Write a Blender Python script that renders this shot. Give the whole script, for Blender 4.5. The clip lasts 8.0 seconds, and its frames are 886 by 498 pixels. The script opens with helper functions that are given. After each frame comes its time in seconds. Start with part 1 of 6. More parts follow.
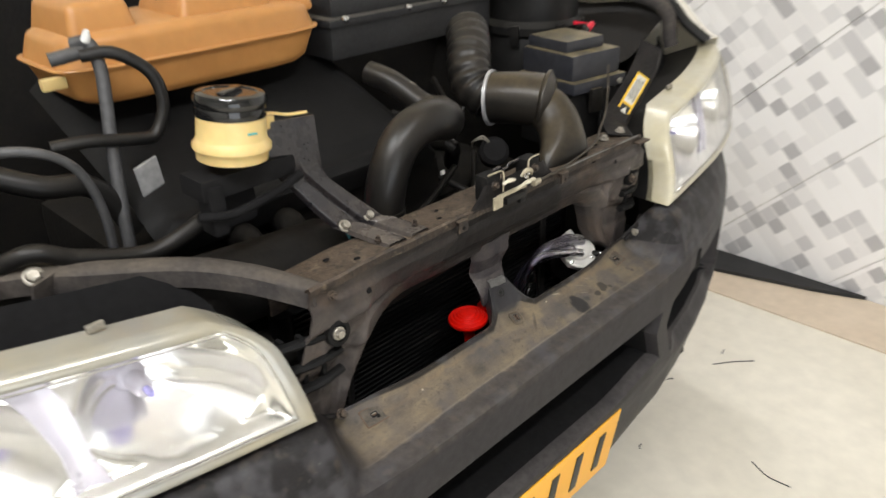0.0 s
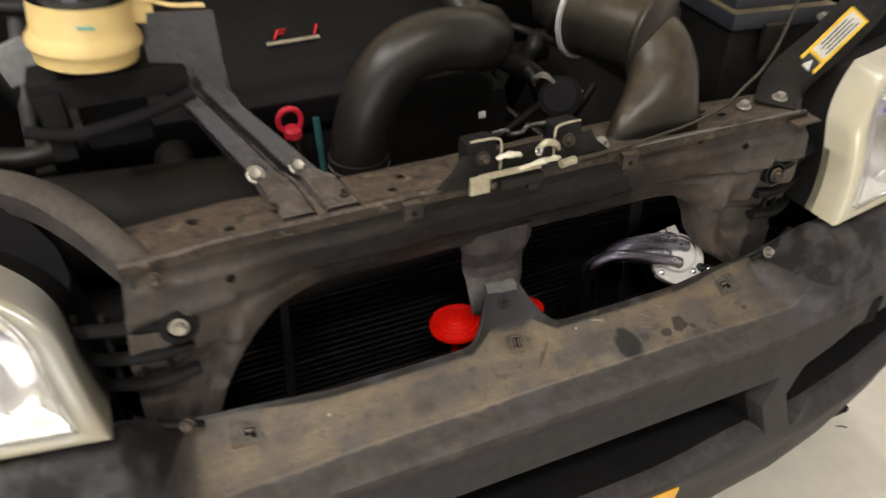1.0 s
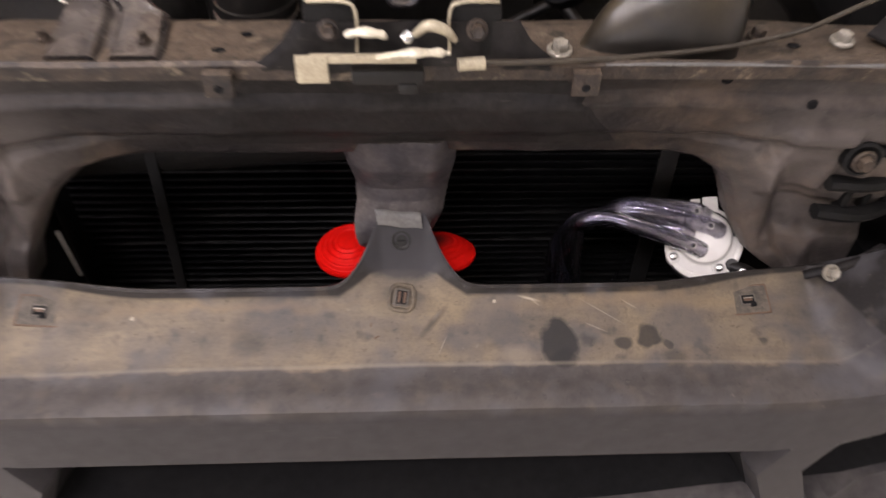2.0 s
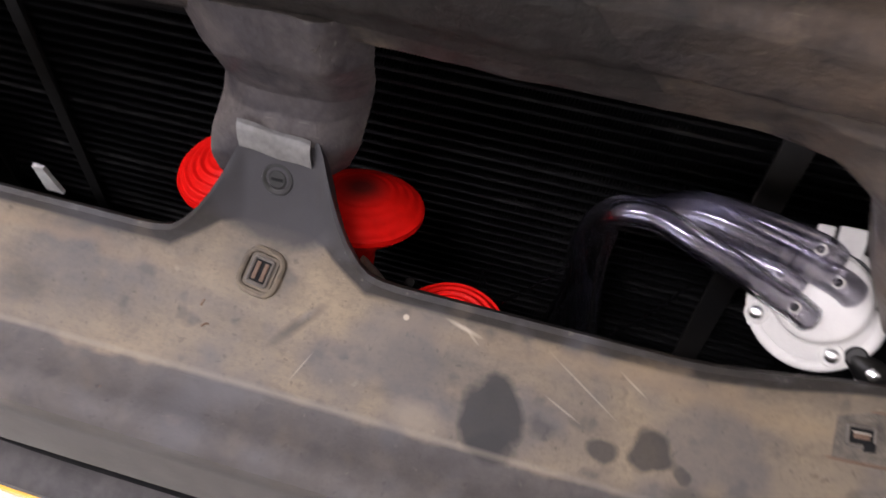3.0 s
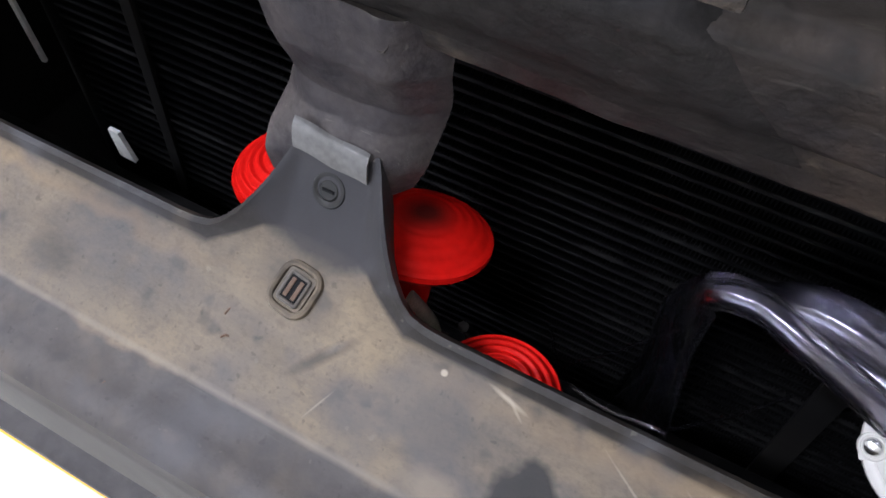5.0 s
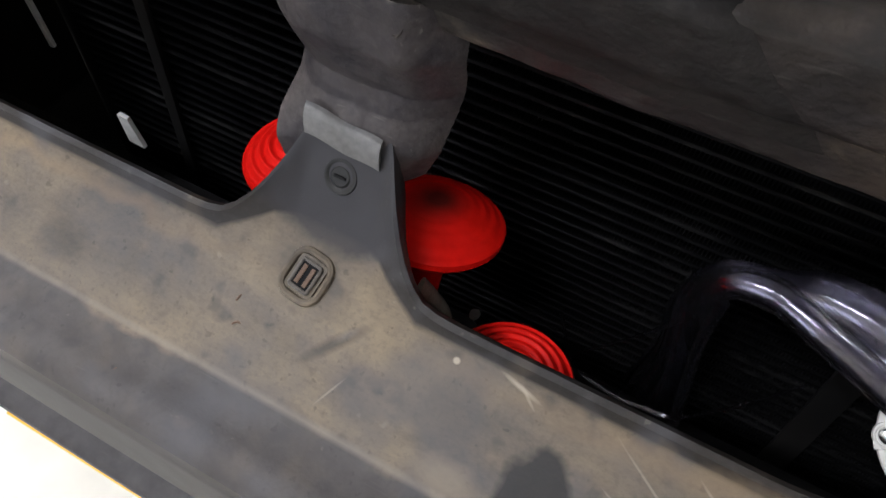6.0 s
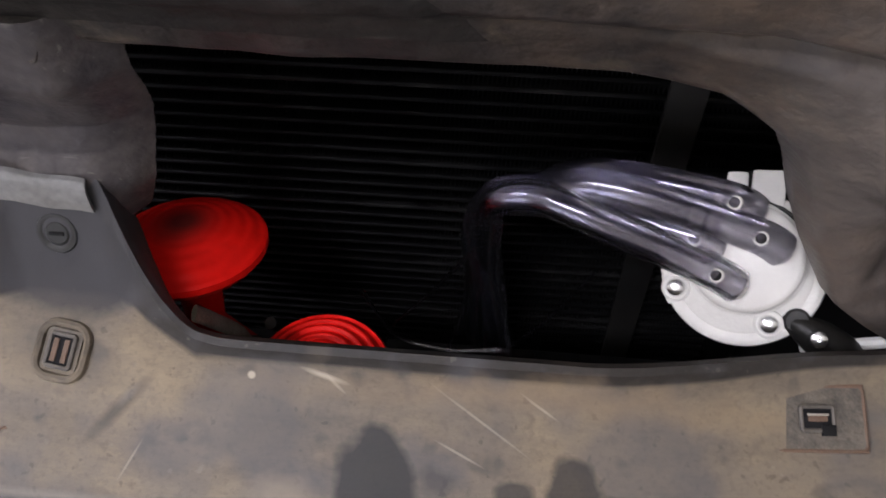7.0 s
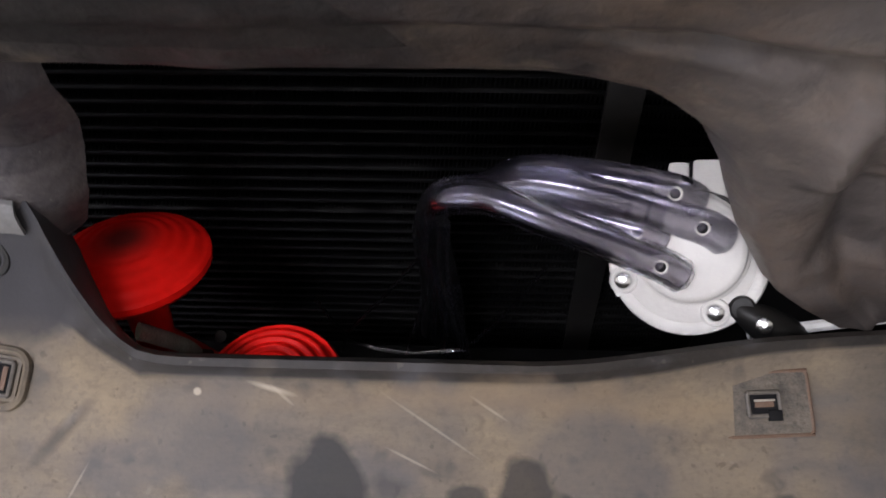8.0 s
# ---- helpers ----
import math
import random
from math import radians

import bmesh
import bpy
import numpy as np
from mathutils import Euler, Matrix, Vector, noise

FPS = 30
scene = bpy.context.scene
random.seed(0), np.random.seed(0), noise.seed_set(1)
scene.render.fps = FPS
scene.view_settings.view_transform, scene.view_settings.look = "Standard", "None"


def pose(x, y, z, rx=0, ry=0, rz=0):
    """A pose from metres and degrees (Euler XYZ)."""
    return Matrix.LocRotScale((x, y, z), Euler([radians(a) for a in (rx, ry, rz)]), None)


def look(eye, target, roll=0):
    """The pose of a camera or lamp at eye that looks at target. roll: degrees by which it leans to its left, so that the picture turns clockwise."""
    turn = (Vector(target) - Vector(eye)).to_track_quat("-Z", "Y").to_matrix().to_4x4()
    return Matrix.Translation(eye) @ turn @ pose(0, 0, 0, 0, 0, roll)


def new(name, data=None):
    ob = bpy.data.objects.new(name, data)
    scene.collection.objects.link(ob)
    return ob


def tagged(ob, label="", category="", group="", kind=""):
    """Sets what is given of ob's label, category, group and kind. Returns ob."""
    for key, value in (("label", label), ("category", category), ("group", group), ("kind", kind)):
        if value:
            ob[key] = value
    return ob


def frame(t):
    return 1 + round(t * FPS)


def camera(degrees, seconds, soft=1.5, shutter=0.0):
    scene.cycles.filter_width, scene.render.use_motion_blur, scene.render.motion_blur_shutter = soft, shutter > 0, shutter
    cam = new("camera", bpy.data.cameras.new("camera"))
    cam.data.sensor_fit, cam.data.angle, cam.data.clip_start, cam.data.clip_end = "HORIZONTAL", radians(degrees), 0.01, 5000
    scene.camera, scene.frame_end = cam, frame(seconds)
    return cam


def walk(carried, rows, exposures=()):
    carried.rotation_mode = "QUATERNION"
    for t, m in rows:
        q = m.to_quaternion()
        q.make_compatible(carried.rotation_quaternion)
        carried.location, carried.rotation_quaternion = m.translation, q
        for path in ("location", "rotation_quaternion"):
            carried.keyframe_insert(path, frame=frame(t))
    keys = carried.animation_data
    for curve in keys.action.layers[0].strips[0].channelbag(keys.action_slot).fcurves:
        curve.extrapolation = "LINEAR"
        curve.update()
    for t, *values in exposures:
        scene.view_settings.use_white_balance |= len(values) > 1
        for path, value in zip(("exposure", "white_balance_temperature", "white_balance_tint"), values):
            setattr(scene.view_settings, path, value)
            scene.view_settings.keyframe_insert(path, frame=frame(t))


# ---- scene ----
cam = camera(60.9, 8.0, shutter=0.5)
PATH = [
    (0, (-0.763, -0.585, 1.282), (0.513, 0.654, 0.367), -1.2),
    (0.5, (-0.525, -0.562, 1.243), (0.469, 0.835, 0.213), -0.8),
    (1, (-0.303, -0.508, 1.214), (0.335, 0.99, 0.052), -0.3),
    (1.5, (-0.091, -0.483, 1.178), (0.197, 0.987, -0.146), 0.8),
    (1.9, (-0.012, -0.417, 1.13), (0.11, 1.028, -0.248), 2.0),
    (2, (0.007, -0.385, 1.115), (0.09, 1.026, -0.3), 1.7),
    (2.2, (0.051, -0.327, 1.083), (0.054, 1.031, -0.386), 1.7),
    (3.3, (0.131, -0.137, 0.942), (-0.211, 0.96, -0.696), 3.6),
    (3.5, (0.132, -0.126, 0.934), (-0.246, 0.96, -0.702), 4.0),
    (4, (0.133, -0.12, 0.937), (-0.318, 0.986, -0.667), 4.0),
    (4.5, (0.132, -0.122, 0.938), (-0.378, 0.963, -0.664), 3.0),
    (6, (0.127, -0.122, 0.936), (-0.397, 0.908, -0.696), 2.3),
    (6.2, (0.137, -0.124, 0.929), (-0.345, 0.934, -0.698), 2.1),
    (6.5, (0.149, -0.106, 0.918), (-0.177, 0.967, -0.738), 1.2),
    (6.7, (0.174, -0.111, 0.912), (-0.112, 1.037, -0.701), -3.1),
    (7, (0.16, -0.114, 0.92), (0.01, 1.043, -0.705), -2.1),
    (7.5, (0.168, -0.111, 0.908), (0.05, 1.032, -0.728), -2.1),
    (8, (0.172, -0.11, 0.92), (0.087, 1.044, -0.711), -2.3),
]
walk(cam, [(t, look(eye, target, roll)) for t, eye, target, roll in PATH], [(0.0, -0.07, 6500, 11), (0.5, 0.0, 6700, 11), (1.0, -0.2, 6850, 13), (1.5, -0.25, 6600, 20), (2.0, 0.24, 6650, 25), (3.3, 0.38, 6150, 23), (4.0, 0.44, 5820, 19), (4.5, 0.47, 5640, 18), (6.0, 0.1, 6000, 14), (6.5, -0.1, 6050, 18), (7.0, 0.22, 6100, 20), (8.0, 0.18, 6100, 20)])

# ---- light ----
world = bpy.data.worlds.new("world")
scene.world = world
world.use_nodes = True
world.node_tree.nodes["Background"].inputs[0].default_value = (0.9, 0.95, 1.0, 1)
world.node_tree.nodes["Background"].inputs[1].default_value = 0.02


def tube_lamp(x, y, z, sx, sy, watts):
    d = bpy.data.lights.new("ceiling_lamp_light", "AREA")
    d.shape, d.size, d.size_y, d.energy, d.color = "RECTANGLE", sx, sy, watts, (0.97, 0.985, 1.0)
    ob = new("ceiling_lamp_light", d)
    ob.matrix_world = pose(x, y, z)
    return ob


LAMPS = [(-0.75, -1.3, 2.78, 1.5, 0.16, 40), (-1.6, -0.3, 2.78, 0.16, 1.5, 50), (1.15, 1.4, 2.78, 0.16, 1.5, 15)]
for row in LAMPS:
    tube_lamp(*row)
# daylight through the open garage door in front of the car
DOOR_X, DOOR_W, DOOR_H = -1.8, 2.4, 2.1
d = bpy.data.lights.new("garage_door_daylight", "AREA")
d.shape, d.size, d.size_y, d.energy, d.color = "RECTANGLE", DOOR_W - 0.04, DOOR_H - 0.04, 50, (0.93, 0.97, 1.0)
new("garage_door_daylight", d).matrix_world = pose(DOOR_X, -3.34, DOOR_H / 2, 90, 0, 0)

# ---- materials ----


def node(nt, kind, data_type="", blend_type="", operation="", vector_type=""):
    n = nt.nodes.new(kind)
    if data_type:
        n.data_type = data_type
    if blend_type:
        n.blend_type = blend_type
    if operation:
        n.operation = operation
    if vector_type:
        n.vector_type = vector_type
    return n


def mat(name, base, rough=0.5, metal=0.0, alt=None, scale=12.0, amount=0.6, dust=None, dust_amount=0.0, dust_scale=9.0,
        bump=0.0, bump_scale=220.0, rough_var=0.1, spec=0.5, trans=0.0, ior=1.45, subsurface=0.0, scratch=0.0, coat=0.0, grain=0.5, crust=0.0, crust_scale=120):
    """A surface with blotches (alt, scale), loose dust on what faces up, fine grain and uneven gloss."""
    m = bpy.data.materials.new(name)
    m.use_nodes = True
    nt = m.node_tree
    b = nt.nodes["Principled BSDF"]
    L = nt.links.new
    tc = node(nt, "ShaderNodeTexCoord")
    geo = node(nt, "ShaderNodeNewGeometry")
    pos = geo.outputs["Position"]
    n1 = node(nt, "ShaderNodeTexNoise")
    n1.inputs["Scale"].default_value, n1.inputs["Detail"].default_value, n1.inputs["Roughness"].default_value = scale, 6, 0.65
    L(pos, n1.inputs["Vector"])
    ramp = node(nt, "ShaderNodeMapRange")
    ramp.inputs[1].default_value, ramp.inputs[2].default_value = 0.38, 0.66
    ramp.inputs[4].default_value = amount
    L(n1.outputs["Fac"], ramp.inputs[0])
    mix = node(nt, "ShaderNodeMix", data_type="RGBA")
    mix.inputs[6].default_value = (*base, 1)
    mix.inputs[7].default_value = (*(alt or tuple(min(1, c * 0.72) for c in base)), 1)
    L(ramp.outputs[0], mix.inputs[0])
    col = mix.outputs[2]
    n2 = node(nt, "ShaderNodeTexNoise")
    n2.inputs["Scale"].default_value, n2.inputs["Detail"].default_value = scale * 9, 4
    L(pos, n2.inputs["Vector"])
    if dust:
        sep = node(nt, "ShaderNodeSeparateXYZ")
        L(geo.outputs["Normal"], sep.inputs[0])
        up = node(nt, "ShaderNodeMapRange")
        up.inputs[1].default_value, up.inputs[2].default_value = 0.2, 0.95
        L(sep.outputs[2], up.inputs[0])
        n3 = node(nt, "ShaderNodeTexNoise")
        n3.inputs["Scale"].default_value, n3.inputs["Detail"].default_value, n3.inputs["Roughness"].default_value = dust_scale, 7, 0.7
        L(pos, n3.inputs["Vector"])
        rr = node(nt, "ShaderNodeMapRange")
        rr.inputs[1].default_value, rr.inputs[2].default_value, rr.inputs[3].default_value = 0.3, 0.62, 0.25
        L(n3.outputs["Fac"], rr.inputs[0])
        mul = node(nt, "ShaderNodeMath", operation="MULTIPLY")
        L(up.outputs[0], mul.inputs[0])
        L(rr.outputs[0], mul.inputs[1])
        mul2 = node(nt, "ShaderNodeMath", operation="MULTIPLY")
        L(mul.outputs[0], mul2.inputs[0])
        mul2.inputs[1].default_value = dust_amount
        mx = node(nt, "ShaderNodeMix", data_type="RGBA")
        mx.inputs[7].default_value = (*dust, 1)
        L(col, mx.inputs[6])
        L(mul2.outputs[0], mx.inputs[0])
        col = mx.outputs[2]
    g = node(nt, "ShaderNodeMix", data_type="RGBA", blend_type="MULTIPLY")
    g.inputs[0].default_value = grain
    gr = node(nt, "ShaderNodeMapRange")
    gr.inputs[1].default_value, gr.inputs[2].default_value, gr.inputs[3].default_value, gr.inputs[4].default_value = 0.3, 0.7, 0.55, 1.25
    L(n2.outputs["Fac"], gr.inputs[0])
    L(col, g.inputs[6])
    L(gr.outputs[0], g.inputs[7])
    col = g.outputs[2]
    if crust:
        for k, (size, lo, hi, tint) in enumerate(((crust_scale, 0.53, 0.60, (0.010, 0.008, 0.007)), (crust_scale * 0.7, 0.58, 0.66, (0.16, 0.125, 0.085)))):
            cn = node(nt, "ShaderNodeTexNoise")
            cn.inputs["Scale"].default_value, cn.inputs["Detail"].default_value, cn.inputs["Roughness"].default_value = size, 8, 0.7
            shift = node(nt, "ShaderNodeVectorMath", operation="ADD")
            shift.inputs[1].default_value = (3.1 * k, 1.7 * k, 0.4 * k)
            L(pos, shift.inputs[0])
            L(shift.outputs[0], cn.inputs["Vector"])
            cr = node(nt, "ShaderNodeMapRange")
            cr.inputs[1].default_value, cr.inputs[2].default_value, cr.inputs[4].default_value = lo, hi, crust
            L(cn.outputs["Fac"], cr.inputs[0])
            cx = node(nt, "ShaderNodeMix", data_type="RGBA")
            cx.inputs[7].default_value = (*tint, 1)
            L(col, cx.inputs[6])
            L(cr.outputs[0], cx.inputs[0])
            col = cx.outputs[2]
    if scratch:
        mp = node(nt, "ShaderNodeMapping")
        mp.inputs["Scale"].default_value, mp.inputs["Rotation"].default_value = (40, 900, 300), (0.2, 0.3, 0.6)
        L(pos, mp.inputs[0])
        sn = node(nt, "ShaderNodeTexNoise")
        sn.inputs["Scale"].default_value = 1.0
        L(mp.outputs[0], sn.inputs["Vector"])
        sr = node(nt, "ShaderNodeMapRange")
        sr.inputs[1].default_value, sr.inputs[2].default_value, sr.inputs[4].default_value = 0.68, 0.78, scratch
        L(sn.outputs["Fac"], sr.inputs[0])
        sm = node(nt, "ShaderNodeMix", data_type="RGBA")
        sm.inputs[7].default_value = (0.3, 0.28, 0.24, 1)
        L(col, sm.inputs[6])
        L(sr.outputs[0], sm.inputs[0])
        col = sm.outputs[2]
    L(col, b.inputs["Base Color"])
    rm = node(nt, "ShaderNodeMapRange")
    rm.inputs[3].default_value, rm.inputs[4].default_value = max(0.02, rough - rough_var), min(1, rough + rough_var)
    L(n1.outputs["Fac"], rm.inputs[0])
    L(rm.outputs[0], b.inputs["Roughness"])
    b.inputs["Metallic"].default_value = metal
    b.inputs["Specular IOR Level"].default_value = spec
    b.inputs["Transmission Weight"].default_value = trans
    b.inputs["IOR"].default_value = ior
    b.inputs["Coat Weight"].default_value = coat
    if subsurface:
        b.inputs["Subsurface Weight"].default_value = subsurface
        b.inputs["Subsurface Radius"].default_value = (0.02, 0.01, 0.004)
    if bump:
        nb = node(nt, "ShaderNodeTexNoise")
        nb.inputs["Scale"].default_value, nb.inputs["Detail"].default_value = bump_scale, 3
        L(pos, nb.inputs["Vector"])
        bp = node(nt, "ShaderNodeBump")
        bp.inputs["Strength"].default_value, bp.inputs["Distance"].default_value = bump, 0.002
        L(nb.outputs["Fac"], bp.inputs["Height"])
        L(bp.outputs[0], b.inputs["Normal"])
    return m


DUST = (0.20, 0.165, 0.12)
M = {
    "panel": mat("dusty_black_painted_steel", (0.044, 0.0405, 0.040), 0.66, alt=(0.088, 0.076, 0.066), scale=17, amount=0.85, dust=(0.14, 0.115, 0.085), dust_amount=0.5, bump=0.2, bump_scale=160, scratch=0.2, spec=0.12),
    "slam": mat("dusty_steel_crossmember", (0.046, 0.031, 0.021), 0.6, alt=(0.010, 0.0065, 0.005), scale=62, amount=0.95, crust=0.75, crust_scale=70, dust=(0.17, 0.125, 0.085), dust_amount=0.45, dust_scale=85, bump=0.6, bump_scale=240, scratch=0.25, grain=0.8),
    "black_plastic": mat("black_plastic", (0.008, 0.0078, 0.0076), 0.45, alt=(0.014, 0.013, 0.012), dust=(0.1, 0.085, 0.06), dust_amount=0.1, bump=0.08, spec=0.28),
    "cover": mat("grained_black_engine_cover", (0.0075, 0.0073, 0.0072), 0.62, alt=(0.012, 0.0115, 0.011), bump=0.3, bump_scale=500, spec=0.16),
    "rubber": mat("black_rubber_hose", (0.008, 0.0077, 0.0075), 0.4, alt=(0.016, 0.014, 0.012), dust=(0.1, 0.08, 0.055), dust_amount=0.13, bump=0.08, spec=0.3),
    "grey_rubber": mat("grey_rubber_hose", (0.06, 0.06, 0.062), 0.5, alt=(0.04, 0.039, 0.038), dust=DUST, dust_amount=0.15, bump=0.1),
    "snorkel": mat("dusty_black_intake_plastic", (0.010, 0.0093, 0.0085), 0.34, alt=(0.026, 0.021, 0.015), scale=14, dust=(0.17, 0.125, 0.065), dust_amount=0.36, dust_scale=22, bump=0.06, spec=0.4),
    "bracket": mat("worn_black_bracket_steel", (0.014, 0.0125, 0.014), 0.27, alt=(0.036, 0.030, 0.028), scale=26, dust=(0.19, 0.158, 0.13), dust_amount=0.5, dust_scale=70, bump=0.2, scratch=0.25, spec=0.5),
    "engine": mat("grimy_dark_engine_metal", (0.008, 0.0073, 0.0067), 0.65, alt=(0.014, 0.0118, 0.009), scale=18, dust=(0.09, 0.07, 0.05), dust_amount=0.04, bump=0.4, bump_scale=120, spec=0.18),
    # also stands for the shade in holes, slots and the bumper's openings
    "void": mat("black_underbody_and_shade", (0.008, 0.0077, 0.0081), 0.9, alt=(0.0125, 0.012, 0.0117), spec=0.15),
    "zinc": mat("zinc_plated_steel", (0.36, 0.335, 0.285), 0.42, metal=0.5, alt=(0.22, 0.19, 0.145), scale=90, bump=0.1),
    "chrome_screw": mat("bright_screw_steel", (0.8, 0.8, 0.8), 0.22, metal=1.0, alt=(0.5, 0.5, 0.5), scale=160),
    "latch": mat("yellow_passivated_steel", (0.45, 0.40, 0.29), 0.4, metal=0.3, alt=(0.26, 0.22, 0.15), scale=60, bump=0.1),
    "latch_white": mat("pale_greased_latch_lever", (0.62, 0.58, 0.46), 0.4, metal=0.1, alt=(0.44, 0.37, 0.24), scale=45),
    "tank": mat("aged_orange_brown_tank_plastic", (0.47, 0.225, 0.070), 0.36, alt=(0.39, 0.17, 0.05), scale=6, amount=0.6, dust=(0.56, 0.36, 0.2), dust_amount=0.12, bump=0.03, subsurface=0.1, grain=0.12),
    "reservoir": mat("pale_yellow_reservoir_plastic", (0.66, 0.495, 0.215), 0.34, alt=(0.57, 0.40, 0.15), scale=12, amount=0.5, bump=0.02, subsurface=0.2, grain=0.1),
    "cap": mat("glossy_black_cap_plastic", (0.008, 0.008, 0.008), 0.08, alt=(0.014, 0.013, 0.012), rough_var=0.03, spec=0.7, grain=0.1),
    "red": mat("red_horn_plastic", (0.60, 0.007, 0.003), 0.45, alt=(0.48, 0.005, 0.0025), scale=20, amount=0.5, bump=0.05, spec=0.1, grain=0.25),
    "red_dip": mat("pink_red_dipstick_plastic", (0.65, 0.02, 0.045), 0.4),
    "pump": mat("light_grey_pump_plastic", (0.66, 0.64, 0.60), 0.45, alt=(0.60, 0.58, 0.54), scale=12, amount=0.5, bump=0.1, bump_scale=700, grain=0.15),
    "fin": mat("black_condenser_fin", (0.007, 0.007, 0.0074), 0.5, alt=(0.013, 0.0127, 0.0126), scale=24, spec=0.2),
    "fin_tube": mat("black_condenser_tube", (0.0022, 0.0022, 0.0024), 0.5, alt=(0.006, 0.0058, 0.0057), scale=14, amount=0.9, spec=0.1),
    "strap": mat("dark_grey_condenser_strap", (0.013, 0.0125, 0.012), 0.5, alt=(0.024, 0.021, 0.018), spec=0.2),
    "white_paint": mat("cream_white_car_paint", (0.78, 0.74, 0.62), 0.25, alt=(0.72, 0.68, 0.56), amount=0.4, coat=0.5, grain=0.05),
    "white_flat": mat("plain_white", (0.75, 0.74, 0.7), 0.5),
    "lamp_rim": mat("hazed_headlight_rim", (0.30, 0.30, 0.28), 0.25, metal=0.3, alt=(0.40, 0.35, 0.23), scale=4, amount=0.8, rough_var=0.08, coat=0.5, scratch=0.1, grain=0.12),
    "lamp_rim_yellow": mat("yellowed_headlight_rim", (0.53, 0.50, 0.40), 0.3, metal=0.1, alt=(0.48, 0.41, 0.22), scale=7, coat=0.4, grain=0.12),
    "reflector": mat("headlight_reflector_chrome", (0.86, 0.855, 0.83), 0.19, metal=0.97, alt=(0.80, 0.78, 0.86), scale=9, amount=0.5, rough_var=0.06, grain=0.05),
    "bulb": mat("blue_tinted_bulb_glass", (0.22, 0.2, 0.45), 0.08, alt=(0.34, 0.32, 0.5), scale=60, spec=0.9, grain=0.0),
    "bezel": mat("lavender_grey_reflector_bezel", (0.47, 0.45, 0.50), 0.3, metal=0.3, alt=(0.36, 0.34, 0.4), grain=0.1),
    "label": mat("white_warning_label", (0.6, 0.58, 0.52), 0.5, alt=(0.45, 0.42, 0.36), scale=60),
    "yellow": mat("yellow_label_border", (0.8, 0.5, 0.03), 0.5, alt=(0.6, 0.36, 0.03)),
    "plate": mat("amber_yellow_plate", (0.88, 0.44, 0.035), 0.4, alt=(0.8, 0.38, 0.03), scale=6, amount=0.4, grain=0.05),
    "ink": mat("black_print", (0.015, 0.015, 0.015), 0.5),
    "teal": mat("faded_teal_print", (0.12, 0.45, 0.42), 0.5),
    "red_print": mat("red_print", (0.6, 0.02, 0.02), 0.5),
    "sticker": mat("silver_grey_sticker", (0.5, 0.5, 0.5), 0.35, metal=0.4),
    "tape": mat("weathered_grey_metal_tab", (0.118, 0.114, 0.109), 0.5, metal=0.1, alt=(0.085, 0.08, 0.073), scale=40, bump=0.1),
    "hose_clear": None,
    "ceiling": mat("matt_white_ceiling", (0.78, 0.77, 0.74), 0.9, alt=(0.72, 0.71, 0.68)),
    "plaster": mat("painted_plaster", (0.7, 0.68, 0.63), 0.85, alt=(0.62, 0.6, 0.55), scale=3),
    "floor": mat("cream_painted_concrete", (0.78, 0.735, 0.63), 0.5, alt=(0.70, 0.65, 0.54), scale=2.2, amount=0.4, bump=0.08, bump_scale=60, rough_var=0.15, grain=0.15),
    "tan": mat("dusty_tan_floor_strip", (0.66, 0.555, 0.43), 0.6, alt=(0.58, 0.47, 0.35), scale=3, grain=0.15),
    "matte_black": mat("flat_matt_black", (0.02, 0.02, 0.02), 0.6),
    "lamp_on": None,
}


def glass(name, color, rough=0.02, ior=1.45):
    m = bpy.data.materials.new(name)
    m.use_nodes = True
    b = m.node_tree.nodes["Principled BSDF"]
    b.inputs["Base Color"].default_value = (*color, 1)
    b.inputs["Transmission Weight"].default_value, b.inputs["Roughness"].default_value, b.inputs["IOR"].default_value = 1.0, rough, ior
    return m


M["hose_clear"] = mat("clear_vinyl_tube", (0.90, 0.875, 0.97), 0.14, alt=(0.80, 0.775, 0.89), scale=30, trans=1.0, ior=1.5, rough_var=0.03, grain=0.0)
M["strap_rub"] = mat("rippled_dusty_black_rubber", (0.032, 0.029, 0.032), 0.42, alt=(0.072, 0.061, 0.057), scale=34, amount=0.8, dust=(0.18, 0.155, 0.135), dust_amount=0.6, dust_scale=55, bump=0.25, scratch=0.15, spec=0.15)
M["latch_black"] = mat("matt_black_backing_steel", (0.0125, 0.0113, 0.0113), 0.55, alt=(0.025, 0.0215, 0.0195), scale=20, bump=0.3, bump_scale=190, scratch=0.1, spec=0.16, grain=0.85)
M["hose_dusty"] = mat("brown_dusty_black_rubber", (0.009, 0.0085, 0.008), 0.36, alt=(0.02, 0.0165, 0.013), scale=14, dust=(0.15, 0.115, 0.075), dust_amount=0.14, bump=0.08, spec=0.4)
M["seal_line"] = mat("grey_lens_seal", (0.3, 0.285, 0.25), 0.4)
M["lens"] = glass("hazed_headlight_glass", (0.97, 0.97, 0.95), 0.06, 1.12)
e = bpy.data.materials.new("lit_lamp_diffuser")
e.use_nodes = True
e.node_tree.nodes["Principled BSDF"].inputs["Emission Color"].default_value = (1, 0.97, 0.92, 1)
e.node_tree.nodes["Principled BSDF"].inputs["Emission Strength"].default_value = 8.0
M["lamp_on"] = e


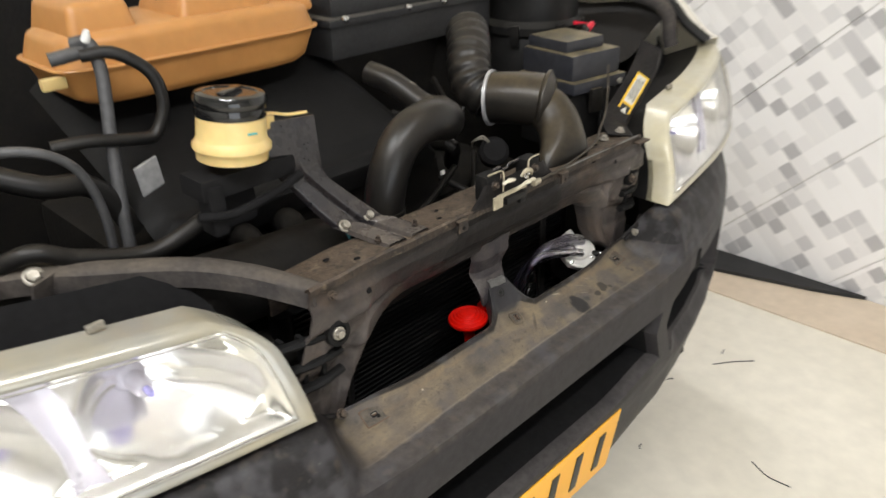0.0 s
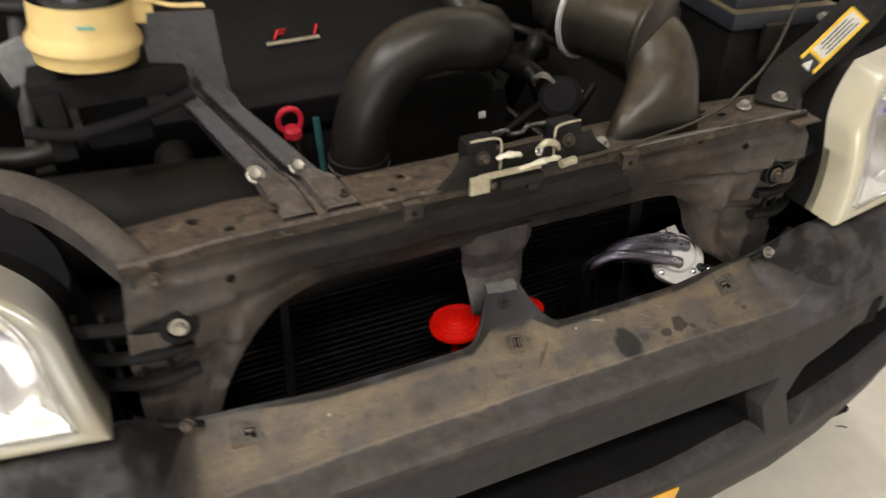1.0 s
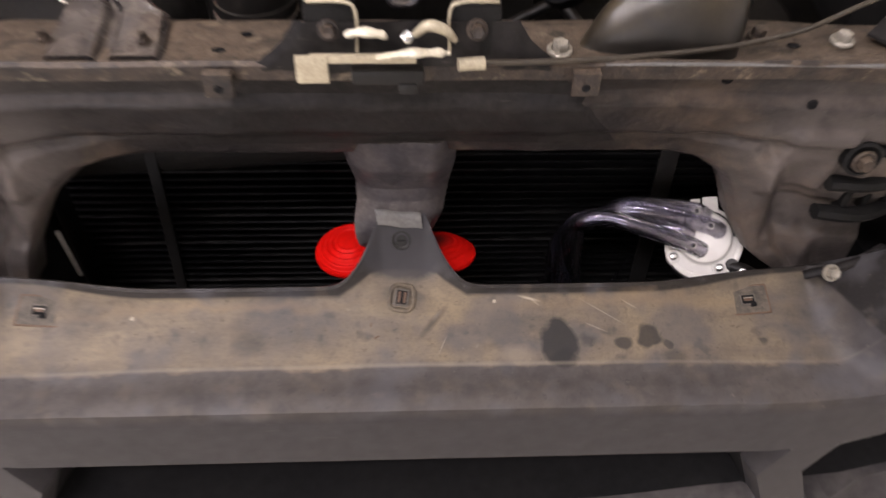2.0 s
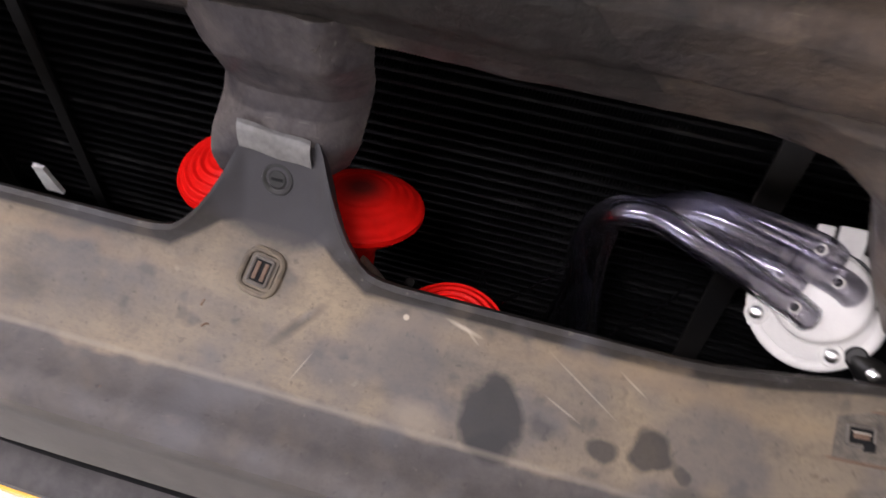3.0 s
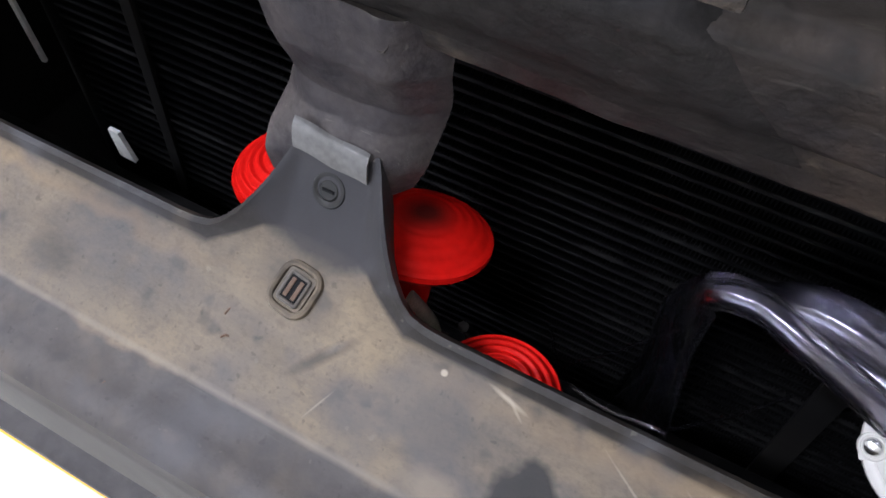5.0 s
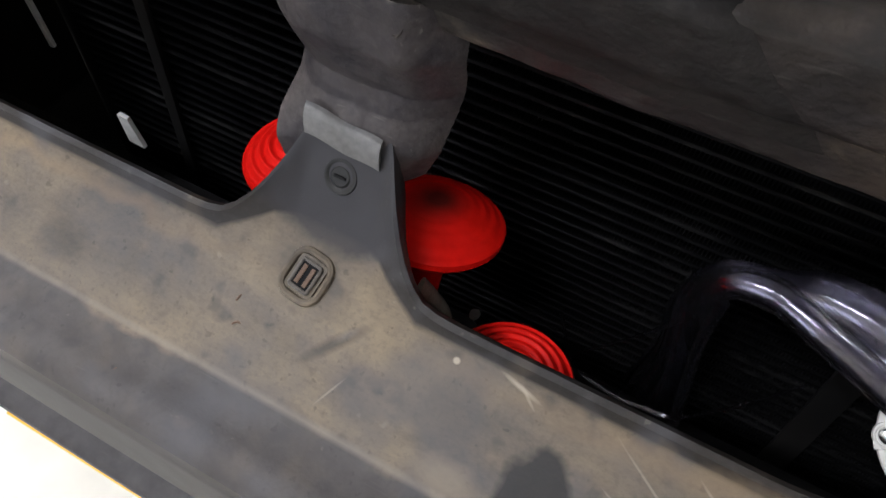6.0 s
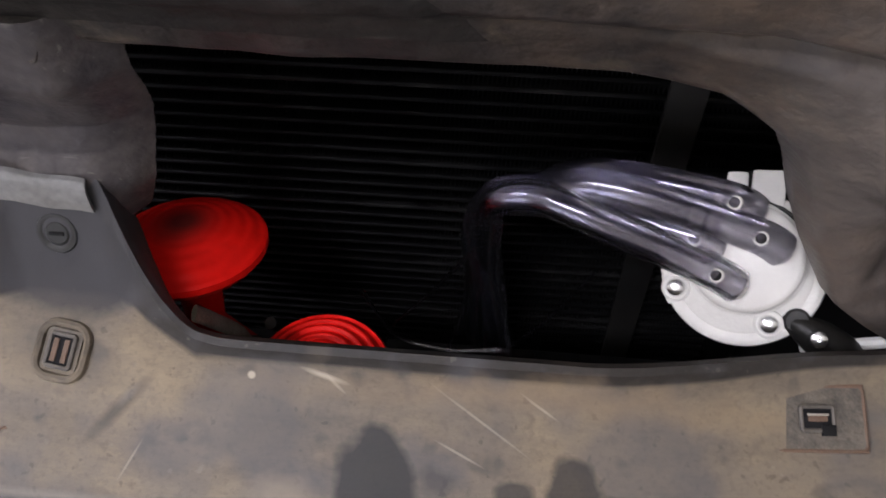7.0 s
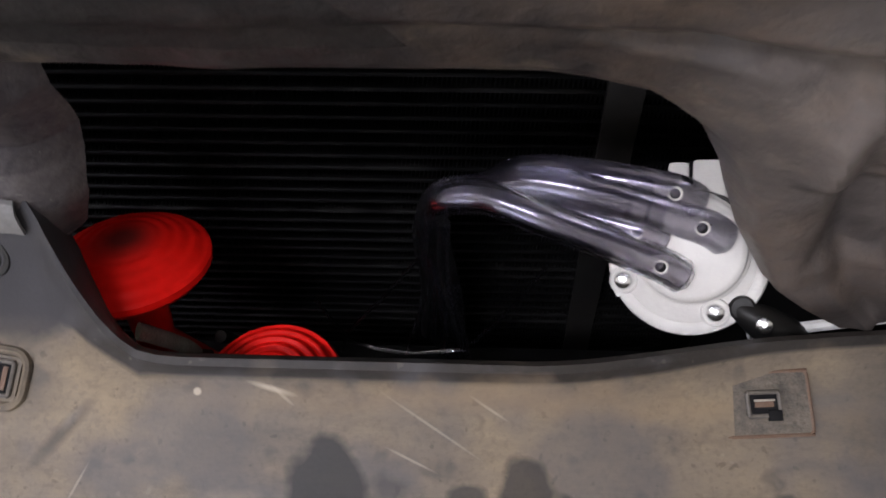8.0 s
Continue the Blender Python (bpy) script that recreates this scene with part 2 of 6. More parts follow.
def vary_tubes(m):
    """Some tubes, picked at random, are paler in patches; most are black."""
    nt = m.node_tree
    b = nt.nodes["Principled BSDF"]
    col = b.inputs["Base Color"].links[0].from_socket
    info = node(nt, "ShaderNodeObjectInfo")
    pick = node(nt, "ShaderNodeMapRange")
    pick.inputs[1].default_value, pick.inputs[2].default_value, pick.inputs[4].default_value = 0.6, 1.0, 0.8
    nt.links.new(info.outputs["Random"], pick.inputs[0])
    n = node(nt, "ShaderNodeTexNoise")
    n.inputs["Scale"].default_value, n.inputs["Detail"].default_value = 40, 6
    nt.links.new(node(nt, "ShaderNodeNewGeometry").outputs["Position"], n.inputs["Vector"])
    r = node(nt, "ShaderNodeMapRange")
    r.inputs[1].default_value, r.inputs[2].default_value = 0.42, 0.68
    nt.links.new(n.outputs["Fac"], r.inputs[0])
    mu = node(nt, "ShaderNodeMath", operation="MULTIPLY")
    nt.links.new(pick.outputs[0], mu.inputs[0])
    nt.links.new(r.outputs[0], mu.inputs[1])
    mx = node(nt, "ShaderNodeMix", data_type="RGBA")
    mx.inputs[7].default_value = (0.026, 0.025, 0.024, 1)
    nt.links.new(mu.outputs[0], mx.inputs[0])
    nt.links.new(col, mx.inputs[6])
    nt.links.new(mx.outputs[2], b.inputs["Base Color"])


vary_tubes(M["fin_tube"])


def bumper_material():
    """Grained dark plastic; dry brown dust on the top shelf, with oil drops, wiped marks and pale scuffs of their own
    shape; darker lip and tongue ramp, pale crease lines.
    """
    m = mat("dusty_dark_grey_bumper_plastic", (0.025, 0.0232, 0.0258), 0.5, alt=(0.031, 0.0288, 0.030), scale=9, amount=0.6,
            dust=(0.108, 0.098, 0.091), dust_amount=0.5, dust_scale=14, bump=0.06, bump_scale=650, scratch=0.06, spec=0.22)
    nt = m.node_tree
    L = nt.links.new
    b = nt.nodes["Principled BSDF"]
    col = b.inputs["Base Color"].links[0].from_socket
    pos = node(nt, "ShaderNodeNewGeometry").outputs["Position"]
    wob = node(nt, "ShaderNodeTexNoise")
    wob.inputs["Scale"].default_value, wob.inputs["Detail"].default_value = 55, 3
    L(pos, wob.inputs["Vector"])
    sub = node(nt, "ShaderNodeVectorMath", operation="SUBTRACT")
    sub.inputs[1].default_value = (0.5, 0.5, 0.5)
    L(wob.outputs["Color"], sub.inputs[0])
    sc = node(nt, "ShaderNodeVectorMath", operation="SCALE")
    sc.inputs[3].default_value = 0.014
    L(sub.outputs[0], sc.inputs[0])
    add = node(nt, "ShaderNodeVectorMath", operation="ADD")
    L(pos, add.inputs[0])
    L(sc.outputs[0], add.inputs[1])
    # the dusty strip that the grille used to cover
    sep = node(nt, "ShaderNodeSeparateXYZ")
    L(add.outputs[0], sep.inputs[0])
    front = node(nt, "ShaderNodeMapRange")
    front.inputs[1].default_value, front.inputs[2].default_value, front.inputs[3].default_value = -0.0445, -0.0405, 0.15
    L(sep.outputs[1], front.inputs[0])
    wide = node(nt, "ShaderNodeMath", operation="ABSOLUTE")
    L(sep.outputs[0], wide.inputs[0])
    ends = node(nt, "ShaderNodeMapRange")
    ends.inputs[1].default_value, ends.inputs[2].default_value, ends.inputs[3].default_value, ends.inputs[4].default_value = 0.305, 0.36, 1, 0
    L(wide.outputs[0], ends.inputs[0])
    high = node(nt, "ShaderNodeMapRange")
    high.inputs[1].default_value, high.inputs[2].default_value = 0.625, 0.635
    L(sep.outputs[2], high.inputs[0])
    tall = node(nt, "ShaderNodeMapRange")
    tall.inputs[1].default_value, tall.inputs[2].default_value, tall.inputs[3].default_value, tall.inputs[4].default_value = 0.686, 0.694, 1, 0.25
    L(sep.outputs[2], tall.inputs[0])
    long = node(nt, "ShaderNodeMapping")
    long.inputs["Scale"].default_value = (0.4, 1, 1)
    L(pos, long.inputs[0])
    cake = node(nt, "ShaderNodeTexNoise")
    cake.inputs["Scale"].default_value, cake.inputs["Detail"].default_value, cake.inputs["Roughness"].default_value = 34, 9, 0.74
    L(long.outputs[0], cake.inputs["Vector"])
    cover = node(nt, "ShaderNodeMapRange")
    cover.inputs[1].default_value, cover.inputs[2].default_value, cover.inputs[3].default_value, cover.inputs[4].default_value = 0.34, 0.6, 0.38, 0.97
    L(cake.outputs["Fac"], cover.inputs[0])
    fac = cover.outputs[0]
    for k in (front, ends, high, tall):
        mu = node(nt, "ShaderNodeMath", operation="MULTIPLY")
        L(fac, mu.inputs[0])
        L(k.outputs[0], mu.inputs[1])
        fac = mu.outputs[0]
    hue = node(nt, "ShaderNodeTexNoise")
    hue.inputs["Scale"].default_value, hue.inputs["Detail"].default_value, hue.inputs["Roughness"].default_value = 13, 7, 0.65
    L(pos, hue.inputs["Vector"])
    tone = node(nt, "ShaderNodeValToRGB")
    tone.color_ramp.elements[0].position, tone.color_ramp.elements[0].color = 0.36, (0.122, 0.103, 0.081, 1)
    tone.color_ramp.elements[1].position, tone.color_ramp.elements[1].color = 0.66, (0.202, 0.156, 0.098, 1)
    L(hue.outputs["Fac"], tone.inputs[0])
    cm = node(nt, "ShaderNodeMix", data_type="RGBA")
    L(fac, cm.inputs[0])
    L(col, cm.inputs[6])
    L(tone.outputs[0], cm.inputs[7])
    col = cm.outputs[2]
    # lip and tongue top, mixed towards near-black above a set height
    lip = node(nt, "ShaderNodeMapRange")
    lip.inputs[1].default_value, lip.inputs[2].default_value, lip.inputs[4].default_value = 0.6694, 0.6716, 0.92
    true_z = node(nt, "ShaderNodeSeparateXYZ")
    L(pos, true_z.inputs[0])
    near = node(nt, "ShaderNodeMath", operation="ABSOLUTE")
    L(true_z.outputs[0], near.inputs[0])
    rise = node(nt, "ShaderNodeMapRange")
    rise.inputs[1].default_value, rise.inputs[2].default_value, rise.inputs[3].default_value, rise.inputs[4].default_value = 0.026, 0.05, 0.0122, 0.0
    L(near.outputs[0], rise.inputs[0])
    level = node(nt, "ShaderNodeMath", operation="SUBTRACT")
    L(true_z.outputs[2], level.inputs[0])
    L(rise.outputs[0], level.inputs[1])
    L(level.outputs[0], lip.inputs[0])
    lm = node(nt, "ShaderNodeMix", data_type="RGBA")
    lm.inputs[7].default_value = (0.012, 0.0105, 0.0105, 1)
    L(lip.outputs[0], lm.inputs[0])
    L(col, lm.inputs[6])
    col = lm.outputs[2]
    # specks: dark grit and pale grains
    for size, lo, hi, k, shade in ((430, 0.52, 0.66, 0.16, (0.04, 0.035, 0.03)), (210, 0.66, 0.72, 0.35, (0.02, 0.018, 0.016)), (150, 0.71, 0.76, 0.16, (0.3, 0.26, 0.2)), (75, 0.6, 0.72, 0.5, (0.042, 0.039, 0.038)), (28, 0.5, 0.66, 0.55, (0.068, 0.066, 0.070)), (44, 0.58, 0.70, 0.12, (0.2, 0.155, 0.105))):
        sp = node(nt, "ShaderNodeTexNoise")
        sp.inputs["Scale"].default_value, sp.inputs["Detail"].default_value = size, 2
        L(pos, sp.inputs["Vector"])
        r = node(nt, "ShaderNodeMapRange")
        r.inputs[1].default_value, r.inputs[2].default_value, r.inputs[4].default_value = lo, hi, k
        L(sp.outputs["Fac"], r.inputs[0])
        gate = node(nt, "ShaderNodeMath", operation="MULTIPLY")
        L(r.outputs[0], gate.inputs[0])
        L(high.outputs[0], gate.inputs[1])
        mx = node(nt, "ShaderNodeMix", data_type="RGBA")
        mx.inputs[7].default_value = (*shade, 1)
        L(col, mx.inputs[6])
        L(gate.outputs[0], mx.inputs[0])
        col = mx.outputs[2]
    for x, y, rx, ry, turn, k, shade, soft, wobbly in SHELF_MARKS:
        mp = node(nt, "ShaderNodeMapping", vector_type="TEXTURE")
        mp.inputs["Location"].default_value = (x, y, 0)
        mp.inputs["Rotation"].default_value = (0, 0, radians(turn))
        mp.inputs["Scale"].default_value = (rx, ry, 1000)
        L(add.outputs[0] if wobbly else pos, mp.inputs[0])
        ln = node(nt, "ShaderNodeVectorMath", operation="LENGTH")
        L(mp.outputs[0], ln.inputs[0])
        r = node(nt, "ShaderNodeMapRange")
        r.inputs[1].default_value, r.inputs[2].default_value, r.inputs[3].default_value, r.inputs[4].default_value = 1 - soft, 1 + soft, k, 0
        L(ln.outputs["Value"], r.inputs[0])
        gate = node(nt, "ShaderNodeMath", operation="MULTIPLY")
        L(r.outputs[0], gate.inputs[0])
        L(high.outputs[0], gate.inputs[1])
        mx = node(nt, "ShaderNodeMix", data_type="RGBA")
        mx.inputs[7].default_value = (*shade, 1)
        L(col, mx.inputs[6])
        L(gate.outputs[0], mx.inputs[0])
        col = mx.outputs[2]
    L(col, b.inputs["Base Color"])
    return m


OIL, PALE, BROWN = (0.022, 0.021, 0.021), (0.36, 0.31, 0.24), (0.19, 0.135, 0.08)
SHELF_MARKS = [
    (0.120, -0.0265, 0.0135, 0.0155, 10, 0.92, OIL, 0.12, 1), (0.123, -0.0385, 0.011, 0.006, 0, 0.75, OIL, 0.2, 1), (0.142, -0.025, 0.007, 0.004, 0, 0.4, OIL, 0.4, 1), (0.171, -0.0285, 0.007, 0.0055, 0, 0.75, OIL, 0.2, 1),
    (0.1915, -0.0225, 0.0095, 0.0075, 0, 0.8, OIL, 0.18, 1), (0.2055, -0.0275, 0.005, 0.004, 0, 0.6, OIL, 0.2, 1), (0.21, -0.038, 0.009, 0.006, 0, 0.4, OIL, 0.4, 1),
    (-0.1, -0.002, 0.022, 0.011, 20, 0.5, (0.05, 0.05, 0.055), 0.6, 1), (-0.118, -0.024, 0.012, 0.007, 0, 0.35, OIL, 0.6, 1), (0.085, -0.012, 0.02, 0.009, 10, 0.4, (0.055, 0.052, 0.05), 0.6, 1),
    (0.023, -0.012, 0.012, 0.0022, 46, 0.65, OIL, 0.6, 0), (0.026, -0.0075, 0.004, 0.0014, 46, 0.3, (0.2, 0.18, 0.15), 0.6, 0),
    (0.0715, 0.003, 0.0014, 0.0011, 0, 0.95, PALE, 0.3, 0), (0.099, 0.0045, 0.0065, 0.0007, -12, 0.7, PALE, 0.6, 0), (0.103, 0.0025, 0.004, 0.0005, -35, 0.4, PALE, 0.5, 0), (-0.209, -0.004, 0.0016, 0.0014, 0, 0.9, PALE, 0.3, 0),
    (0.157, -0.0055, 0.016, 0.0004, -29, 0.3, PALE, 0.5, 0), (0.178, 0.0005, 0.0058, 0.0004, -28, 0.45, PALE, 0.5, 0), (0.1505, -0.0165, 0.0075, 0.0004, -22, 0.35, PALE, 0.5, 0), (0.03, -0.028, 0.006, 0.0004, 62, 0.3, PALE, 0.5, 0),
    # a pale patch, then three thin pale lines along the shelf's crease
    (0.088, -0.035, 0.011, 0.006, 0, 0.45, (0.23, 0.185, 0.13), 0.5, 1), (0.03, -0.0415, 0.10, 0.0012, 0, 0.42, (0.25, 0.215, 0.165), 0.9, 0), (-0.19, -0.0415, 0.10, 0.0012, 0, 0.35, (0.23, 0.2, 0.155), 0.9, 0), (0.24, -0.041, 0.08, 0.001, 0, 0.3, (0.22, 0.19, 0.15), 0.9, 0),
    (0.19, 0.0035, 0.09, 0.0035, 2, 0.45, BROWN, 0.8, 1), (-0.16, 0.001, 0.10, 0.003, 0, 0.45, BROWN, 0.8, 1), (0.285, -0.025, 0.004, 0.0025, 0, 0.6, OIL, 0.3, 1), (-0.3, -0.02, 0.03, 0.012, 0, 0.35, (0.2, 0.16, 0.11), 0.6, 1),
    # the tongue's ramp darker, the area around the centre socket browner
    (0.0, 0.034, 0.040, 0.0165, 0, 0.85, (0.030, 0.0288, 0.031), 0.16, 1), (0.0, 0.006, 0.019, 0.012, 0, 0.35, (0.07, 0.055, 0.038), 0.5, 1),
]
M["bumper"] = bumper_material()


def front_panel_material():
    """Dark painted steel; paler on the two cheeks beside the opening, browner in patches higher up."""
    m = mat("dusty_front_panel_steel", (0.0155, 0.0136, 0.0141), 0.42, crust=0.26, crust_scale=30, alt=(0.029, 0.0243, 0.0228), scale=17, amount=0.85, dust=(0.13, 0.10, 0.072), dust_amount=0.4, bump=0.3, bump_scale=190, scratch=0.1, spec=0.27, grain=0.85)
    nt = m.node_tree
    L = nt.links.new
    b = nt.nodes["Principled BSDF"]
    col = b.inputs["Base Color"].links[0].from_socket
    pos = node(nt, "ShaderNodeNewGeometry").outputs["Position"]
    sep = node(nt, "ShaderNodeSeparateXYZ")
    L(pos, sep.inputs[0])
    side = node(nt, "ShaderNodeMath", operation="ABSOLUTE")
    L(sep.outputs[0], side.inputs[0])
    for size, lo, hi, x0, x1, z0, z1, k, tone in ((11, 0.22, 0.72, 0.215, 0.275, 0.865, 0.80, 0.95, (0.120, 0.102, 0.092)), (14, 0.5, 0.66, 0.12, 0.2, 0.88, 0.84, 0.38, (0.13, 0.09, 0.062)), (45, 0.56, 0.68, 0.0, 0.05, 0.9, 0.87, 0.5, (0.012, 0.011, 0.011))):
        n = node(nt, "ShaderNodeTexNoise")
        n.inputs["Scale"].default_value, n.inputs["Detail"].default_value, n.inputs["Roughness"].default_value = size, 8, 0.68
        L(pos, n.inputs["Vector"])
        fac = None
        for src, a, c, top in ((n.outputs["Fac"], lo, hi, k), (side.outputs[0], x0, x1, 1.0), (sep.outputs[2], z0, z1, 1.0)):
            r = node(nt, "ShaderNodeMapRange")
            r.inputs[1].default_value, r.inputs[2].default_value, r.inputs[4].default_value = a, c, top
            L(src, r.inputs[0])
            if fac is None:
                fac = r.outputs[0]
            else:
                mu = node(nt, "ShaderNodeMath", operation="MULTIPLY")
                L(fac, mu.inputs[0])
                L(r.outputs[0], mu.inputs[1])
                fac = mu.outputs[0]
        mx = node(nt, "ShaderNodeMix", data_type="RGBA")
        mx.inputs[7].default_value = (*tone, 1)
        L(col, mx.inputs[6])
        L(fac, mx.inputs[0])
        col = mx.outputs[2]
    L(col, b.inputs["Base Color"])
    return m


M["front_panel"] = front_panel_material()


def tile_material():
    """Mosaic-printed ceramic: little squares of white and two greys between pale lines, laid cornerwise."""
    m = mat("mosaic_printed_wall_tile", (0.8, 0.78, 0.76), 0.3, alt=(0.74, 0.72, 0.7), scale=3, bump=0.02)
    nt = m.node_tree
    L = nt.links.new
    b = nt.nodes["Principled BSDF"]
    pos = node(nt, "ShaderNodeNewGeometry").outputs["Position"]
    mp = node(nt, "ShaderNodeMapping", vector_type="POINT")
    mp.inputs["Rotation"].default_value = (radians(45), 0, 0)
    mp.inputs["Scale"].default_value = (1, 1, 1)
    L(pos, mp.inputs[0])
    s = node(nt, "ShaderNodeVectorMath", operation="SCALE")
    s.inputs[3].default_value = 1 / CELL
    L(mp.outputs[0], s.inputs[0])
    fl = node(nt, "ShaderNodeVectorMath", operation="FLOOR")
    L(s.outputs[0], fl.inputs[0])
    flat = node(nt, "ShaderNodeVectorMath", operation="MULTIPLY")
    flat.inputs[1].default_value = (0, 1, 1)
    L(fl.outputs[0], flat.inputs[0])
    wn = node(nt, "ShaderNodeTexWhiteNoise")
    L(flat.outputs[0], wn.inputs["Vector"])
    cr = node(nt, "ShaderNodeValToRGB")
    cr.color_ramp.interpolation = "CONSTANT"
    el = cr.color_ramp.elements
    el[0].color = (0.87, 0.855, 0.85, 1)
    el[1].position, el[1].color = 0.42, (0.80, 0.785, 0.78, 1)
    for p, c in ((0.62, (0.71, 0.70, 0.70, 1)), (0.80, (0.60, 0.59, 0.595, 1)), (0.88, (0.46, 0.452, 0.46, 1))):
        x = el.new(p)
        x.color = c
    L(wn.outputs["Value"], cr.inputs[0])
    fr = node(nt, "ShaderNodeVectorMath", operation="FRACTION")
    L(s.outputs[0], fr.inputs[0])
    sep = node(nt, "ShaderNodeSeparateXYZ")
    L(fr.outputs[0], sep.inputs[0])
    # pale printed line between the rows of squares
    a = node(nt, "ShaderNodeMath", operation="SUBTRACT")
    L(sep.outputs[ROW_AXIS], a.inputs[0])
    a.inputs[1].default_value = 0.5
    ab = node(nt, "ShaderNodeMath", operation="ABSOLUTE")
    L(a.outputs[0], ab.inputs[0])
    gt = node(nt, "ShaderNodeMath", operation="GREATER_THAN")
    gt.inputs[1].default_value = 0.47
    L(ab.outputs[0], gt.inputs[0])
    mx = node(nt, "ShaderNodeMix", data_type="RGBA")
    L(gt.outputs[0], mx.inputs[0])
    L(cr.outputs[0], mx.inputs[6])
    mx.inputs[7].default_value = (0.86, 0.84, 0.82, 1)
    L(mx.outputs[2], b.inputs["Base Color"])
    return m


ROW_AXIS = 1
CELL = 0.047
M["tile"] = tile_material()

# ---- builders ----


def finish(bm, name, material, smooth=True, recalc=True):
    if recalc:
        bmesh.ops.recalc_face_normals(bm, faces=bm.faces)
    me = bpy.data.meshes.new(name)
    bm.to_mesh(me)
    bm.free()
    me.materials.append(material)
    if smooth:
        me.polygons.foreach_set("use_smooth", [True] * len(me.polygons))
        me.set_sharp_from_angle(angle=radians(38))
    return me


def part(name, bm, material, parent, label="", smooth=True, recalc=True):
    ob = new(name, finish(bm, name, material, smooth, recalc))
    if parent is not None:
        ob.parent = parent
        ob.matrix_parent_inverse = parent.matrix_world.inverted()
    return tagged(ob, label)


def thing(name, at, label, category, group=""):
    ob = new(name)
    ob.empty_display_size = 0.05
    ob.matrix_world = Matrix.Translation(at)
    bpy.context.view_layer.update()
    return tagged(ob, label, category, group)


def box(bm, c, s, bevel=0.003, m=None, seg=2):
    r = bmesh.ops.create_cube(bm, size=1.0, matrix=(m or Matrix()) @ Matrix.Translation(c) @ Matrix.Diagonal((*s, 1)))
    vs = r["verts"]
    if bevel:
        es = {e for v in vs for e in v.link_edges}
        bmesh.ops.bevel(bm, geom=list(es), offset=min(bevel, min(s) * 0.45), segments=seg, affect="EDGES", profile=0.7)
    return bm


def smooth_path(pts, n=8):
    """A Catmull-Rom curve through the points."""
    p = [Vector(q) for q in pts]
    p = [p[0] * 2 - p[1]] + p + [p[-1] * 2 - p[-2]]
    out = []
    for i in range(1, len(p) - 2):
        for k in range(n):
            t = k / n
            a, b, c, d = p[i - 1], p[i], p[i + 1], p[i + 2]
            out.append(0.5 * ((2 * b) + (c - a) * t + (2 * a - 5 * b + 4 * c - d) * t * t + (3 * b - a - 3 * c + d) * t ** 3))
    return out + [p[-2]]


def sweep(bm, pts, radius, seg=16, n=8, squash=1.0, caps=True, wall=0.0):
    """A tube along a smooth path; radius is a number or a function of the way along (0 to 1). wall: a hollow end's depth."""
    path = smooth_path(pts, n)
    rad = radius if callable(radius) else (lambda u: radius)
    up = Vector((0, 0, 1)) if abs((path[1] - path[0]).normalized().z) < 0.9 else Vector((1, 0, 0))
    rings = []
    for i, q in enumerate(path):
        t = (path[min(i + 1, len(path) - 1)] - path[max(i - 1, 0)]).normalized()
        side = t.cross(up)
        if side.length < 1e-4:
            side = t.cross(Vector((0, 1, 0)))
        side.normalize()
        up = side.cross(t).normalized()
        r = rad(i / (len(path) - 1))
        rings.append([bm.verts.new(q + side * (r * math.cos(2 * math.pi * k / seg)) + up * (r * squash * math.sin(2 * math.pi * k / seg))) for k in range(seg)])
    for a, b in zip(rings, rings[1:]):
        for k in range(seg):
            bm.faces.new((a[k], a[(k + 1) % seg], b[(k + 1) % seg], b[k]))
    if caps:
        bm.faces.new(rings[0][::-1])
        bm.faces.new(rings[-1])
    return bm


def lathe(bm, profile, m=None, seg=40):
    """Turn a profile of (radius, height) about z, then place it by m."""
    m = m or Matrix()
    rings = []
    for r, h in profile:
        if r < 1e-5:
            rings.append([bm.verts.new(m @ Vector((0, 0, h)))])
        else:
            rings.append([bm.verts.new(m @ Vector((r * math.cos(2 * math.pi * k / seg), r * math.sin(2 * math.pi * k / seg), h))) for k in range(seg)])
    for a, b in zip(rings, rings[1:]):
        for k in range(seg):
            j = (k + 1) % seg
            if len(a) == 1 and len(b) == 1:
                continue
            if len(a) == 1:
                bm.faces.new((a[0], b[j], b[k]))
            elif len(b) == 1:
                bm.faces.new((a[k], a[j], b[0]))
            else:
                bm.faces.new((a[k], a[j], b[j], b[k]))
    return bm


def sheet(bm, f, nu, nv, thick=0.0):
    """A grid of f(u, v), given thickness along its normals."""
    g = [[bm.verts.new(f(i / nu, j / nv)) for j in range(nv + 1)] for i in range(nu + 1)]
    faces = [bm.faces.new((g[i][j], g[i + 1][j], g[i + 1][j + 1], g[i][j + 1])) for i in range(nu) for j in range(nv)]
    if thick:
        bm.normal_update()
        bmesh.ops.solidify(bm, geom=faces, thickness=thick)
    return bm


def smoothstep(a, b, x):
    t = max(0.0, min(1.0, (x - a) / (b - a)))
    return t * t * (3 - 2 * t)


def lerp(a, b, t):
    return a + (b - a) * t


def table(rows, x):
    """Linear interpolation in rows of (x, value)."""
    if x <= rows[0][0]:
        return rows[0][1]
    for (a, p), (b, q) in zip(rows, rows[1:]):
        if x <= b:
            return lerp(p, q, (x - a) / (b - a))
    return rows[-1][1]


def axis(at, direction, spin=0.0):
    """A frame at a point whose z runs along the direction."""
    return Matrix.Translation(at) @ Vector(direction).to_track_quat("Z", "Y").to_matrix().to_4x4() @ Matrix.Rotation(spin, 4, "Z")


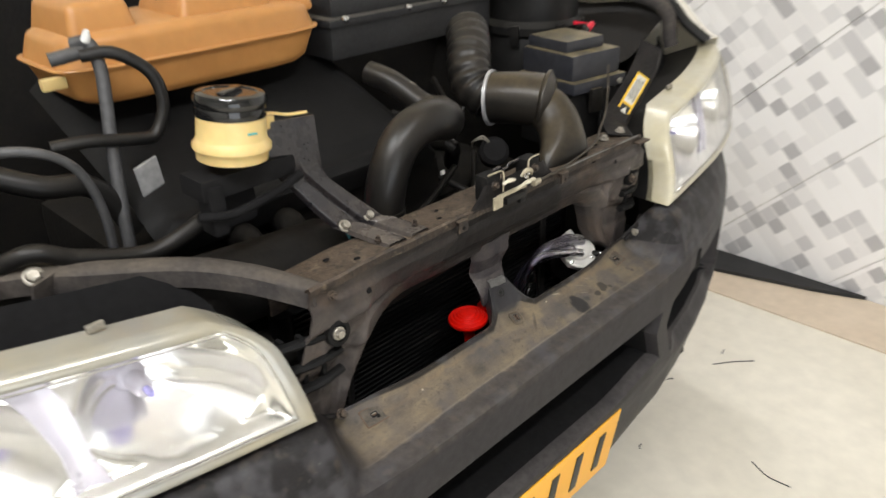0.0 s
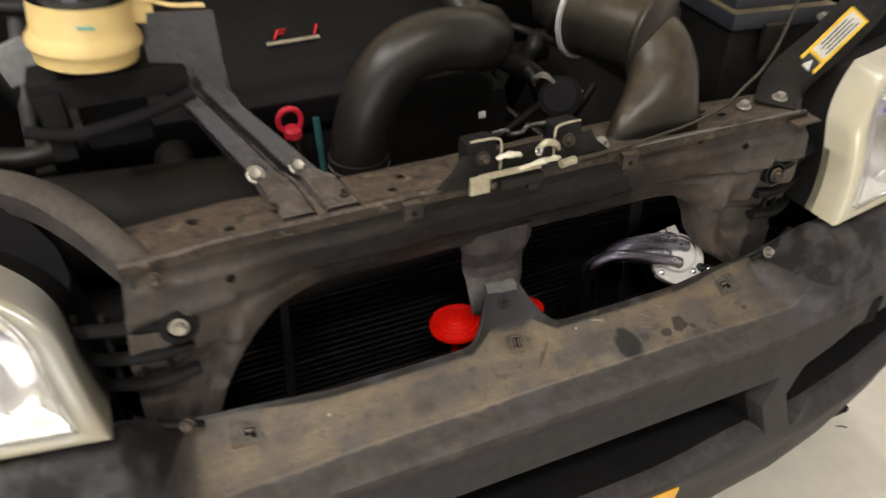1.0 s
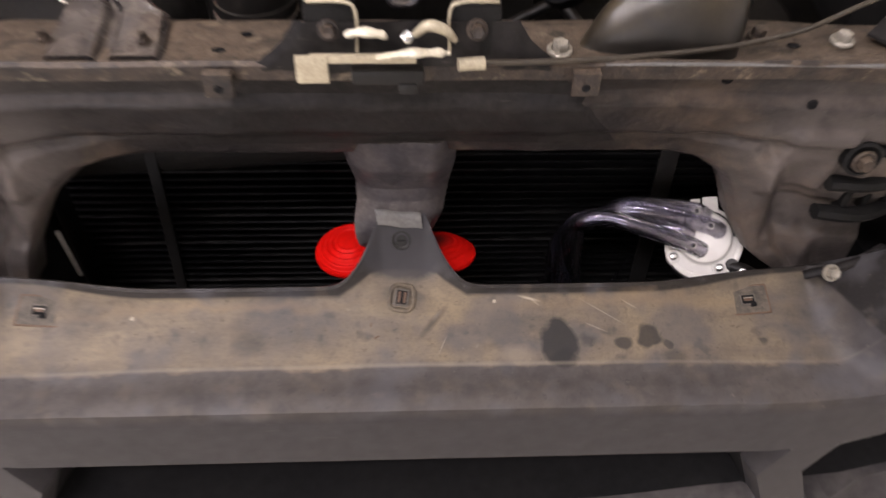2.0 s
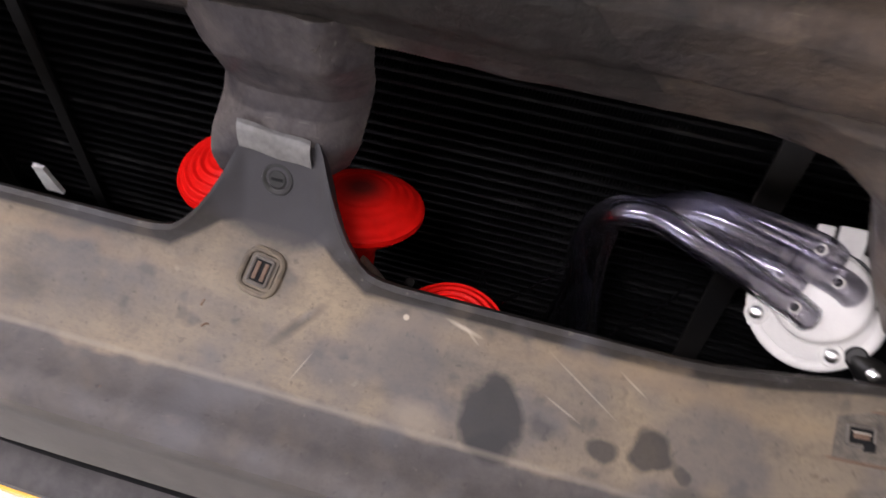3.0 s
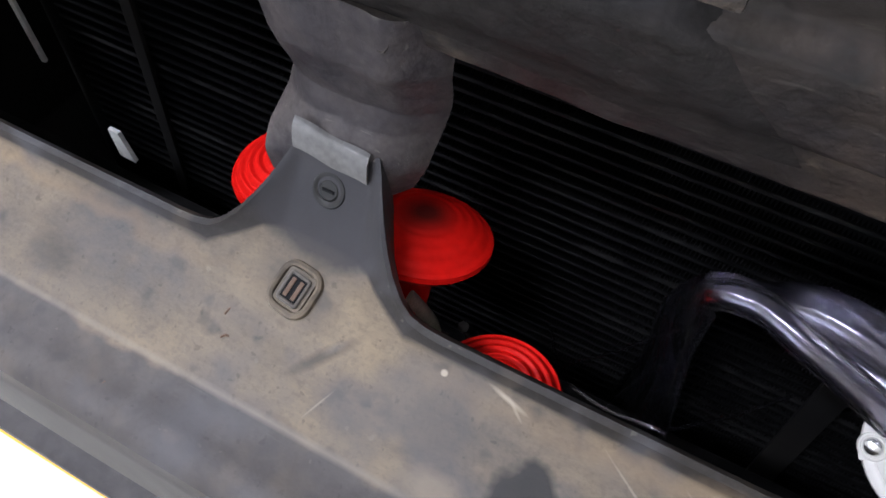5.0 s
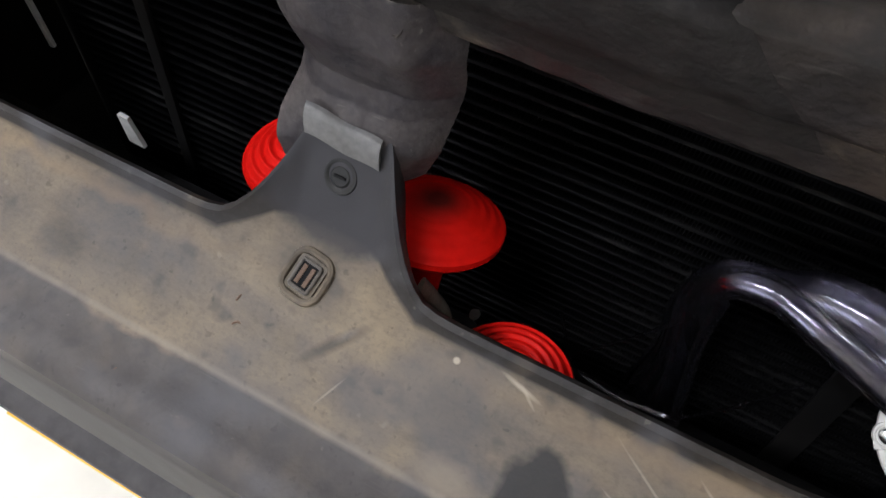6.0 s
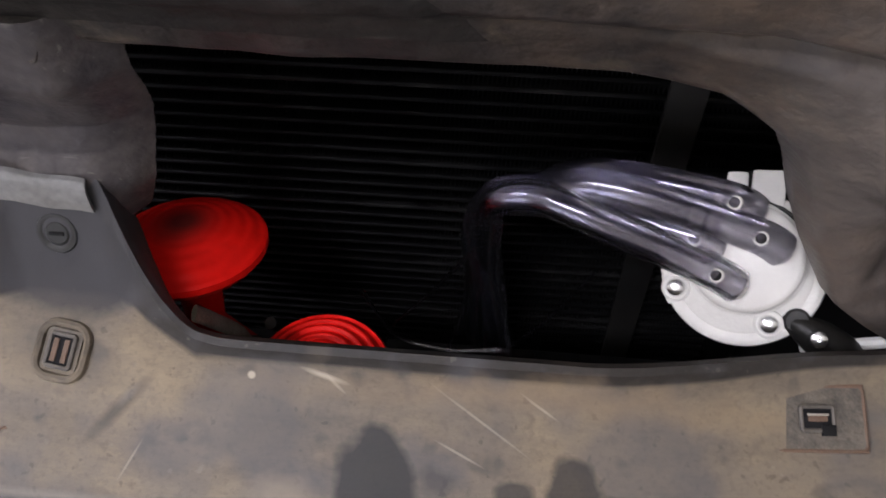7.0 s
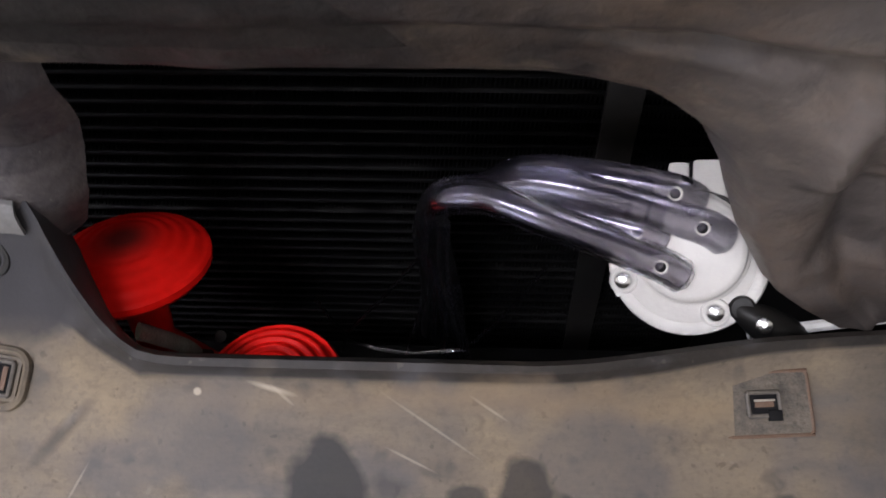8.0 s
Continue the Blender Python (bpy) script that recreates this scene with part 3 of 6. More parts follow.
def hex_bolt(at, direction, r, parent, name="bolt", material=None, label="", washer=1.0):
    bm = bmesh.new()
    m = axis(at, direction, random.random())
    lathe(bm, [(0, 0), (r * washer, 0), (r * washer, 0.0016), (r * 0.92 * washer, 0.0024), (r * 0.7, 0.0026)], m, 24)
    lathe(bm, [(r * 0.68, 0.002), (r * 0.68, 0.006), (r * 0.58, 0.0072), (r * 0.3, 0.0066), (0, 0.0062)], m, 6)
    return part(name, bm, material or M["zinc"], parent, label)


def pan_screw(at, direction, r, parent, name="screw", label=""):
    bm = bmesh.new()
    m = axis(at, direction, random.random())
    lathe(bm, [(r, 0), (r, r * 0.3), (r * 0.85, r * 0.62), (r * 0.5, r * 0.78), (r * 0.22, r * 0.8), (r * 0.2, r * 0.45), (0, r * 0.4)], m, 20)
    return part(name, bm, M["chrome_screw"], parent, label)

# ---- the garage ----


def structure(name, bm, material, label, category, smooth=False):
    return tagged(new(name, finish(bm, name, material, smooth)), label, category, kind="structure")


structure("floor", box(bmesh.new(), (-0.9, 0.4, -0.05), (5.2, 7.4, 0.1), 0), M["floor"], "cream painted concrete garage floor with faint stains", "floor")
structure("ceiling", box(bmesh.new(), (-0.9, 0.4, 2.95), (5.2, 7.4, 0.1), 0), M["ceiling"], "plain matt white garage ceiling", "ceiling")
wall_east = structure("wall_east", box(bmesh.new(), (1.76, 0.4, 1.45), (0.18, 7.4, 2.9), 0), M["plaster"], "wall clad with mosaic-printed grey and white tiles", "wall")
structure("wall_west", box(bmesh.new(), (-3.55, 0.4, 1.45), (0.1, 7.4, 2.9), 0), M["plaster"], "plain painted garage wall", "wall")
structure("wall_north", box(bmesh.new(), (-0.9, 4.15, 1.45), (5.4, 0.1, 2.9), 0), M["plaster"], "plain painted garage wall behind the car", "wall")
bm = bmesh.new()
x0, x1 = DOOR_X - DOOR_W / 2, DOOR_X + DOOR_W / 2
box(bm, ((-3.6 + x0) / 2, -3.35, 1.45), (x0 + 3.6, 0.1, 2.9), 0)
box(bm, ((1.8 + x1) / 2, -3.35, 1.45), (1.8 - x1, 0.1, 2.9), 0)
box(bm, (DOOR_X, -3.35, (2.9 + DOOR_H) / 2), (DOOR_W, 0.1, 2.9 - DOOR_H), 0)
structure("wall_south", bm, M["plaster"], "plain painted garage wall with an open doorway", "wall")
bm = box(bmesh.new(), (1.525, 0.4, 0.003), (0.27, 7.2, 0.006), 0.002)
structure("floor_strip", bm, M["tan"], "dusty tan strip of floor along the tiled wall", "floor strip")
# thin black wedge lying on the floor along the tiled wall
bm = bmesh.new()
ring = [(1.655, -0.12), (1.655, 1.6), (1.47, 1.6), (1.49, 0.42), (1.6, 0.02)]
bm.faces.new([bm.verts.new((x, y, 0.007)) for x, y in ring])
r = bmesh.ops.extrude_face_region(bm, geom=bm.faces[:])
bmesh.ops.translate(bm, verts=[v for v in r["geom"] if isinstance(v, bmesh.types.BMVert)], vec=(0, 0, 0.012))
structure("skirting", bm, M["matte_black"], "flat black wedge along the foot of the tiled wall", "skirting")

for x, y, z, sx, sy, w in LAMPS:
    lamp = thing("ceiling_lamp", (x, y, 2.9), "long white fluorescent lamp fixed under the ceiling, lit", "lamp", "ceiling lamps")
    part("lamp_body", box(bmesh.new(), (x, y, 2.87), (sx + 0.04, sy + 0.06, 0.06), 0.01), M["white_flat"], lamp)
    part("diffuser", box(bmesh.new(), (x, y, 2.82), (sx, sy, 0.04), 0.012), M["lamp_on"], lamp)

# litter on the floor
for k, (x, y, a, ln, bend) in enumerate([(1.06, 0.045, -40, 0.12, 0.004), (0.70, -0.21, 78, 0.1, 0.012), (1.09, 0.09, 10, 0.024, 0.002), (0.87, 0.14, -30, 0.02, 0.002), (0.58, 0.06, 20, 0.018, 0.003)]):
    m = pose(x, y, 0.0016, 0, 0, a)
    bm = sweep(bmesh.new(), [m @ Vector((-ln / 2, 0, 0)), m @ Vector((0, bend, 0)), m @ Vector((ln / 2, 0, 0))], 0.0014, 6, 5)
    tagged(new("floor_scrap", finish(bm, "floor_scrap", M["matte_black"])), "thin dark scrap lying on the cream floor", "scrap", "scraps on the floor")

# ---- the car: body shell and front crossmember ----
car = thing("car", (0, 0.5, 0), "white car parked with its bonnet open and grille removed", "car")

OPEN_TOP = 0.7775


def panel_y(x, z):
    """How far back the sheet of the front panel lies."""
    a = abs(x)
    mid = 0.020 + max(0.0, 0.866 - z) * 0.36
    side = 0.020 + max(0.0, 0.866 - z) * 0.09 + 0.012 * smoothstep(0.79, 0.70, z)
    y = lerp(mid, side, smoothstep(0.2, 0.30, a))
    y -= 0.007 * smoothstep(0.845, 0.835, z) * smoothstep(0.80, 0.808, z)
    y -= 0.0055 * smoothstep(0.262, 0.272, a) * smoothstep(0.318, 0.308, a) * smoothstep(0.745, 0.755, z) * smoothstep(0.822, 0.812, z)
    y += 0.004 * smoothstep(0.285, 0.295, a) * smoothstep(0.742, 0.734, z) * smoothstep(0.69, 0.70, z)
    y += 0.0026 * noise.noise((x * 14, z * 14, 3)) + 0.001 * noise.noise((x * 55, z * 55, 7))
    return y


def cheek_fold(x, z):
    """Pressed hollows in the two cheeks beside the opening."""
    a = abs(x)
    y = 0.010 * math.exp(-((a - 0.290) / 0.018) ** 2) * smoothstep(0.81, 0.76, z) * smoothstep(0.66, 0.69, z)
    y += 0.003 * math.exp(-((a + 0.55 * (z - 0.70) - 0.328) / 0.009) ** 2) * smoothstep(0.79, 0.74, z)
    return y - 0.004 * math.exp(-((a - 0.335) / 0.008) ** 2) * smoothstep(0.80, 0.77, z)


def arch(t):
    """The rim of the grille opening from its lower left, over the top, to its lower right."""
    pts = [(-0.305, 0.645), (-0.293, 0.682), (-0.272, 0.72), (-0.254, 0.746), (-0.229, 0.767), (-0.185, OPEN_TOP), (-0.09, OPEN_TOP), (0, OPEN_TOP + 0.001), (0.09, OPEN_TOP),
           (0.18, OPEN_TOP), (0.215, 0.773), (0.238, 0.7585), (0.252, 0.734), (0.264, 0.705), (0.281, 0.678), (0.315, 0.652)]
    s = t * (len(pts) - 1)
    i = min(int(s), len(pts) - 2)
    return lerp(Vector((*pts[i], 0)), Vector((*pts[i + 1], 0)), s - i)


def outer(t):
    pts = [(-0.372, 0.65), (-0.37, 0.69), (-0.368, 0.74), (-0.36, 0.80), (-0.35, 0.866), (-0.2, 0.866), (-0.1, 0.866), (0, 0.866), (0.1, 0.866), (0.2, 0.866), (0.348, 0.862),
           (0.358, 0.82), (0.365, 0.78), (0.37, 0.74), (0.374, 0.69), (0.378, 0.65)]
    s = t * (len(pts) - 1)
    i = min(int(s), len(pts) - 2)
    return lerp(Vector((*pts[i], 0)), Vector((*pts[i + 1], 0)), s - i)


def panel_point(u, v):
    if v < 0.12:
        p = arch(u)
        return Vector((p.x, panel_y(p.x, p.y) + 0.022 * (1 - v / 0.12), p.y - 0.002 * (1 - v / 0.12)))
    k = (v - 0.12) / 0.88
    p = lerp(arch(u), outer(u), k)
    bead = 0.007 * smoothstep(0.0, 0.05, k) * smoothstep(0.32, 0.22, k) * smoothstep(0.16, 0.24, abs(p.x))
    return Vector((p.x, panel_y(p.x, p.y) - bead + cheek_fold(p.x, p.y) * smoothstep(0.08, 0.34, k), p.y))


front_panel = part("front_panel", sheet(bmesh.new(), panel_point, 260, 60, 0.003), M["front_panel"], car, "dusty black painted steel front panel with a wide grille opening", recalc=False)


def crossmember_bm(x0, x1):
    prof = [(0.0195, 0.858), (0.0185, 0.868), (0.021, 0.8705), (0.026, 0.868), (0.032, 0.862), (0.060, 0.860), (0.092, 0.858), (0.104, 0.853), (0.108, 0.842), (0.108, 0.80)]

    def f(u, v):
        s = v * (len(prof) - 1)
        i = min(int(s), len(prof) - 2)
        y, z = (lerp(prof[i][k], prof[i + 1][k], s - i) for k in (0, 1))
        x = lerp(x0, x1, u)
        z += 0.0012 * noise.noise((x * 25, y * 40, 1)) + (-0.004 * smoothstep(0.25, 0.34, abs(x)))
        return Vector((x, y, z))
    return sheet(bmesh.new(), f, 90, 36, 0.003)


part("crossmember", crossmember_bm(-0.352, 0.345), M["slam"], car, "dust-caked steel bonnet crossmember", recalc=False)
# each hole is a flat black disc laid on the steel
for x, y, rx in ((-0.262, 0.045, 0.0030), (-0.115, 0.05, 0.0028), (-0.10, 0.07, 0.0022), (-0.29, 0.07, 0.003), (0.262, 0.055, 0.003)):
    bm = lathe(bmesh.new(), [(0, 0), (rx * 0.9, 0), (rx, 0.0002), (rx * 1.12, 0.0005), (rx * 1.3, 0)], Matrix.Translation((x, y, 0.8612)) @ Matrix.Diagonal((1.25, 0.8, 1, 1)), 18)
    part("drilled_hole", bm, M["void"], car)
for x, z, rx in ((-0.271, 0.832, 0.0032), (0.269, 0.839, 0.0030), (0.209, 0.8565, 0.0032)):
    bm = lathe(bmesh.new(), [(0, 0.0002), (rx * 0.95, 0.0002), (rx, 0.001), (rx * 1.25, 0)], axis((x, panel_y(x, z) - 0.0012, z), (0, -1, 0.1)), 18)
    part("drilled_hole", bm, M["void"], car)
# folded grille tabs on the crossmember's front edge
for x in (-0.109, 0.116):
    bm = box(bmesh.new(), (x, 0.0125, 0.858), (0.0175, 0.003, 0.014), 0.0012)
    box(bm, (x, 0.018, 0.8655), (0.0175, 0.014, 0.003), 0.001)
    tab = part("grille_tab", bm, M["slam"], car)
    part("clip_hole", lathe(bmesh.new(), [(0, 0.0004), (0.0018, 0.0004), (0.0022, 0.0008), (0.003, 0)], axis((x, 0.0112, 0.857), (0, -1, 0)), 14), M["void"], tab)
for side in (-1, 1):
    bm = sweep(bmesh.new(), [(side * 0.322, 0.0170, 0.677), (side * 0.330, 0.0155, 0.682), (side * 0.340, 0.0140, 0.687), (side * 0.358, 0.0150, 0.695), (side * 0.378, 0.021, 0.704)], 0.0042, 12, 6, squash=0.8)
    part("lip_end", bm, M["latch_black"], car, "dark seal strip where the bumper meets the panel")
bm = box(bmesh.new(), (0.338, 0.018, 0.857), (0.034, 0.022, 0.003), 0.001)
part("corner_tab", bm, M["slam"], car)
# pale folded edge that runs along the right half
bm = sweep(bmesh.new(), [(0.128, 0.0205, 0.8685), (0.2, 0.02, 0.8685), (0.335, 0.021, 0.866)], 0.002, 8, 6, squash=0.6)
part("edge_trim", bm, M["tape"], car, "pale folded edge strip")

hex_bolt((-0.32, 0.018, 0.795), (-0.05, -1, 0.1), 0.0085, car, label="large zinc bolt holding the headlight bracket")
hex_bolt((-0.328, 0.012, 0.851), (-0.1, -1, 0.35), 0.0062, car, material=M["slam"])
hex_bolt((0.32, 0.015, 0.795), (0.05, -1, 0.1), 0.0085, car, material=M["slam"])
hex_bolt((0.335, 0.0075, 0.690), (0.05, -0.8, 0.6), 0.007, car)
hex_bolt((-0.335, 0.0075, 0.690), (-0.05, -0.8, 0.6), 0.007, car, material=M["slam"])
hex_bolt((0.348, 0.062, 0.861), (0, -0.15, 1), 0.0085, car)
hex_bolt((0.298, 0.062, 0.860), (0, -0.1, 1), 0.008, car)
hex_bolt((0.104, 0.046, 0.8625), (0, -0.1, 1), 0.0085, car)
hex_bolt((0.241, 0.066, 0.861), (0, -0.1, 1), 0.007, car, material=M["slam"])
hex_bolt((-0.222, 0.052, 0.8675), (0, -0.1, 1), 0.0042, car, material=M["slam"])
hex_bolt((-0.160, 0.05, 0.8675), (0, -0.1, 1), 0.0042, car, material=M["slam"])


def headlight_bracket(side):
    """Ribbed black plastic arm between the front panel and the headlight, with its bolt eye."""
    bm = lathe(bmesh.new(), [(0.007, -0.004), (0.0165 if side < 0 else 0.0135, -0.004), (0.0165 if side < 0 else 0.0135, 0.006), (0.011, 0.007), (0.010, 0.003), (0, 0.003)], axis((side * 0.32, 0.022, 0.795), (0, -1, 0.1)), 24)
    eye = part("headlight_bracket", bm, M["cover"], car)
    for dz, ln in ((0.0, 0.10), (-0.03, 0.085), (-0.058, 0.075)):
        bm = sweep(bmesh.new(), [(side * 0.312, 0.028, 0.795 + dz), (side * 0.35, 0.03, 0.795 + dz * 1.1), (side * (0.32 + ln), 0.055, 0.79 + dz * 1.2)], 0.007, 8, 4, squash=0.8)
        part("arm", bm, M["cover"], eye)
    for k in range(4):
        x = 0.335 + 0.022 * k
        part("rib", box(bmesh.new(), (side * x, 0.036 + 0.008 * k, 0.763), (0.006, 0.012, 0.07), 0.002), M["cover"], eye)
    return eye


headlight_bracket(-1)
headlight_bracket(1)


def fender_brace(side, path, label):
    """A pressed strip from the crossmember back over the headlight to the wing, with a turned-down front flange."""
    q = smooth_path(path, 10)

    def f(u, v):
        s = u * (len(q) - 1)
        i = min(int(s), len(q) - 2)
        p = lerp(q[i], q[i + 1], s - i)
        t = (q[min(i + 2, len(q) - 1)] - q[max(i - 1, 0)]).normalized()
        n = Vector((t.y, -t.x, 0)).normalized() * (-side if side > 0 else 1)
        n = Vector((n.x, n.y, 0))
        if n.y > 0:
            n = -n
        w = 0.0105 + 0.007 * u
        if v < 0.35:
            return p + n * w + Vector((0, 0, -0.022 * (1 - v / 0.35)))
        k = (v - 0.35) / 0.65
        return p + n * (w * (1 - 2 * k)) + Vector((0, 0, 0.004 * math.sin(math.pi * k)))
    return part("fender_brace", sheet(bmesh.new(), f, 60, 18, 0.002), M["panel"], car, label, recalc=False)


fender_brace(-1, [(-0.335, 0.025, 0.858), (-0.355, 0.064, 0.865), (-0.379, 0.110, 0.870), (-0.418, 0.168, 0.872), (-0.495, 0.237, 0.873), (-0.57, 0.288, 0.878), (-0.72, 0.33, 0.885)], "dusty pressed steel brace over the headlight")
RIGHT_STRIP = smooth_path([(0.335, 0.050, 0.8585), (0.365, 0.078, 0.8615), (0.405, 0.104, 0.866), (0.465, 0.113, 0.895), (0.515, 0.117, 0.937), (0.55, 0.128, 0.966)], 10)


def right_strip(u, v):
    s = u * (len(RIGHT_STRIP) - 1)
    i = min(int(s), len(RIGHT_STRIP) - 2)
    p = lerp(RIGHT_STRIP[i], RIGHT_STRIP[i + 1], s - i)
    t = (RIGHT_STRIP[min(i + 2, len(RIGHT_STRIP) - 1)] - RIGHT_STRIP[max(i - 1, 0)]).normalized()
    n = Vector((-0.1, -0.25, 1)).lerp(Vector((-0.40, -0.72, 0.56)), smoothstep(0.1, 0.45, u))
    across = t.cross(n).normalized()
    w = 0.025
    q = p + across * (w * (2 * v - 1))
    if v > 0.85:
        q -= n.normalized() * 0.05 * (v - 0.85)
    return q


part("fender_brace", sheet(bmesh.new(), right_strip, 50, 14, 0.002), M["latch_black"], car, "dark pressed steel brace carrying a warning label", recalc=False)
bm = lathe(bmesh.new(), [(0, 0), (0.011, 0), (0.012, 0.0015), (0.015, 0)], pose(-0.505, 0.262, 0.8825) @ Matrix.Diagonal((1.2, 0.55, 1, 1)), 18)
part("slot", bm, M["void"], car)
hex_bolt((-0.551, 0.262, 0.876), (-0.2, -0.7, 0.7), 0.012, car)
bm = box(bmesh.new(), (0, 0, 0), (0.05, 0.004, 0.12), 0.002, pose(-0.545, 0.258, 0.82, 12, 0, 25))
part("brace_leg", bm, M["panel"], car)

# inner wings, bulkhead and undertray that close the engine bay
for side in (-1, 1):
    bm = sheet(bmesh.new(), lambda u, v: Vector((side * (0.60 + 0.06 * math.sin(v * 3.0) + 0.12 * smoothstep(0.5, 1, v)), lerp(0.12 + 0.12 * v, 0.86, u), lerp(0.28, 0.90 + 0.06 * u, v))), 14, 14, 0.004)
    part("inner_wing", bm, M["engine"], car)
bm = sheet(bmesh.new(), lambda u, v: Vector((lerp(-0.78, 0.78, u), 0.86 + 0.04 * math.sin(u * 9), lerp(0.25, 1.12, v))), 30, 6, 0.005)
part("bulkhead", bm, M["engine"], car)
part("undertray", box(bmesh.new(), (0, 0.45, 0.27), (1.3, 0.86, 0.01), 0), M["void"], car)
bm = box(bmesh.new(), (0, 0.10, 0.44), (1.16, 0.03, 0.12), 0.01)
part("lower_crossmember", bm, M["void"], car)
for x in (-0.45, 0.45):
    part("bumper_mount", box(bmesh.new(), (x, 0.045, 0.608), (0.05, 0.213, 0.04), 0.004), M["void"], car)
for x in (-0.2, 0.2):
    part("bumper_mount", box(bmesh.new(), (x, -0.0285, 0.600), (0.03, 0.0965, 0.016), 0.001), M["void"], car)
part("bumper_beam", box(bmesh.new(), (0, -0.0675, 0.604), (0.56, 0.0185, 0.036), 0.001), M["void"], car)
# added sheet behind the intake that keeps light out of the bay
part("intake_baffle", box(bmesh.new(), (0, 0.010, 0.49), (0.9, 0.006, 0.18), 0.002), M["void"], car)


def wing(side):
    """The outer wing behind the headlight, with its rolled bonnet edge."""
    def f(u, v):
        y = lerp(0.15, 0.95, u)
        top = 0.925 + 0.085 * smoothstep(0.0, 0.16, u) + 0.05 * u
        x = 0.83 + 0.10 * math.sin(min(v * 2.2, 1.57)) - 0.03 * smoothstep(0, 0.3, u) * (1 - v)
        z = top - 0.02 * (1 - math.cos(min(v * 2.2, 1.57))) - 0.30 * max(0, v - 0.4) / 0.6
        return Vector((side * x, y + 0.03 * v, z))
    w = part("front_wing", sheet(bmesh.new(), f, 30, 20, 0.002), M["white_paint"], car, "cream white painted front wing")
    bm = sweep(bmesh.new(), [f(0.0, 0.0), f(0.06, 0.0), f(0.16, 0.0), f(0.4, 0.0), f(0.9, 0.0)], 0.012, 8)
    part("edge_seal", bm, M["rubber"], w, "black rubber bonnet edge seal")
    bm = sweep(bmesh.new(), [f(0.0, 0.0) + Vector((-side * 0.045, 0.06, -0.01)), f(0.12, 0) + Vector((-side * 0.05, 0, 0)), f(0.4, 0.0) + Vector((-side * 0.05, 0, 0))], 0.016, 10)
    part("gutter", bm, M["panel"], w)


wing(-1)
wing(1)
for side in (-1, 1):
    bm = sheet(bmesh.new(), lambda u, v: Vector((side * lerp(0.60, 0.812, v), lerp(0.24, 0.93, u), lerp(0.90 + 0.05 * u, 0.97 + 0.05 * u, smoothstep(0.2, 1, v)) + 0.012 * math.sin(u * 14) * v)), 24, 12, 0.003)
    part("inner_wing_top", bm, M["engine"], car)


def bonnet_point(u, v):
    """The bonnet, propped up at the back of the bay."""
    x = lerp(-0.84, 0.84, u)
    r = 0.02 + 1.0 * v
    crown = 0.05 * (1 - (x / 0.84) ** 2)
    return Vector((x * (1 - 0.08 * v), 1.02 - r * math.cos(radians(62)) + crown, 1.10 + r * math.sin(radians(62)) + 0.3 * crown))


part("bonnet", sheet(bmesh.new(), bonnet_point, 24, 20, 0.02), M["white_paint"], car, "cream white bonnet propped open")

# stick-on warning label of the right brace
lab = thing("warning_label", (0.435, 0.09, 0.9), "yellow-edged warning label with a black triangle, stuck on the brace", "label")
ln = Vector((-0.40, -0.72, 0.56)).normalized()
lx = Vector((0.506, 0.112, 0.926)) - Vector((0.430, 0.110, 0.865))
lx = (lx - ln * lx.dot(ln)).normalized()
ly = ln.cross(lx)
LM = Matrix.Translation(Vector((0.4655, 0.1105, 0.897)) - lx * 0.012 + ln * 0.0062) @ Matrix((lx, ly, ln)).transposed().to_4x4()
part("label_base", box(bmesh.new(), (0, 0, 0), (0.098, 0.026, 0.0008), 0, LM), M["yellow"], lab)
part("text_field", box(bmesh.new(), (0.014, 0, 0.0007), (0.062, 0.018, 0.0006), 0, LM), M["label"], lab)
part("sign_field", box(bmesh.new(), (-0.033, 0, 0.0007), (0.022, 0.018, 0.0006), 0, LM), M["ink"], lab)
bm = bmesh.new()
bm.faces.new([bm.verts.new(LM @ Vector(p)) for p in ((-0.042, -0.007, 0.0016), (-0.026, 0, 0.0016), (-0.042, 0.007, 0.0016))])
part("triangle", bm, M["label"], lab)
for k in range(4):
    part("print_bar", box(bmesh.new(), (0.014, -0.006 + 0.004 * k, 0.0013), (0.05 - 0.008 * (k % 2), 0.0014, 0.0004), 0, LM), M["ink"], lab)

# ---- bumper ----
bumper = thing("front_bumper", (0, -0.05, 0.25), "dark grey plastic front bumper with a dusty, oil-spotted top", "bumper")

PLAN = [(0.0, 0.0, 0.0), (0.30, 0.30, 0.0), (0.42, 0.42, 0.010), (0.54, 0.537, 0.032), (0.66, 0.650, 0.062), (0.76, 0.743, 0.096), (0.85, 0.822, 0.132), (0.92, 0.878, 0.172), (1.0, 0.918, 0.232), (1.1, 0.937, 0.33), (1.25, 0.945, 0.48), (1.5, 0.95, 0.73)]


def plan(s):
    a = abs(s)
    for (p, x0, y0), (q, x1, y1) in zip(PLAN, PLAN[1:]):
        if a <= q:
            t = (a - p) / (q - p)
            return Vector((math.copysign(lerp(x0, x1, t), s), lerp(y0, y1, t), 0))
    return Vector((math.copysign(PLAN[-1][1], s), PLAN[-1][2], 0))


def plan_normal(s):
    d = plan(s + 0.05) - plan(s - 0.05)
    return Vector((d.y, -d.x, 0)).normalized()


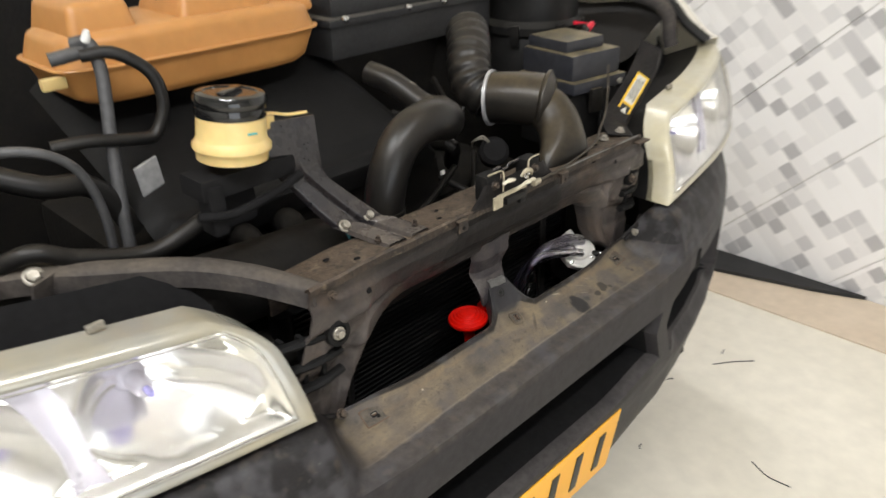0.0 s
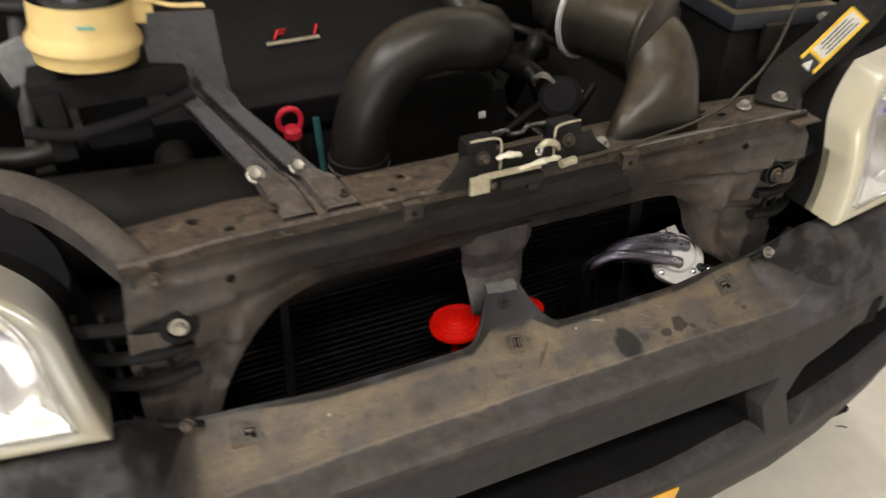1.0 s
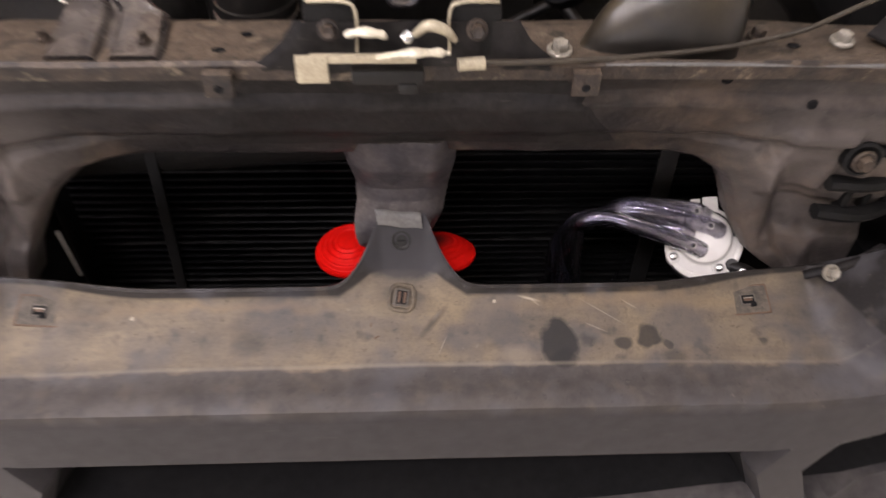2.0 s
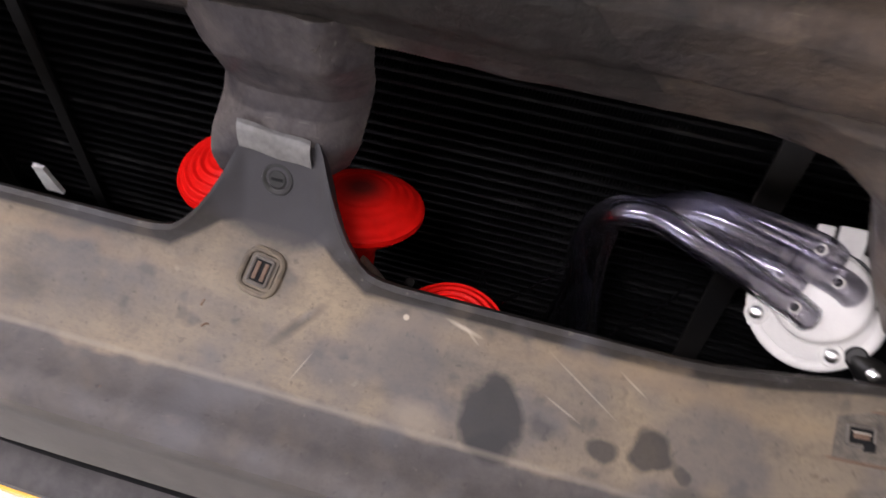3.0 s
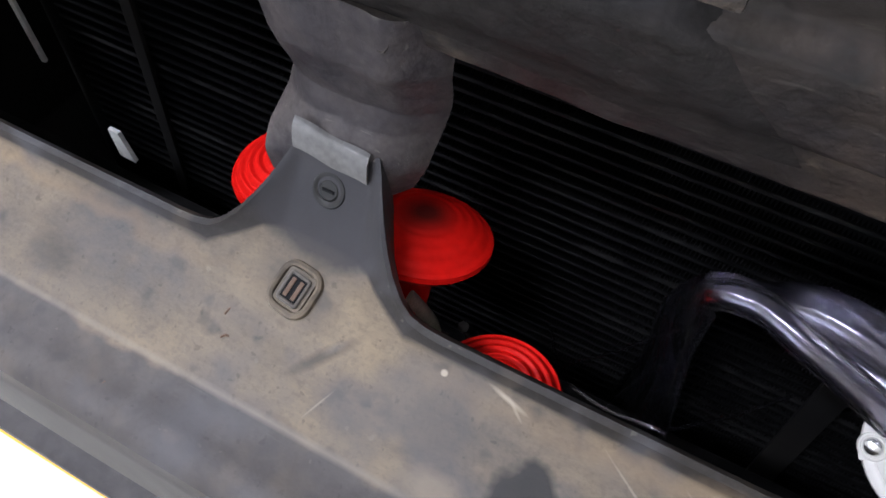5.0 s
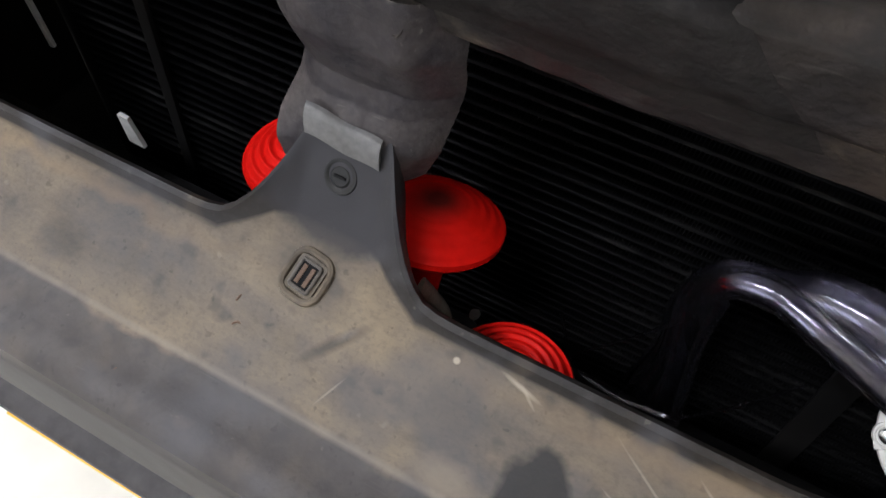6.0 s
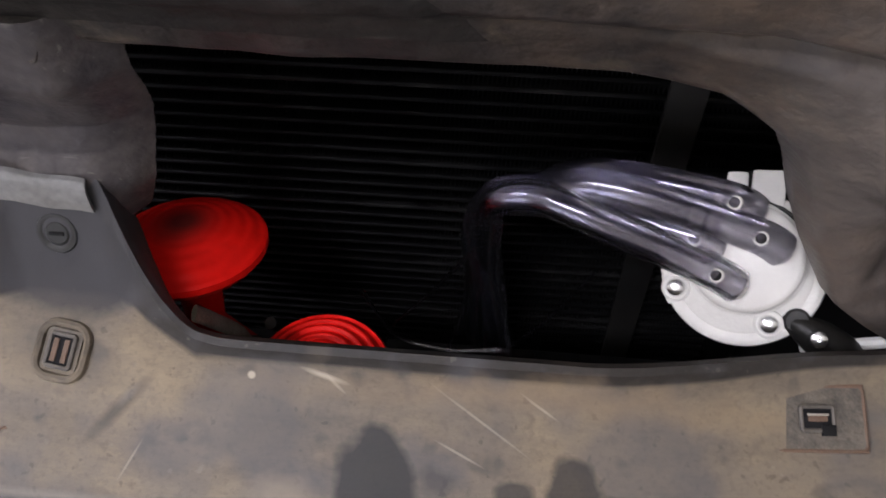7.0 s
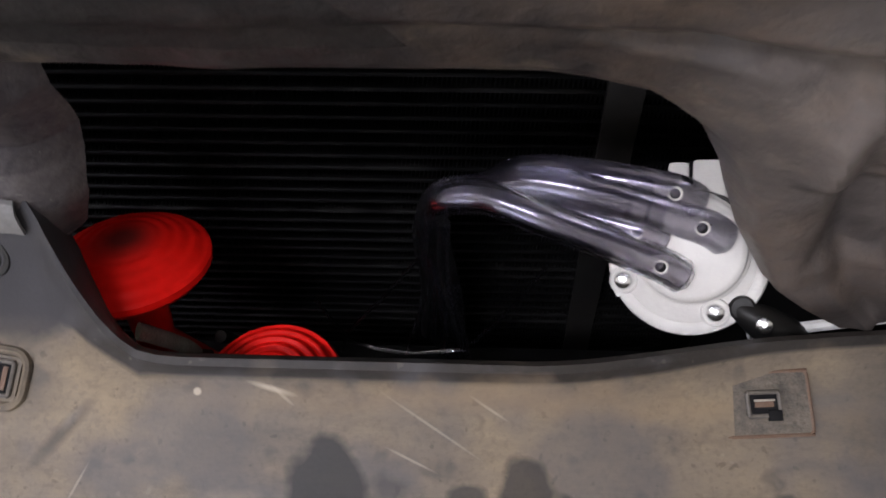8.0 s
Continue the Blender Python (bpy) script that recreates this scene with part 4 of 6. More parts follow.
# section of the bumper as (set back from the face, height): middle, tongue, below the headlights
SEC_MID = [(0.0945, 0.656), (0.0945, 0.6675), (0.0928, 0.6745), (0.0898, 0.6768), (0.0872, 0.6752), (0.0854, 0.6702), (0.080, 0.6662), (0.062, 0.6572), (0.046, 0.6495), (0.036, 0.6445), (0.032, 0.6435), (0.028, 0.642), (0.018, 0.6415), (0.007, 0.641)]
SEC_TNG = [(0.134, 0.690), (0.132, 0.706), (0.1295, 0.717), (0.1255, 0.722), (0.1228, 0.7182), (0.1195, 0.7125), (0.1015, 0.6825), (0.088, 0.6730), (0.058, 0.6565), (0.036, 0.6455), (0.032, 0.644), (0.028, 0.642), (0.018, 0.6415), (0.007, 0.641)]
SEC_END = [(0.090, 0.690), (0.085, 0.712), (0.075, 0.722), (0.060, 0.726), (0.044, 0.724), (0.034, 0.718), (0.027, 0.708), (0.021, 0.698), (0.016, 0.688), (0.012, 0.677), (0.009, 0.667), (0.006, 0.657), (0.003, 0.648), (0.001, 0.640)]
SEC_LOW = [(0.0015, 0.637), (0.0, 0.626), (0.0, 0.612), (0.0, 0.600)] + [(0.0, 0.588 - 0.0105 * k) for k in range(16)] + [(0.006, 0.41), (0.011, 0.39), (0.015, 0.37), (0.019, 0.345), (0.024, 0.32), (0.031, 0.29), (0.042, 0.262), (0.06, 0.245), (0.09, 0.238)]


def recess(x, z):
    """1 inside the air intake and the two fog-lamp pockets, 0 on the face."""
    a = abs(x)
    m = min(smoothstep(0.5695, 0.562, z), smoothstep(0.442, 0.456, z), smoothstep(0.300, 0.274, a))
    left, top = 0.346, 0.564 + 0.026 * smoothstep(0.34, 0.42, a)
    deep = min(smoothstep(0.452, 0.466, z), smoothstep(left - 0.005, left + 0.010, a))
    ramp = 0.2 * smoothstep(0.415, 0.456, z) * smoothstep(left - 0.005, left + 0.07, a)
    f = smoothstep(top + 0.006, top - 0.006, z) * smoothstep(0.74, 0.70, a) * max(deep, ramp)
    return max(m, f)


def apron(a, z):
    """The intake's sill and the lower edge sweep up towards the corners."""
    if z > 0.41:
        return z + 0.024 * smoothstep(0.14, 0.285, a) * smoothstep(0.345, 0.30, a) * smoothstep(0.54, 0.46, z) * smoothstep(0.41, 0.445, z)
    return 0.41 + (z - 0.41) * (1 - 0.15 * smoothstep(0.2, 0.33, a))


def slant(s, z):
    """The ends of the openings lean outwards towards the top."""
    a = abs(s)
    k = smoothstep(0.11, 0.25, a) * smoothstep(0.56, 0.42, a) * smoothstep(0.63, 0.58, z) * smoothstep(0.38, 0.44, z)
    return s + math.copysign(max(-0.048, min(0.024, 0.42 * (z - 0.5656) + 0.016)) * k, s)


def bumper_point(s, j):
    a = abs(s)
    if j < len(SEC_MID):
        tongue = table([(0.0170, 1.0), (0.0195, 0.91), (0.0225, 0.77), (0.0265, 0.60), (0.0315, 0.42), (0.0375, 0.25), (0.044, 0.115), (0.050, 0.04), (0.057, 0.01), (0.066, 0.0)], a)
        end = smoothstep(0.335, 0.395, a)
        d = lerp(lerp(SEC_MID[j][0], SEC_TNG[j][0], tongue), SEC_END[j][0], end)
        z = lerp(lerp(SEC_MID[j][1], SEC_TNG[j][1], tongue), SEC_END[j][1], end)
        d += 0.016 * smoothstep(0.19, 0.31, a) * (1 - end) * (1 if j < 8 else 0.4)
        z -= (0.0035 * smoothstep(0.22, 0.30, a) if j < 6 else 0.0055 * smoothstep(0.16, 0.28, a) if j < 9 else 0.0025 * smoothstep(0.16, 0.28, a)) * (1 - end)
        z += 0.0008 * noise.noise((s * 9, j * 0.3, 5))
    else:
        d, z = SEC_LOW[j - len(SEC_MID)]
        d += 0.11 * recess(plan(s).x, z)
        z = apron(a, z)
        s = slant(s, z)
    p = plan(s) - plan_normal(s) * d
    return Vector((p.x, p.y - 0.078, z))


cols = sorted({round(k * 0.0025, 5) for k in range(30)} | {round(0.075 + k * 0.0034, 5) for k in range(111)} | {round(0.4524 + k * 0.008, 5) for k in range(48)} | {round(0.84 + k * 0.02, 5) for k in range(33)})
cols = [-c for c in cols[:0:-1]] + cols
rows_n = len(SEC_MID) + len(SEC_LOW)


def bumper_bm():
    bm = bmesh.new()
    fine = []
    for j in range(rows_n - 1):
        fine += [j, j + 0.25, j + 0.5, j + 0.75] if len(SEC_MID) <= j < len(SEC_MID) + 22 else [j]
    fine.append(rows_n - 1)

    def at(s, j):
        i = int(j)
        if i == j:
            return bumper_point(s, i)
        k = i - len(SEC_MID)
        d, z = (lerp(SEC_LOW[k][n], SEC_LOW[k + 1][n], j - i) for n in (0, 1))
        d += 0.11 * recess(plan(s).x, z)
        z = apron(abs(s), z)
        s = slant(s, z)
        p = plan(s) - plan_normal(s) * d
        return Vector((p.x, p.y - 0.078, z))
    g = [[bm.verts.new(at(s, j)) for j in fine] for s in cols]
    gone = []
    for i in range(len(cols) - 1):
        for j in range(len(fine) - 1):
            f = bm.faces.new((g[i][j], g[i][j + 1], g[i + 1][j + 1], g[i + 1][j]))
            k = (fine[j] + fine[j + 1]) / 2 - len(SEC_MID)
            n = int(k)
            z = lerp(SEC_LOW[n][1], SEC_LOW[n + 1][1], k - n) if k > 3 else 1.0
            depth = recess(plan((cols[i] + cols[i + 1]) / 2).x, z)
            # inner faces of the openings go black: shade put into the colour
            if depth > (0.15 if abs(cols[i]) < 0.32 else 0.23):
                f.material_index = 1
            if depth > 0.9 and abs(cols[i]) < 0.31:
                gone.append(f)
    bmesh.ops.delete(bm, geom=gone, context="FACES")
    bm.normal_update()
    bmesh.ops.solidify(bm, geom=bm.faces[:], thickness=0.003)
    return bm


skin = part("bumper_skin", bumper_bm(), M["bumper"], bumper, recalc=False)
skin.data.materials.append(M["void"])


low_rows = [len(SEC_MID) + k for k, (d, z) in enumerate(SEC_LOW) if 0.27 < z < 0.42]
bm = sheet(bmesh.new(), lambda u, v: bumper_point(lerp(-0.55, 0.55, u), low_rows[round(v * (len(low_rows) - 1))]) + Vector((0, 0.0032, 0)), 90, len(low_rows) - 1, 0.002)
part("bumper_carrier", bm, M["void"], car)


def shelf_frame(x, y):
    """A frame on the bumper's top at x, y: its z axis stands out of the shelf."""
    pts = [bumper_point(x, j) for j in range(3, 12)]
    for p, q in zip(pts, pts[1:]):
        if q.y <= y <= p.y:
            at = lerp(p, q, (p.y - y) / (p.y - q.y))
            run = (p - q).normalized()
            n = Vector((1, 0, 0)).cross(run).normalized()
            return Matrix.Translation((x, at.y, at.z)) @ Matrix((Vector((1, 0, 0)), run, n)).transposed().to_4x4()
    return Matrix.Translation((x, y, 0.66))


def rounded_ring(bm, sx, sy, corner, r, m, h=0.0):
    """A raised bead along a rectangle with rounded corners."""
    a, b = sx / 2 - corner, sy / 2 - corner
    pts = []
    for cx, cy, turn in ((a, b, 0), (-a, b, 90), (-a, -b, 180), (a, -b, 270)):
        pts += [m @ Vector((cx + corner * math.cos(radians(turn + 18 * k)), cy + corner * math.sin(radians(turn + 18 * k)), h)) for k in range(6)]
    pts.append(pts[0])
    return sweep(bm, pts, r, 8, 2, caps=False)


def clip_socket(x, y, sx, sy, spin, raised):
    """A square grille-clip socket moulded into the shelf: a rimmed pad with a dark slot."""
    m = shelf_frame(x, y) @ pose(0, 0, 0, 0, 0, spin)
    if raised:
        bm = box(bmesh.new(), (0, 0, 0.0002), (sx - 0.004, sy - 0.004, 0.0022), 0.001, m, 2)
        rounded_ring(bm, sx, sy, 0.0062, 0.0017, m, 0.0006)
    else:
        bm = box(bmesh.new(), (0, 0, 0.0), (sx, sy, 0.0016), 0.0006, m, 1)
    ob = part("clip_socket", bm, M["bumper"] if raised else M["grime_pad"], bumper, "moulded grille clip socket")
    if not raised:
        part("pad_edge", rounded_ring(bmesh.new(), sx, sy, 0.002, 0.0008, m, 0.0003), M["rust"], ob)
    w, d = (0.0066, 0.0092) if raised else (0.0085, 0.0055)
    h = 0.0018 if raised else 0.0012
    bm = bmesh.new()
    rounded_ring(bm, w + 0.003, d + 0.003, 0.001, 0.0009, m, h)
    part("slot_rim", bm, M["socket"], ob)
    part("slot", box(bmesh.new(), (0, 0, h - 0.0004), (w + 0.0015, d + 0.0015, 0.0012), 0, m), M["void"], ob)
    for dx in (-0.0021, 0.0021) if raised else (0.0,):
        part("clip_tongue", box(bmesh.new(), (dx, 0, h + 0.0003), (w * (0.3 if raised else 0.8), d * (0.95 if raised else 0.4), 0.0008), 0.0003, m), M["rust"], ob)
    if not raised:
        part("clip_leaf", box(bmesh.new(), (0.0035, -0.0042, h + 0.0004), (0.005, 0.004, 0.0014), 0.0004, m), M["void"], ob)
        part("clip_leaf", box(bmesh.new(), (0.0, 0.0014, h + 0.0009), (0.0075, 0.0008, 0.0008), 0.0002, m), M["zinc"], ob)


M["socket"] = mat("dusty_grey_moulded_plastic", (0.062, 0.056, 0.049), 0.55, alt=(0.04, 0.034, 0.028), scale=90, amount=0.9, dust=(0.15, 0.125, 0.095), dust_amount=0.5, dust_scale=120, bump=0.2)
M["grime_pad"] = mat("grime_caked_clip_pad", (0.105, 0.088, 0.066), 0.7, alt=(0.045, 0.038, 0.031), scale=120, amount=0.95, bump=0.4, bump_scale=400)
M["rust"] = mat("rusty_clip", (0.10, 0.055, 0.032), 0.7, alt=(0.12, 0.085, 0.06), scale=200)
clip_socket(-0.001, 0.005, 0.0185, 0.0205, -8, True)
clip_socket(0.279, 0.0085, 0.034, 0.023, 4, False)
clip_socket(-0.284, 0.0085, 0.034, 0.024, -4, False)
# round moulded boss high on the tongue
bm = lathe(bmesh.new(), [(0, 0.0014), (0.004, 0.0014), (0.005, 0.0006), (0.0064, 0.0015), (0.0075, 0.0015), (0.0088, -0.001)], axis((-0.001, 0.0366, 0.7026), (0, -0.83, 0.56)), 28)
part("boss", bm, M["black_plastic"], bumper)
bm = box(bmesh.new(), (0, 0, 0), (0.0055, 0.0012, 0.0006), 0, axis((-0.001, 0.0352, 0.7034), (0, -0.83, 0.56)))
part("boss_slot", bm, M["void"], bumper)
# grass-blade scraps and specks on the shelf
for x, y, z, a, ln in ((-0.058, -0.06, 0.6395, 70, 0.008), (-0.024, -0.012, 0.6585, 60, 0.006), (-0.02, -0.022, 0.654, 20, 0.005)):
    m = pose(x, y, z + 0.0006, 20, 0, a)
    bm = sweep(bmesh.new(), [m @ Vector((-ln / 2, 0, 0)), m @ Vector((0, 0.001, 0.001)), m @ Vector((ln / 2, 0, 0))], 0.0006, 5, 4)
    tagged(new("dirt_scrap", finish(bm, "dirt_scrap", M["rust"])), "tiny dry scrap lying on the bumper's shelf", "scrap", "scraps on the bumper")

# number plate: plain field, dark bar shapes for its characters
number_plate = thing("number_plate", (0, -0.085, 0.29), "amber yellow number plate with blank black characters", "number plate")
PM = pose(-0.02, -0.0672, 0.352, 8, 0, 0)
part("plate_field", box(bmesh.new(), (0, 0, 0), (0.44, 0.003, 0.142), 0.0012, PM), M["plate"], number_plate)
for k in range(6):
    part("character_bar", box(bmesh.new(), (-0.17 + 0.068 * k, -0.0022, 0), (0.020, 0.0016, 0.085), 0.0004, PM), M["ink"], number_plate)
part("plate_border", box(bmesh.new(), (0, 0.002, 0), (0.452, 0.002, 0.152), 0.001, PM), M["ink"], number_plate)

# ---- centre support behind the bumper's tongue ----
support = thing("centre_support", (0, 0.05, 0.68), "rippled black rubber-coated grille support strap", "support strap")


def support_point(u, v):
    """A soft flap: waisted below the panel's edge, its lower end curling forward behind the tab."""
    z = lerp(0.792, 0.691, v)
    right = table([(0.691, 0.008), (0.695, 0.0165), (0.701, 0.0225), (0.715, 0.0285), (0.735, 0.0325), (0.752, 0.0355), (0.768, 0.0375), (0.792, 0.039)], z)
    left = table([(0.691, -0.028), (0.697, -0.0345), (0.706, -0.0365), (0.716, -0.0355), (0.728, -0.0325), (0.742, -0.0325), (0.76, -0.036), (0.778, -0.0395), (0.792, -0.040)], z)
    e = 2 * u - 1
    y = table([(0.691, 0.049), (0.698, 0.0455), (0.708, 0.0455), (0.718, 0.0475), (0.730, 0.0535), (0.742, 0.0560), (0.754, 0.0525), (0.766, 0.0480), (0.780, 0.0475), (0.792, 0.0470)], z)
    curl = 0.015 if e > 0 else 0.015 * smoothstep(0.705, 0.74, z)
    y += curl * abs(e) ** 3.4 - 0.003 * math.exp(-((e - 0.62) / 0.16) ** 2) * smoothstep(0.74, 0.77, z)
    y += 0.0012 * noise.noise((e * 3, z * 60, 2))
    return Vector((lerp(left, right, u), y, z - 0.003 * e * e + 0.001 * e))


part("strap", sheet(bmesh.new(), support_point, 40, 70, 0.004), M["strap_rub"], support, recalc=False)


def tab_point(u, v):
    """A plate that lies on the tongue's top and is bent down at its front."""
    x = lerp(-0.0180, 0.0165, u)
    prof = [(0.0468, 0.7248), (0.0450, 0.7242), (0.0432, 0.7225), (0.0418, 0.7185), (0.0410, 0.7150)]
    s = v * (len(prof) - 1)
    i = min(int(s), len(prof) - 2)
    y, z = (lerp(prof[i][k], prof[i + 1][k], s - i) for k in (0, 1))
    return Vector((x - 0.003 + 0.002 * v, y - 0.0005, z + 0.0012 - 0.0045 * u + 0.0006 * math.sin(u * 9)))


part("metal_tab", sheet(bmesh.new(), tab_point, 14, 12, 0.0014), M["tape"], support, "bent grey metal tab hooked over the tongue", recalc=False)
bm = sweep(bmesh.new(), [(0.017, 0.0445, 0.7830), (0.0225, 0.0435, 0.7775), (0.0265, 0.045, 0.7845)], 0.0005, 6, 6)
part("pale_tear", bm, M["slam"], support)

# ---- condenser and radiator ----
cond = thing("condenser", (0, 0.15, 0.40), "black air-conditioning condenser with flat tubes and fine fins", "condenser")
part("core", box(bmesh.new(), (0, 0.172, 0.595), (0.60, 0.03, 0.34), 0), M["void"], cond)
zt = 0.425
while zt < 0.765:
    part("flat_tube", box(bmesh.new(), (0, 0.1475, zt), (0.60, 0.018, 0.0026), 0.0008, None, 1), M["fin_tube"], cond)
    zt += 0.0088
fin_bm = bmesh.new()
for row in range(38):
    z0 = 0.4267 + row * 0.0088
    if z0 > 0.756:
        break
    for c in range(280):
        x = -0.298 + c * 0.00213
        v = [fin_bm.verts.new(q) for q in ((x, 0.1395, z0), (x + 0.0011, 0.1395, z0 + 0.0062), (x + 0.0011, 0.157, z0 + 0.0062), (x, 0.157, z0))]
        fin_bm.faces.new(v)
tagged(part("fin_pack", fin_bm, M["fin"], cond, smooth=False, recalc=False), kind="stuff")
for x, dx, wide in ((-0.222, 0.018, 0.0095), (0.238, -0.008, 0.0165)):
    bm = box(bmesh.new(), (0, 0, 0), (wide, 0.004, 0.36), 0.001, pose(x, 0.1345, 0.585, 0, dx * 180, 0))
    part("strap", bm, M["strap"], cond)
for x in (-0.31, 0.31):
    bm = sweep(bmesh.new(), [(x, 0.155, 0.42), (x, 0.155, 0.76)], 0.016, 14, 4)
    part("header_tank", bm, M["fin_tube"], cond)
# white strip added for the bright floor glimpsed past the condenser
bm = box(bmesh.new(), (0, 0, 0), (0.004, 0.003, 0.058), 0.001, pose(-0.3115, 0.120, 0.608, 0, -3, 10))
part("side_flange", bm, M["white_flat"], car, "thin white strip standing in for bright floor seen past the condenser")
bm = sweep(bmesh.new(), [(0.286, 0.047, 0.641), (0.31, 0.049, 0.645), (0.345, 0.052, 0.65)], 0.0025, 8, 5)
part("white_cable_sleeve", bm, M["white_flat"], car, "thin white sleeve behind the bumper")
# another sliver of bright floor, built as a white piece
bm = bmesh.new()
bm.faces.new([bm.verts.new((x, 0.085, z)) for x, z in ((-0.2145, 0.590), (-0.2065, 0.5895), (-0.2007, 0.5657), (-0.2135, 0.5665))])
r = bmesh.ops.extrude_face_region(bm, geom=bm.faces[:])
bmesh.ops.translate(bm, verts=[v for v in r["geom"] if isinstance(v, bmesh.types.BMVert)], vec=(0, 0.003, 0))
part("white_tab", bm, M["white_flat"], car, "small white piece standing in for bright floor seen through the bay")

# ---- air horns ----


def air_horn(at, direction, label, stem, big=1.0, ripple=0.0009):
    """A red trumpet whose bell is closed by a domed, ringed grille, narrowing below to a stem."""
    h = thing("air_horn", at, label, "air horn", "red air horns")
    m = axis(at, direction)
    prof = [(0, 0.0100)]
    for k in range(1, 61):
        r = 0.0295 * k / 60
        dome = 0.010 * (1 - (r / 0.0295) ** 2.4)
        prof.append((r, dome + ripple * math.sin(r * 2 * math.pi / 0.0048) * smoothstep(0.008, 0.014, r)))
    prof += [(0.0305, -0.001), (0.0305, -0.004), (0.0275, -0.008), (0.0185, -0.0135), (0.0115, -0.019), (0.0085, -0.030), (0.0075, -0.05), (0, -0.05)]
    prof = [(r * big, z) for r, z in prof]
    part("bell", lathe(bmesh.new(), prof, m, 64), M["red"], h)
    a = m @ Vector((0, 0, -0.045))
    bm = sweep(bmesh.new(), [a, lerp(a, Vector(stem), 0.5) + Vector((0, 0.004, 0)), stem], 0.0068, 12, 6)
    part("stem", bm, M["red"], h)
    return h


def red_material():
    """Red plastic, grimy in the middle of each bell."""
    m = M["red"]
    nt = m.node_tree
    b = nt.nodes["Principled BSDF"]
    col = b.inputs["Base Color"].links[0].from_socket
    pos = node(nt, "ShaderNodeNewGeometry").outputs["Position"]
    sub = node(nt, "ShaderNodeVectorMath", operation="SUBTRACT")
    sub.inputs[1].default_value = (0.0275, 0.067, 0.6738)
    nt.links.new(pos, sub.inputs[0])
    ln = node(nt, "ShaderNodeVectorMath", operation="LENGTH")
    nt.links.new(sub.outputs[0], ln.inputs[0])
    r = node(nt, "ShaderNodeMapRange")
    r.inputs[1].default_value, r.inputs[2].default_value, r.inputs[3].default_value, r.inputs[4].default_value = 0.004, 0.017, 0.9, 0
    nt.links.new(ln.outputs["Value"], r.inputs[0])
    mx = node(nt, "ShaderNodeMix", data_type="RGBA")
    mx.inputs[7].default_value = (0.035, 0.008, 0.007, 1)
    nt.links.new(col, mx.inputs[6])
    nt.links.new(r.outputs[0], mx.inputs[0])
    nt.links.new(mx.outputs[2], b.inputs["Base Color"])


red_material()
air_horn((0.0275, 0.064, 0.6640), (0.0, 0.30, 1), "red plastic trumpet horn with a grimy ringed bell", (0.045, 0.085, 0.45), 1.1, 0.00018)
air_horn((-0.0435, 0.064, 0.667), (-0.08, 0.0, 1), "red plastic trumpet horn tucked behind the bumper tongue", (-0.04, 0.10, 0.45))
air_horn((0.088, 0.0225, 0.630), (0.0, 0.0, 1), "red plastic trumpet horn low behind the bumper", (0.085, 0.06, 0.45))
bm = sweep(bmesh.new(), [(0.0395, 0.0305, 0.661), (0.0415, 0.0345, 0.650), (0.0450, 0.0440, 0.622), (0.0460, 0.0480, 0.600)], 0.0036, 10, 6, squash=0.35)
horn_bracket = thing("horn_bracket", (0.04, 0.06, 0.43), "shiny steel strip holding the air horns", "bracket")
part("strip", bm, M["zinc"], horn_bracket)
part("strip", box(bmesh.new(), (0.046, 0.048, 0.515), (0.010, 0.004, 0.19), 0.001), M["bracket"], horn_bracket)
bm = sweep(bmesh.new(), [(0.058, 0.050, 0.622), (0.060, 0.055, 0.61), (0.066, 0.07, 0.56)], 0.003, 10, 5)
part("nipple", bm, M["rubber"], horn_bracket)

# ---- horn compressor ----
PUMP_AT, PUMP_DIR = Vector((0.2612, 0.0748, 0.6630)), Vector((-0.30, -0.57, 0.75)).normalized()
pump = thing("horn_compressor", PUMP_AT, "light grey plastic horn compressor with clear hoses on its cap", "compressor")
PX = (Vector((1, 0, 0)) - PUMP_DIR * PUMP_DIR.x).normalized()
PMAT = Matrix.Translation(PUMP_AT) @ Matrix((PX, PUMP_DIR.cross(PX), PUMP_DIR)).transposed().to_4x4()


def on_pump(a, b, h=0.0):
    """A point of the cap: a across to the right, b away from the bumper, h out of the face."""
    return PMAT @ Vector((a, b, h))


FL = PMAT @ Matrix.Translation((-0.0012, -0.0042, 0))
RP = 0.0325
part("drum", lathe(bmesh.new(), [(RP * 0.9, -0.07), (RP * 0.9, -0.008), (0, -0.008)], FL, 48), M["black_plastic"], pump)
part("flange", lathe(bmesh.new(), [(RP * 0.88, -0.014), (RP - 0.001, -0.0135), (RP, -0.012), (RP, -0.0015), (RP - 0.0006, 0.0), (RP - 0.002, 0.0004), (RP - 0.0046, 0.0004), (RP - 0.0054, -0.0002), (RP - 0.0062, 0.0002), (0, 0.0002)], FL, 72), M["pump"], pump)
RC = 0.0226
part("cap", lathe(bmesh.new(), [(RC + 0.0012, 0.0), (RC + 0.0010, 0.0012), (RC, 0.0016), (RC - 0.0002, 0.0040), (RC - 0.0012, 0.0052), (RC - 0.0030, 0.0056), (0, 0.0060)], PMAT, 64), M["pump"], pump)
ring = [PMAT @ Vector(((RC + 0.0016) * math.cos(k * math.pi / 20), (RC + 0.0016) * math.sin(k * math.pi / 20), 0.0012)) for k in range(0, 17)]
part("sealing_ring", sweep(bmesh.new(), ring, 0.0009, 8, 2), M["rubber"], pump, "black rubber ring")


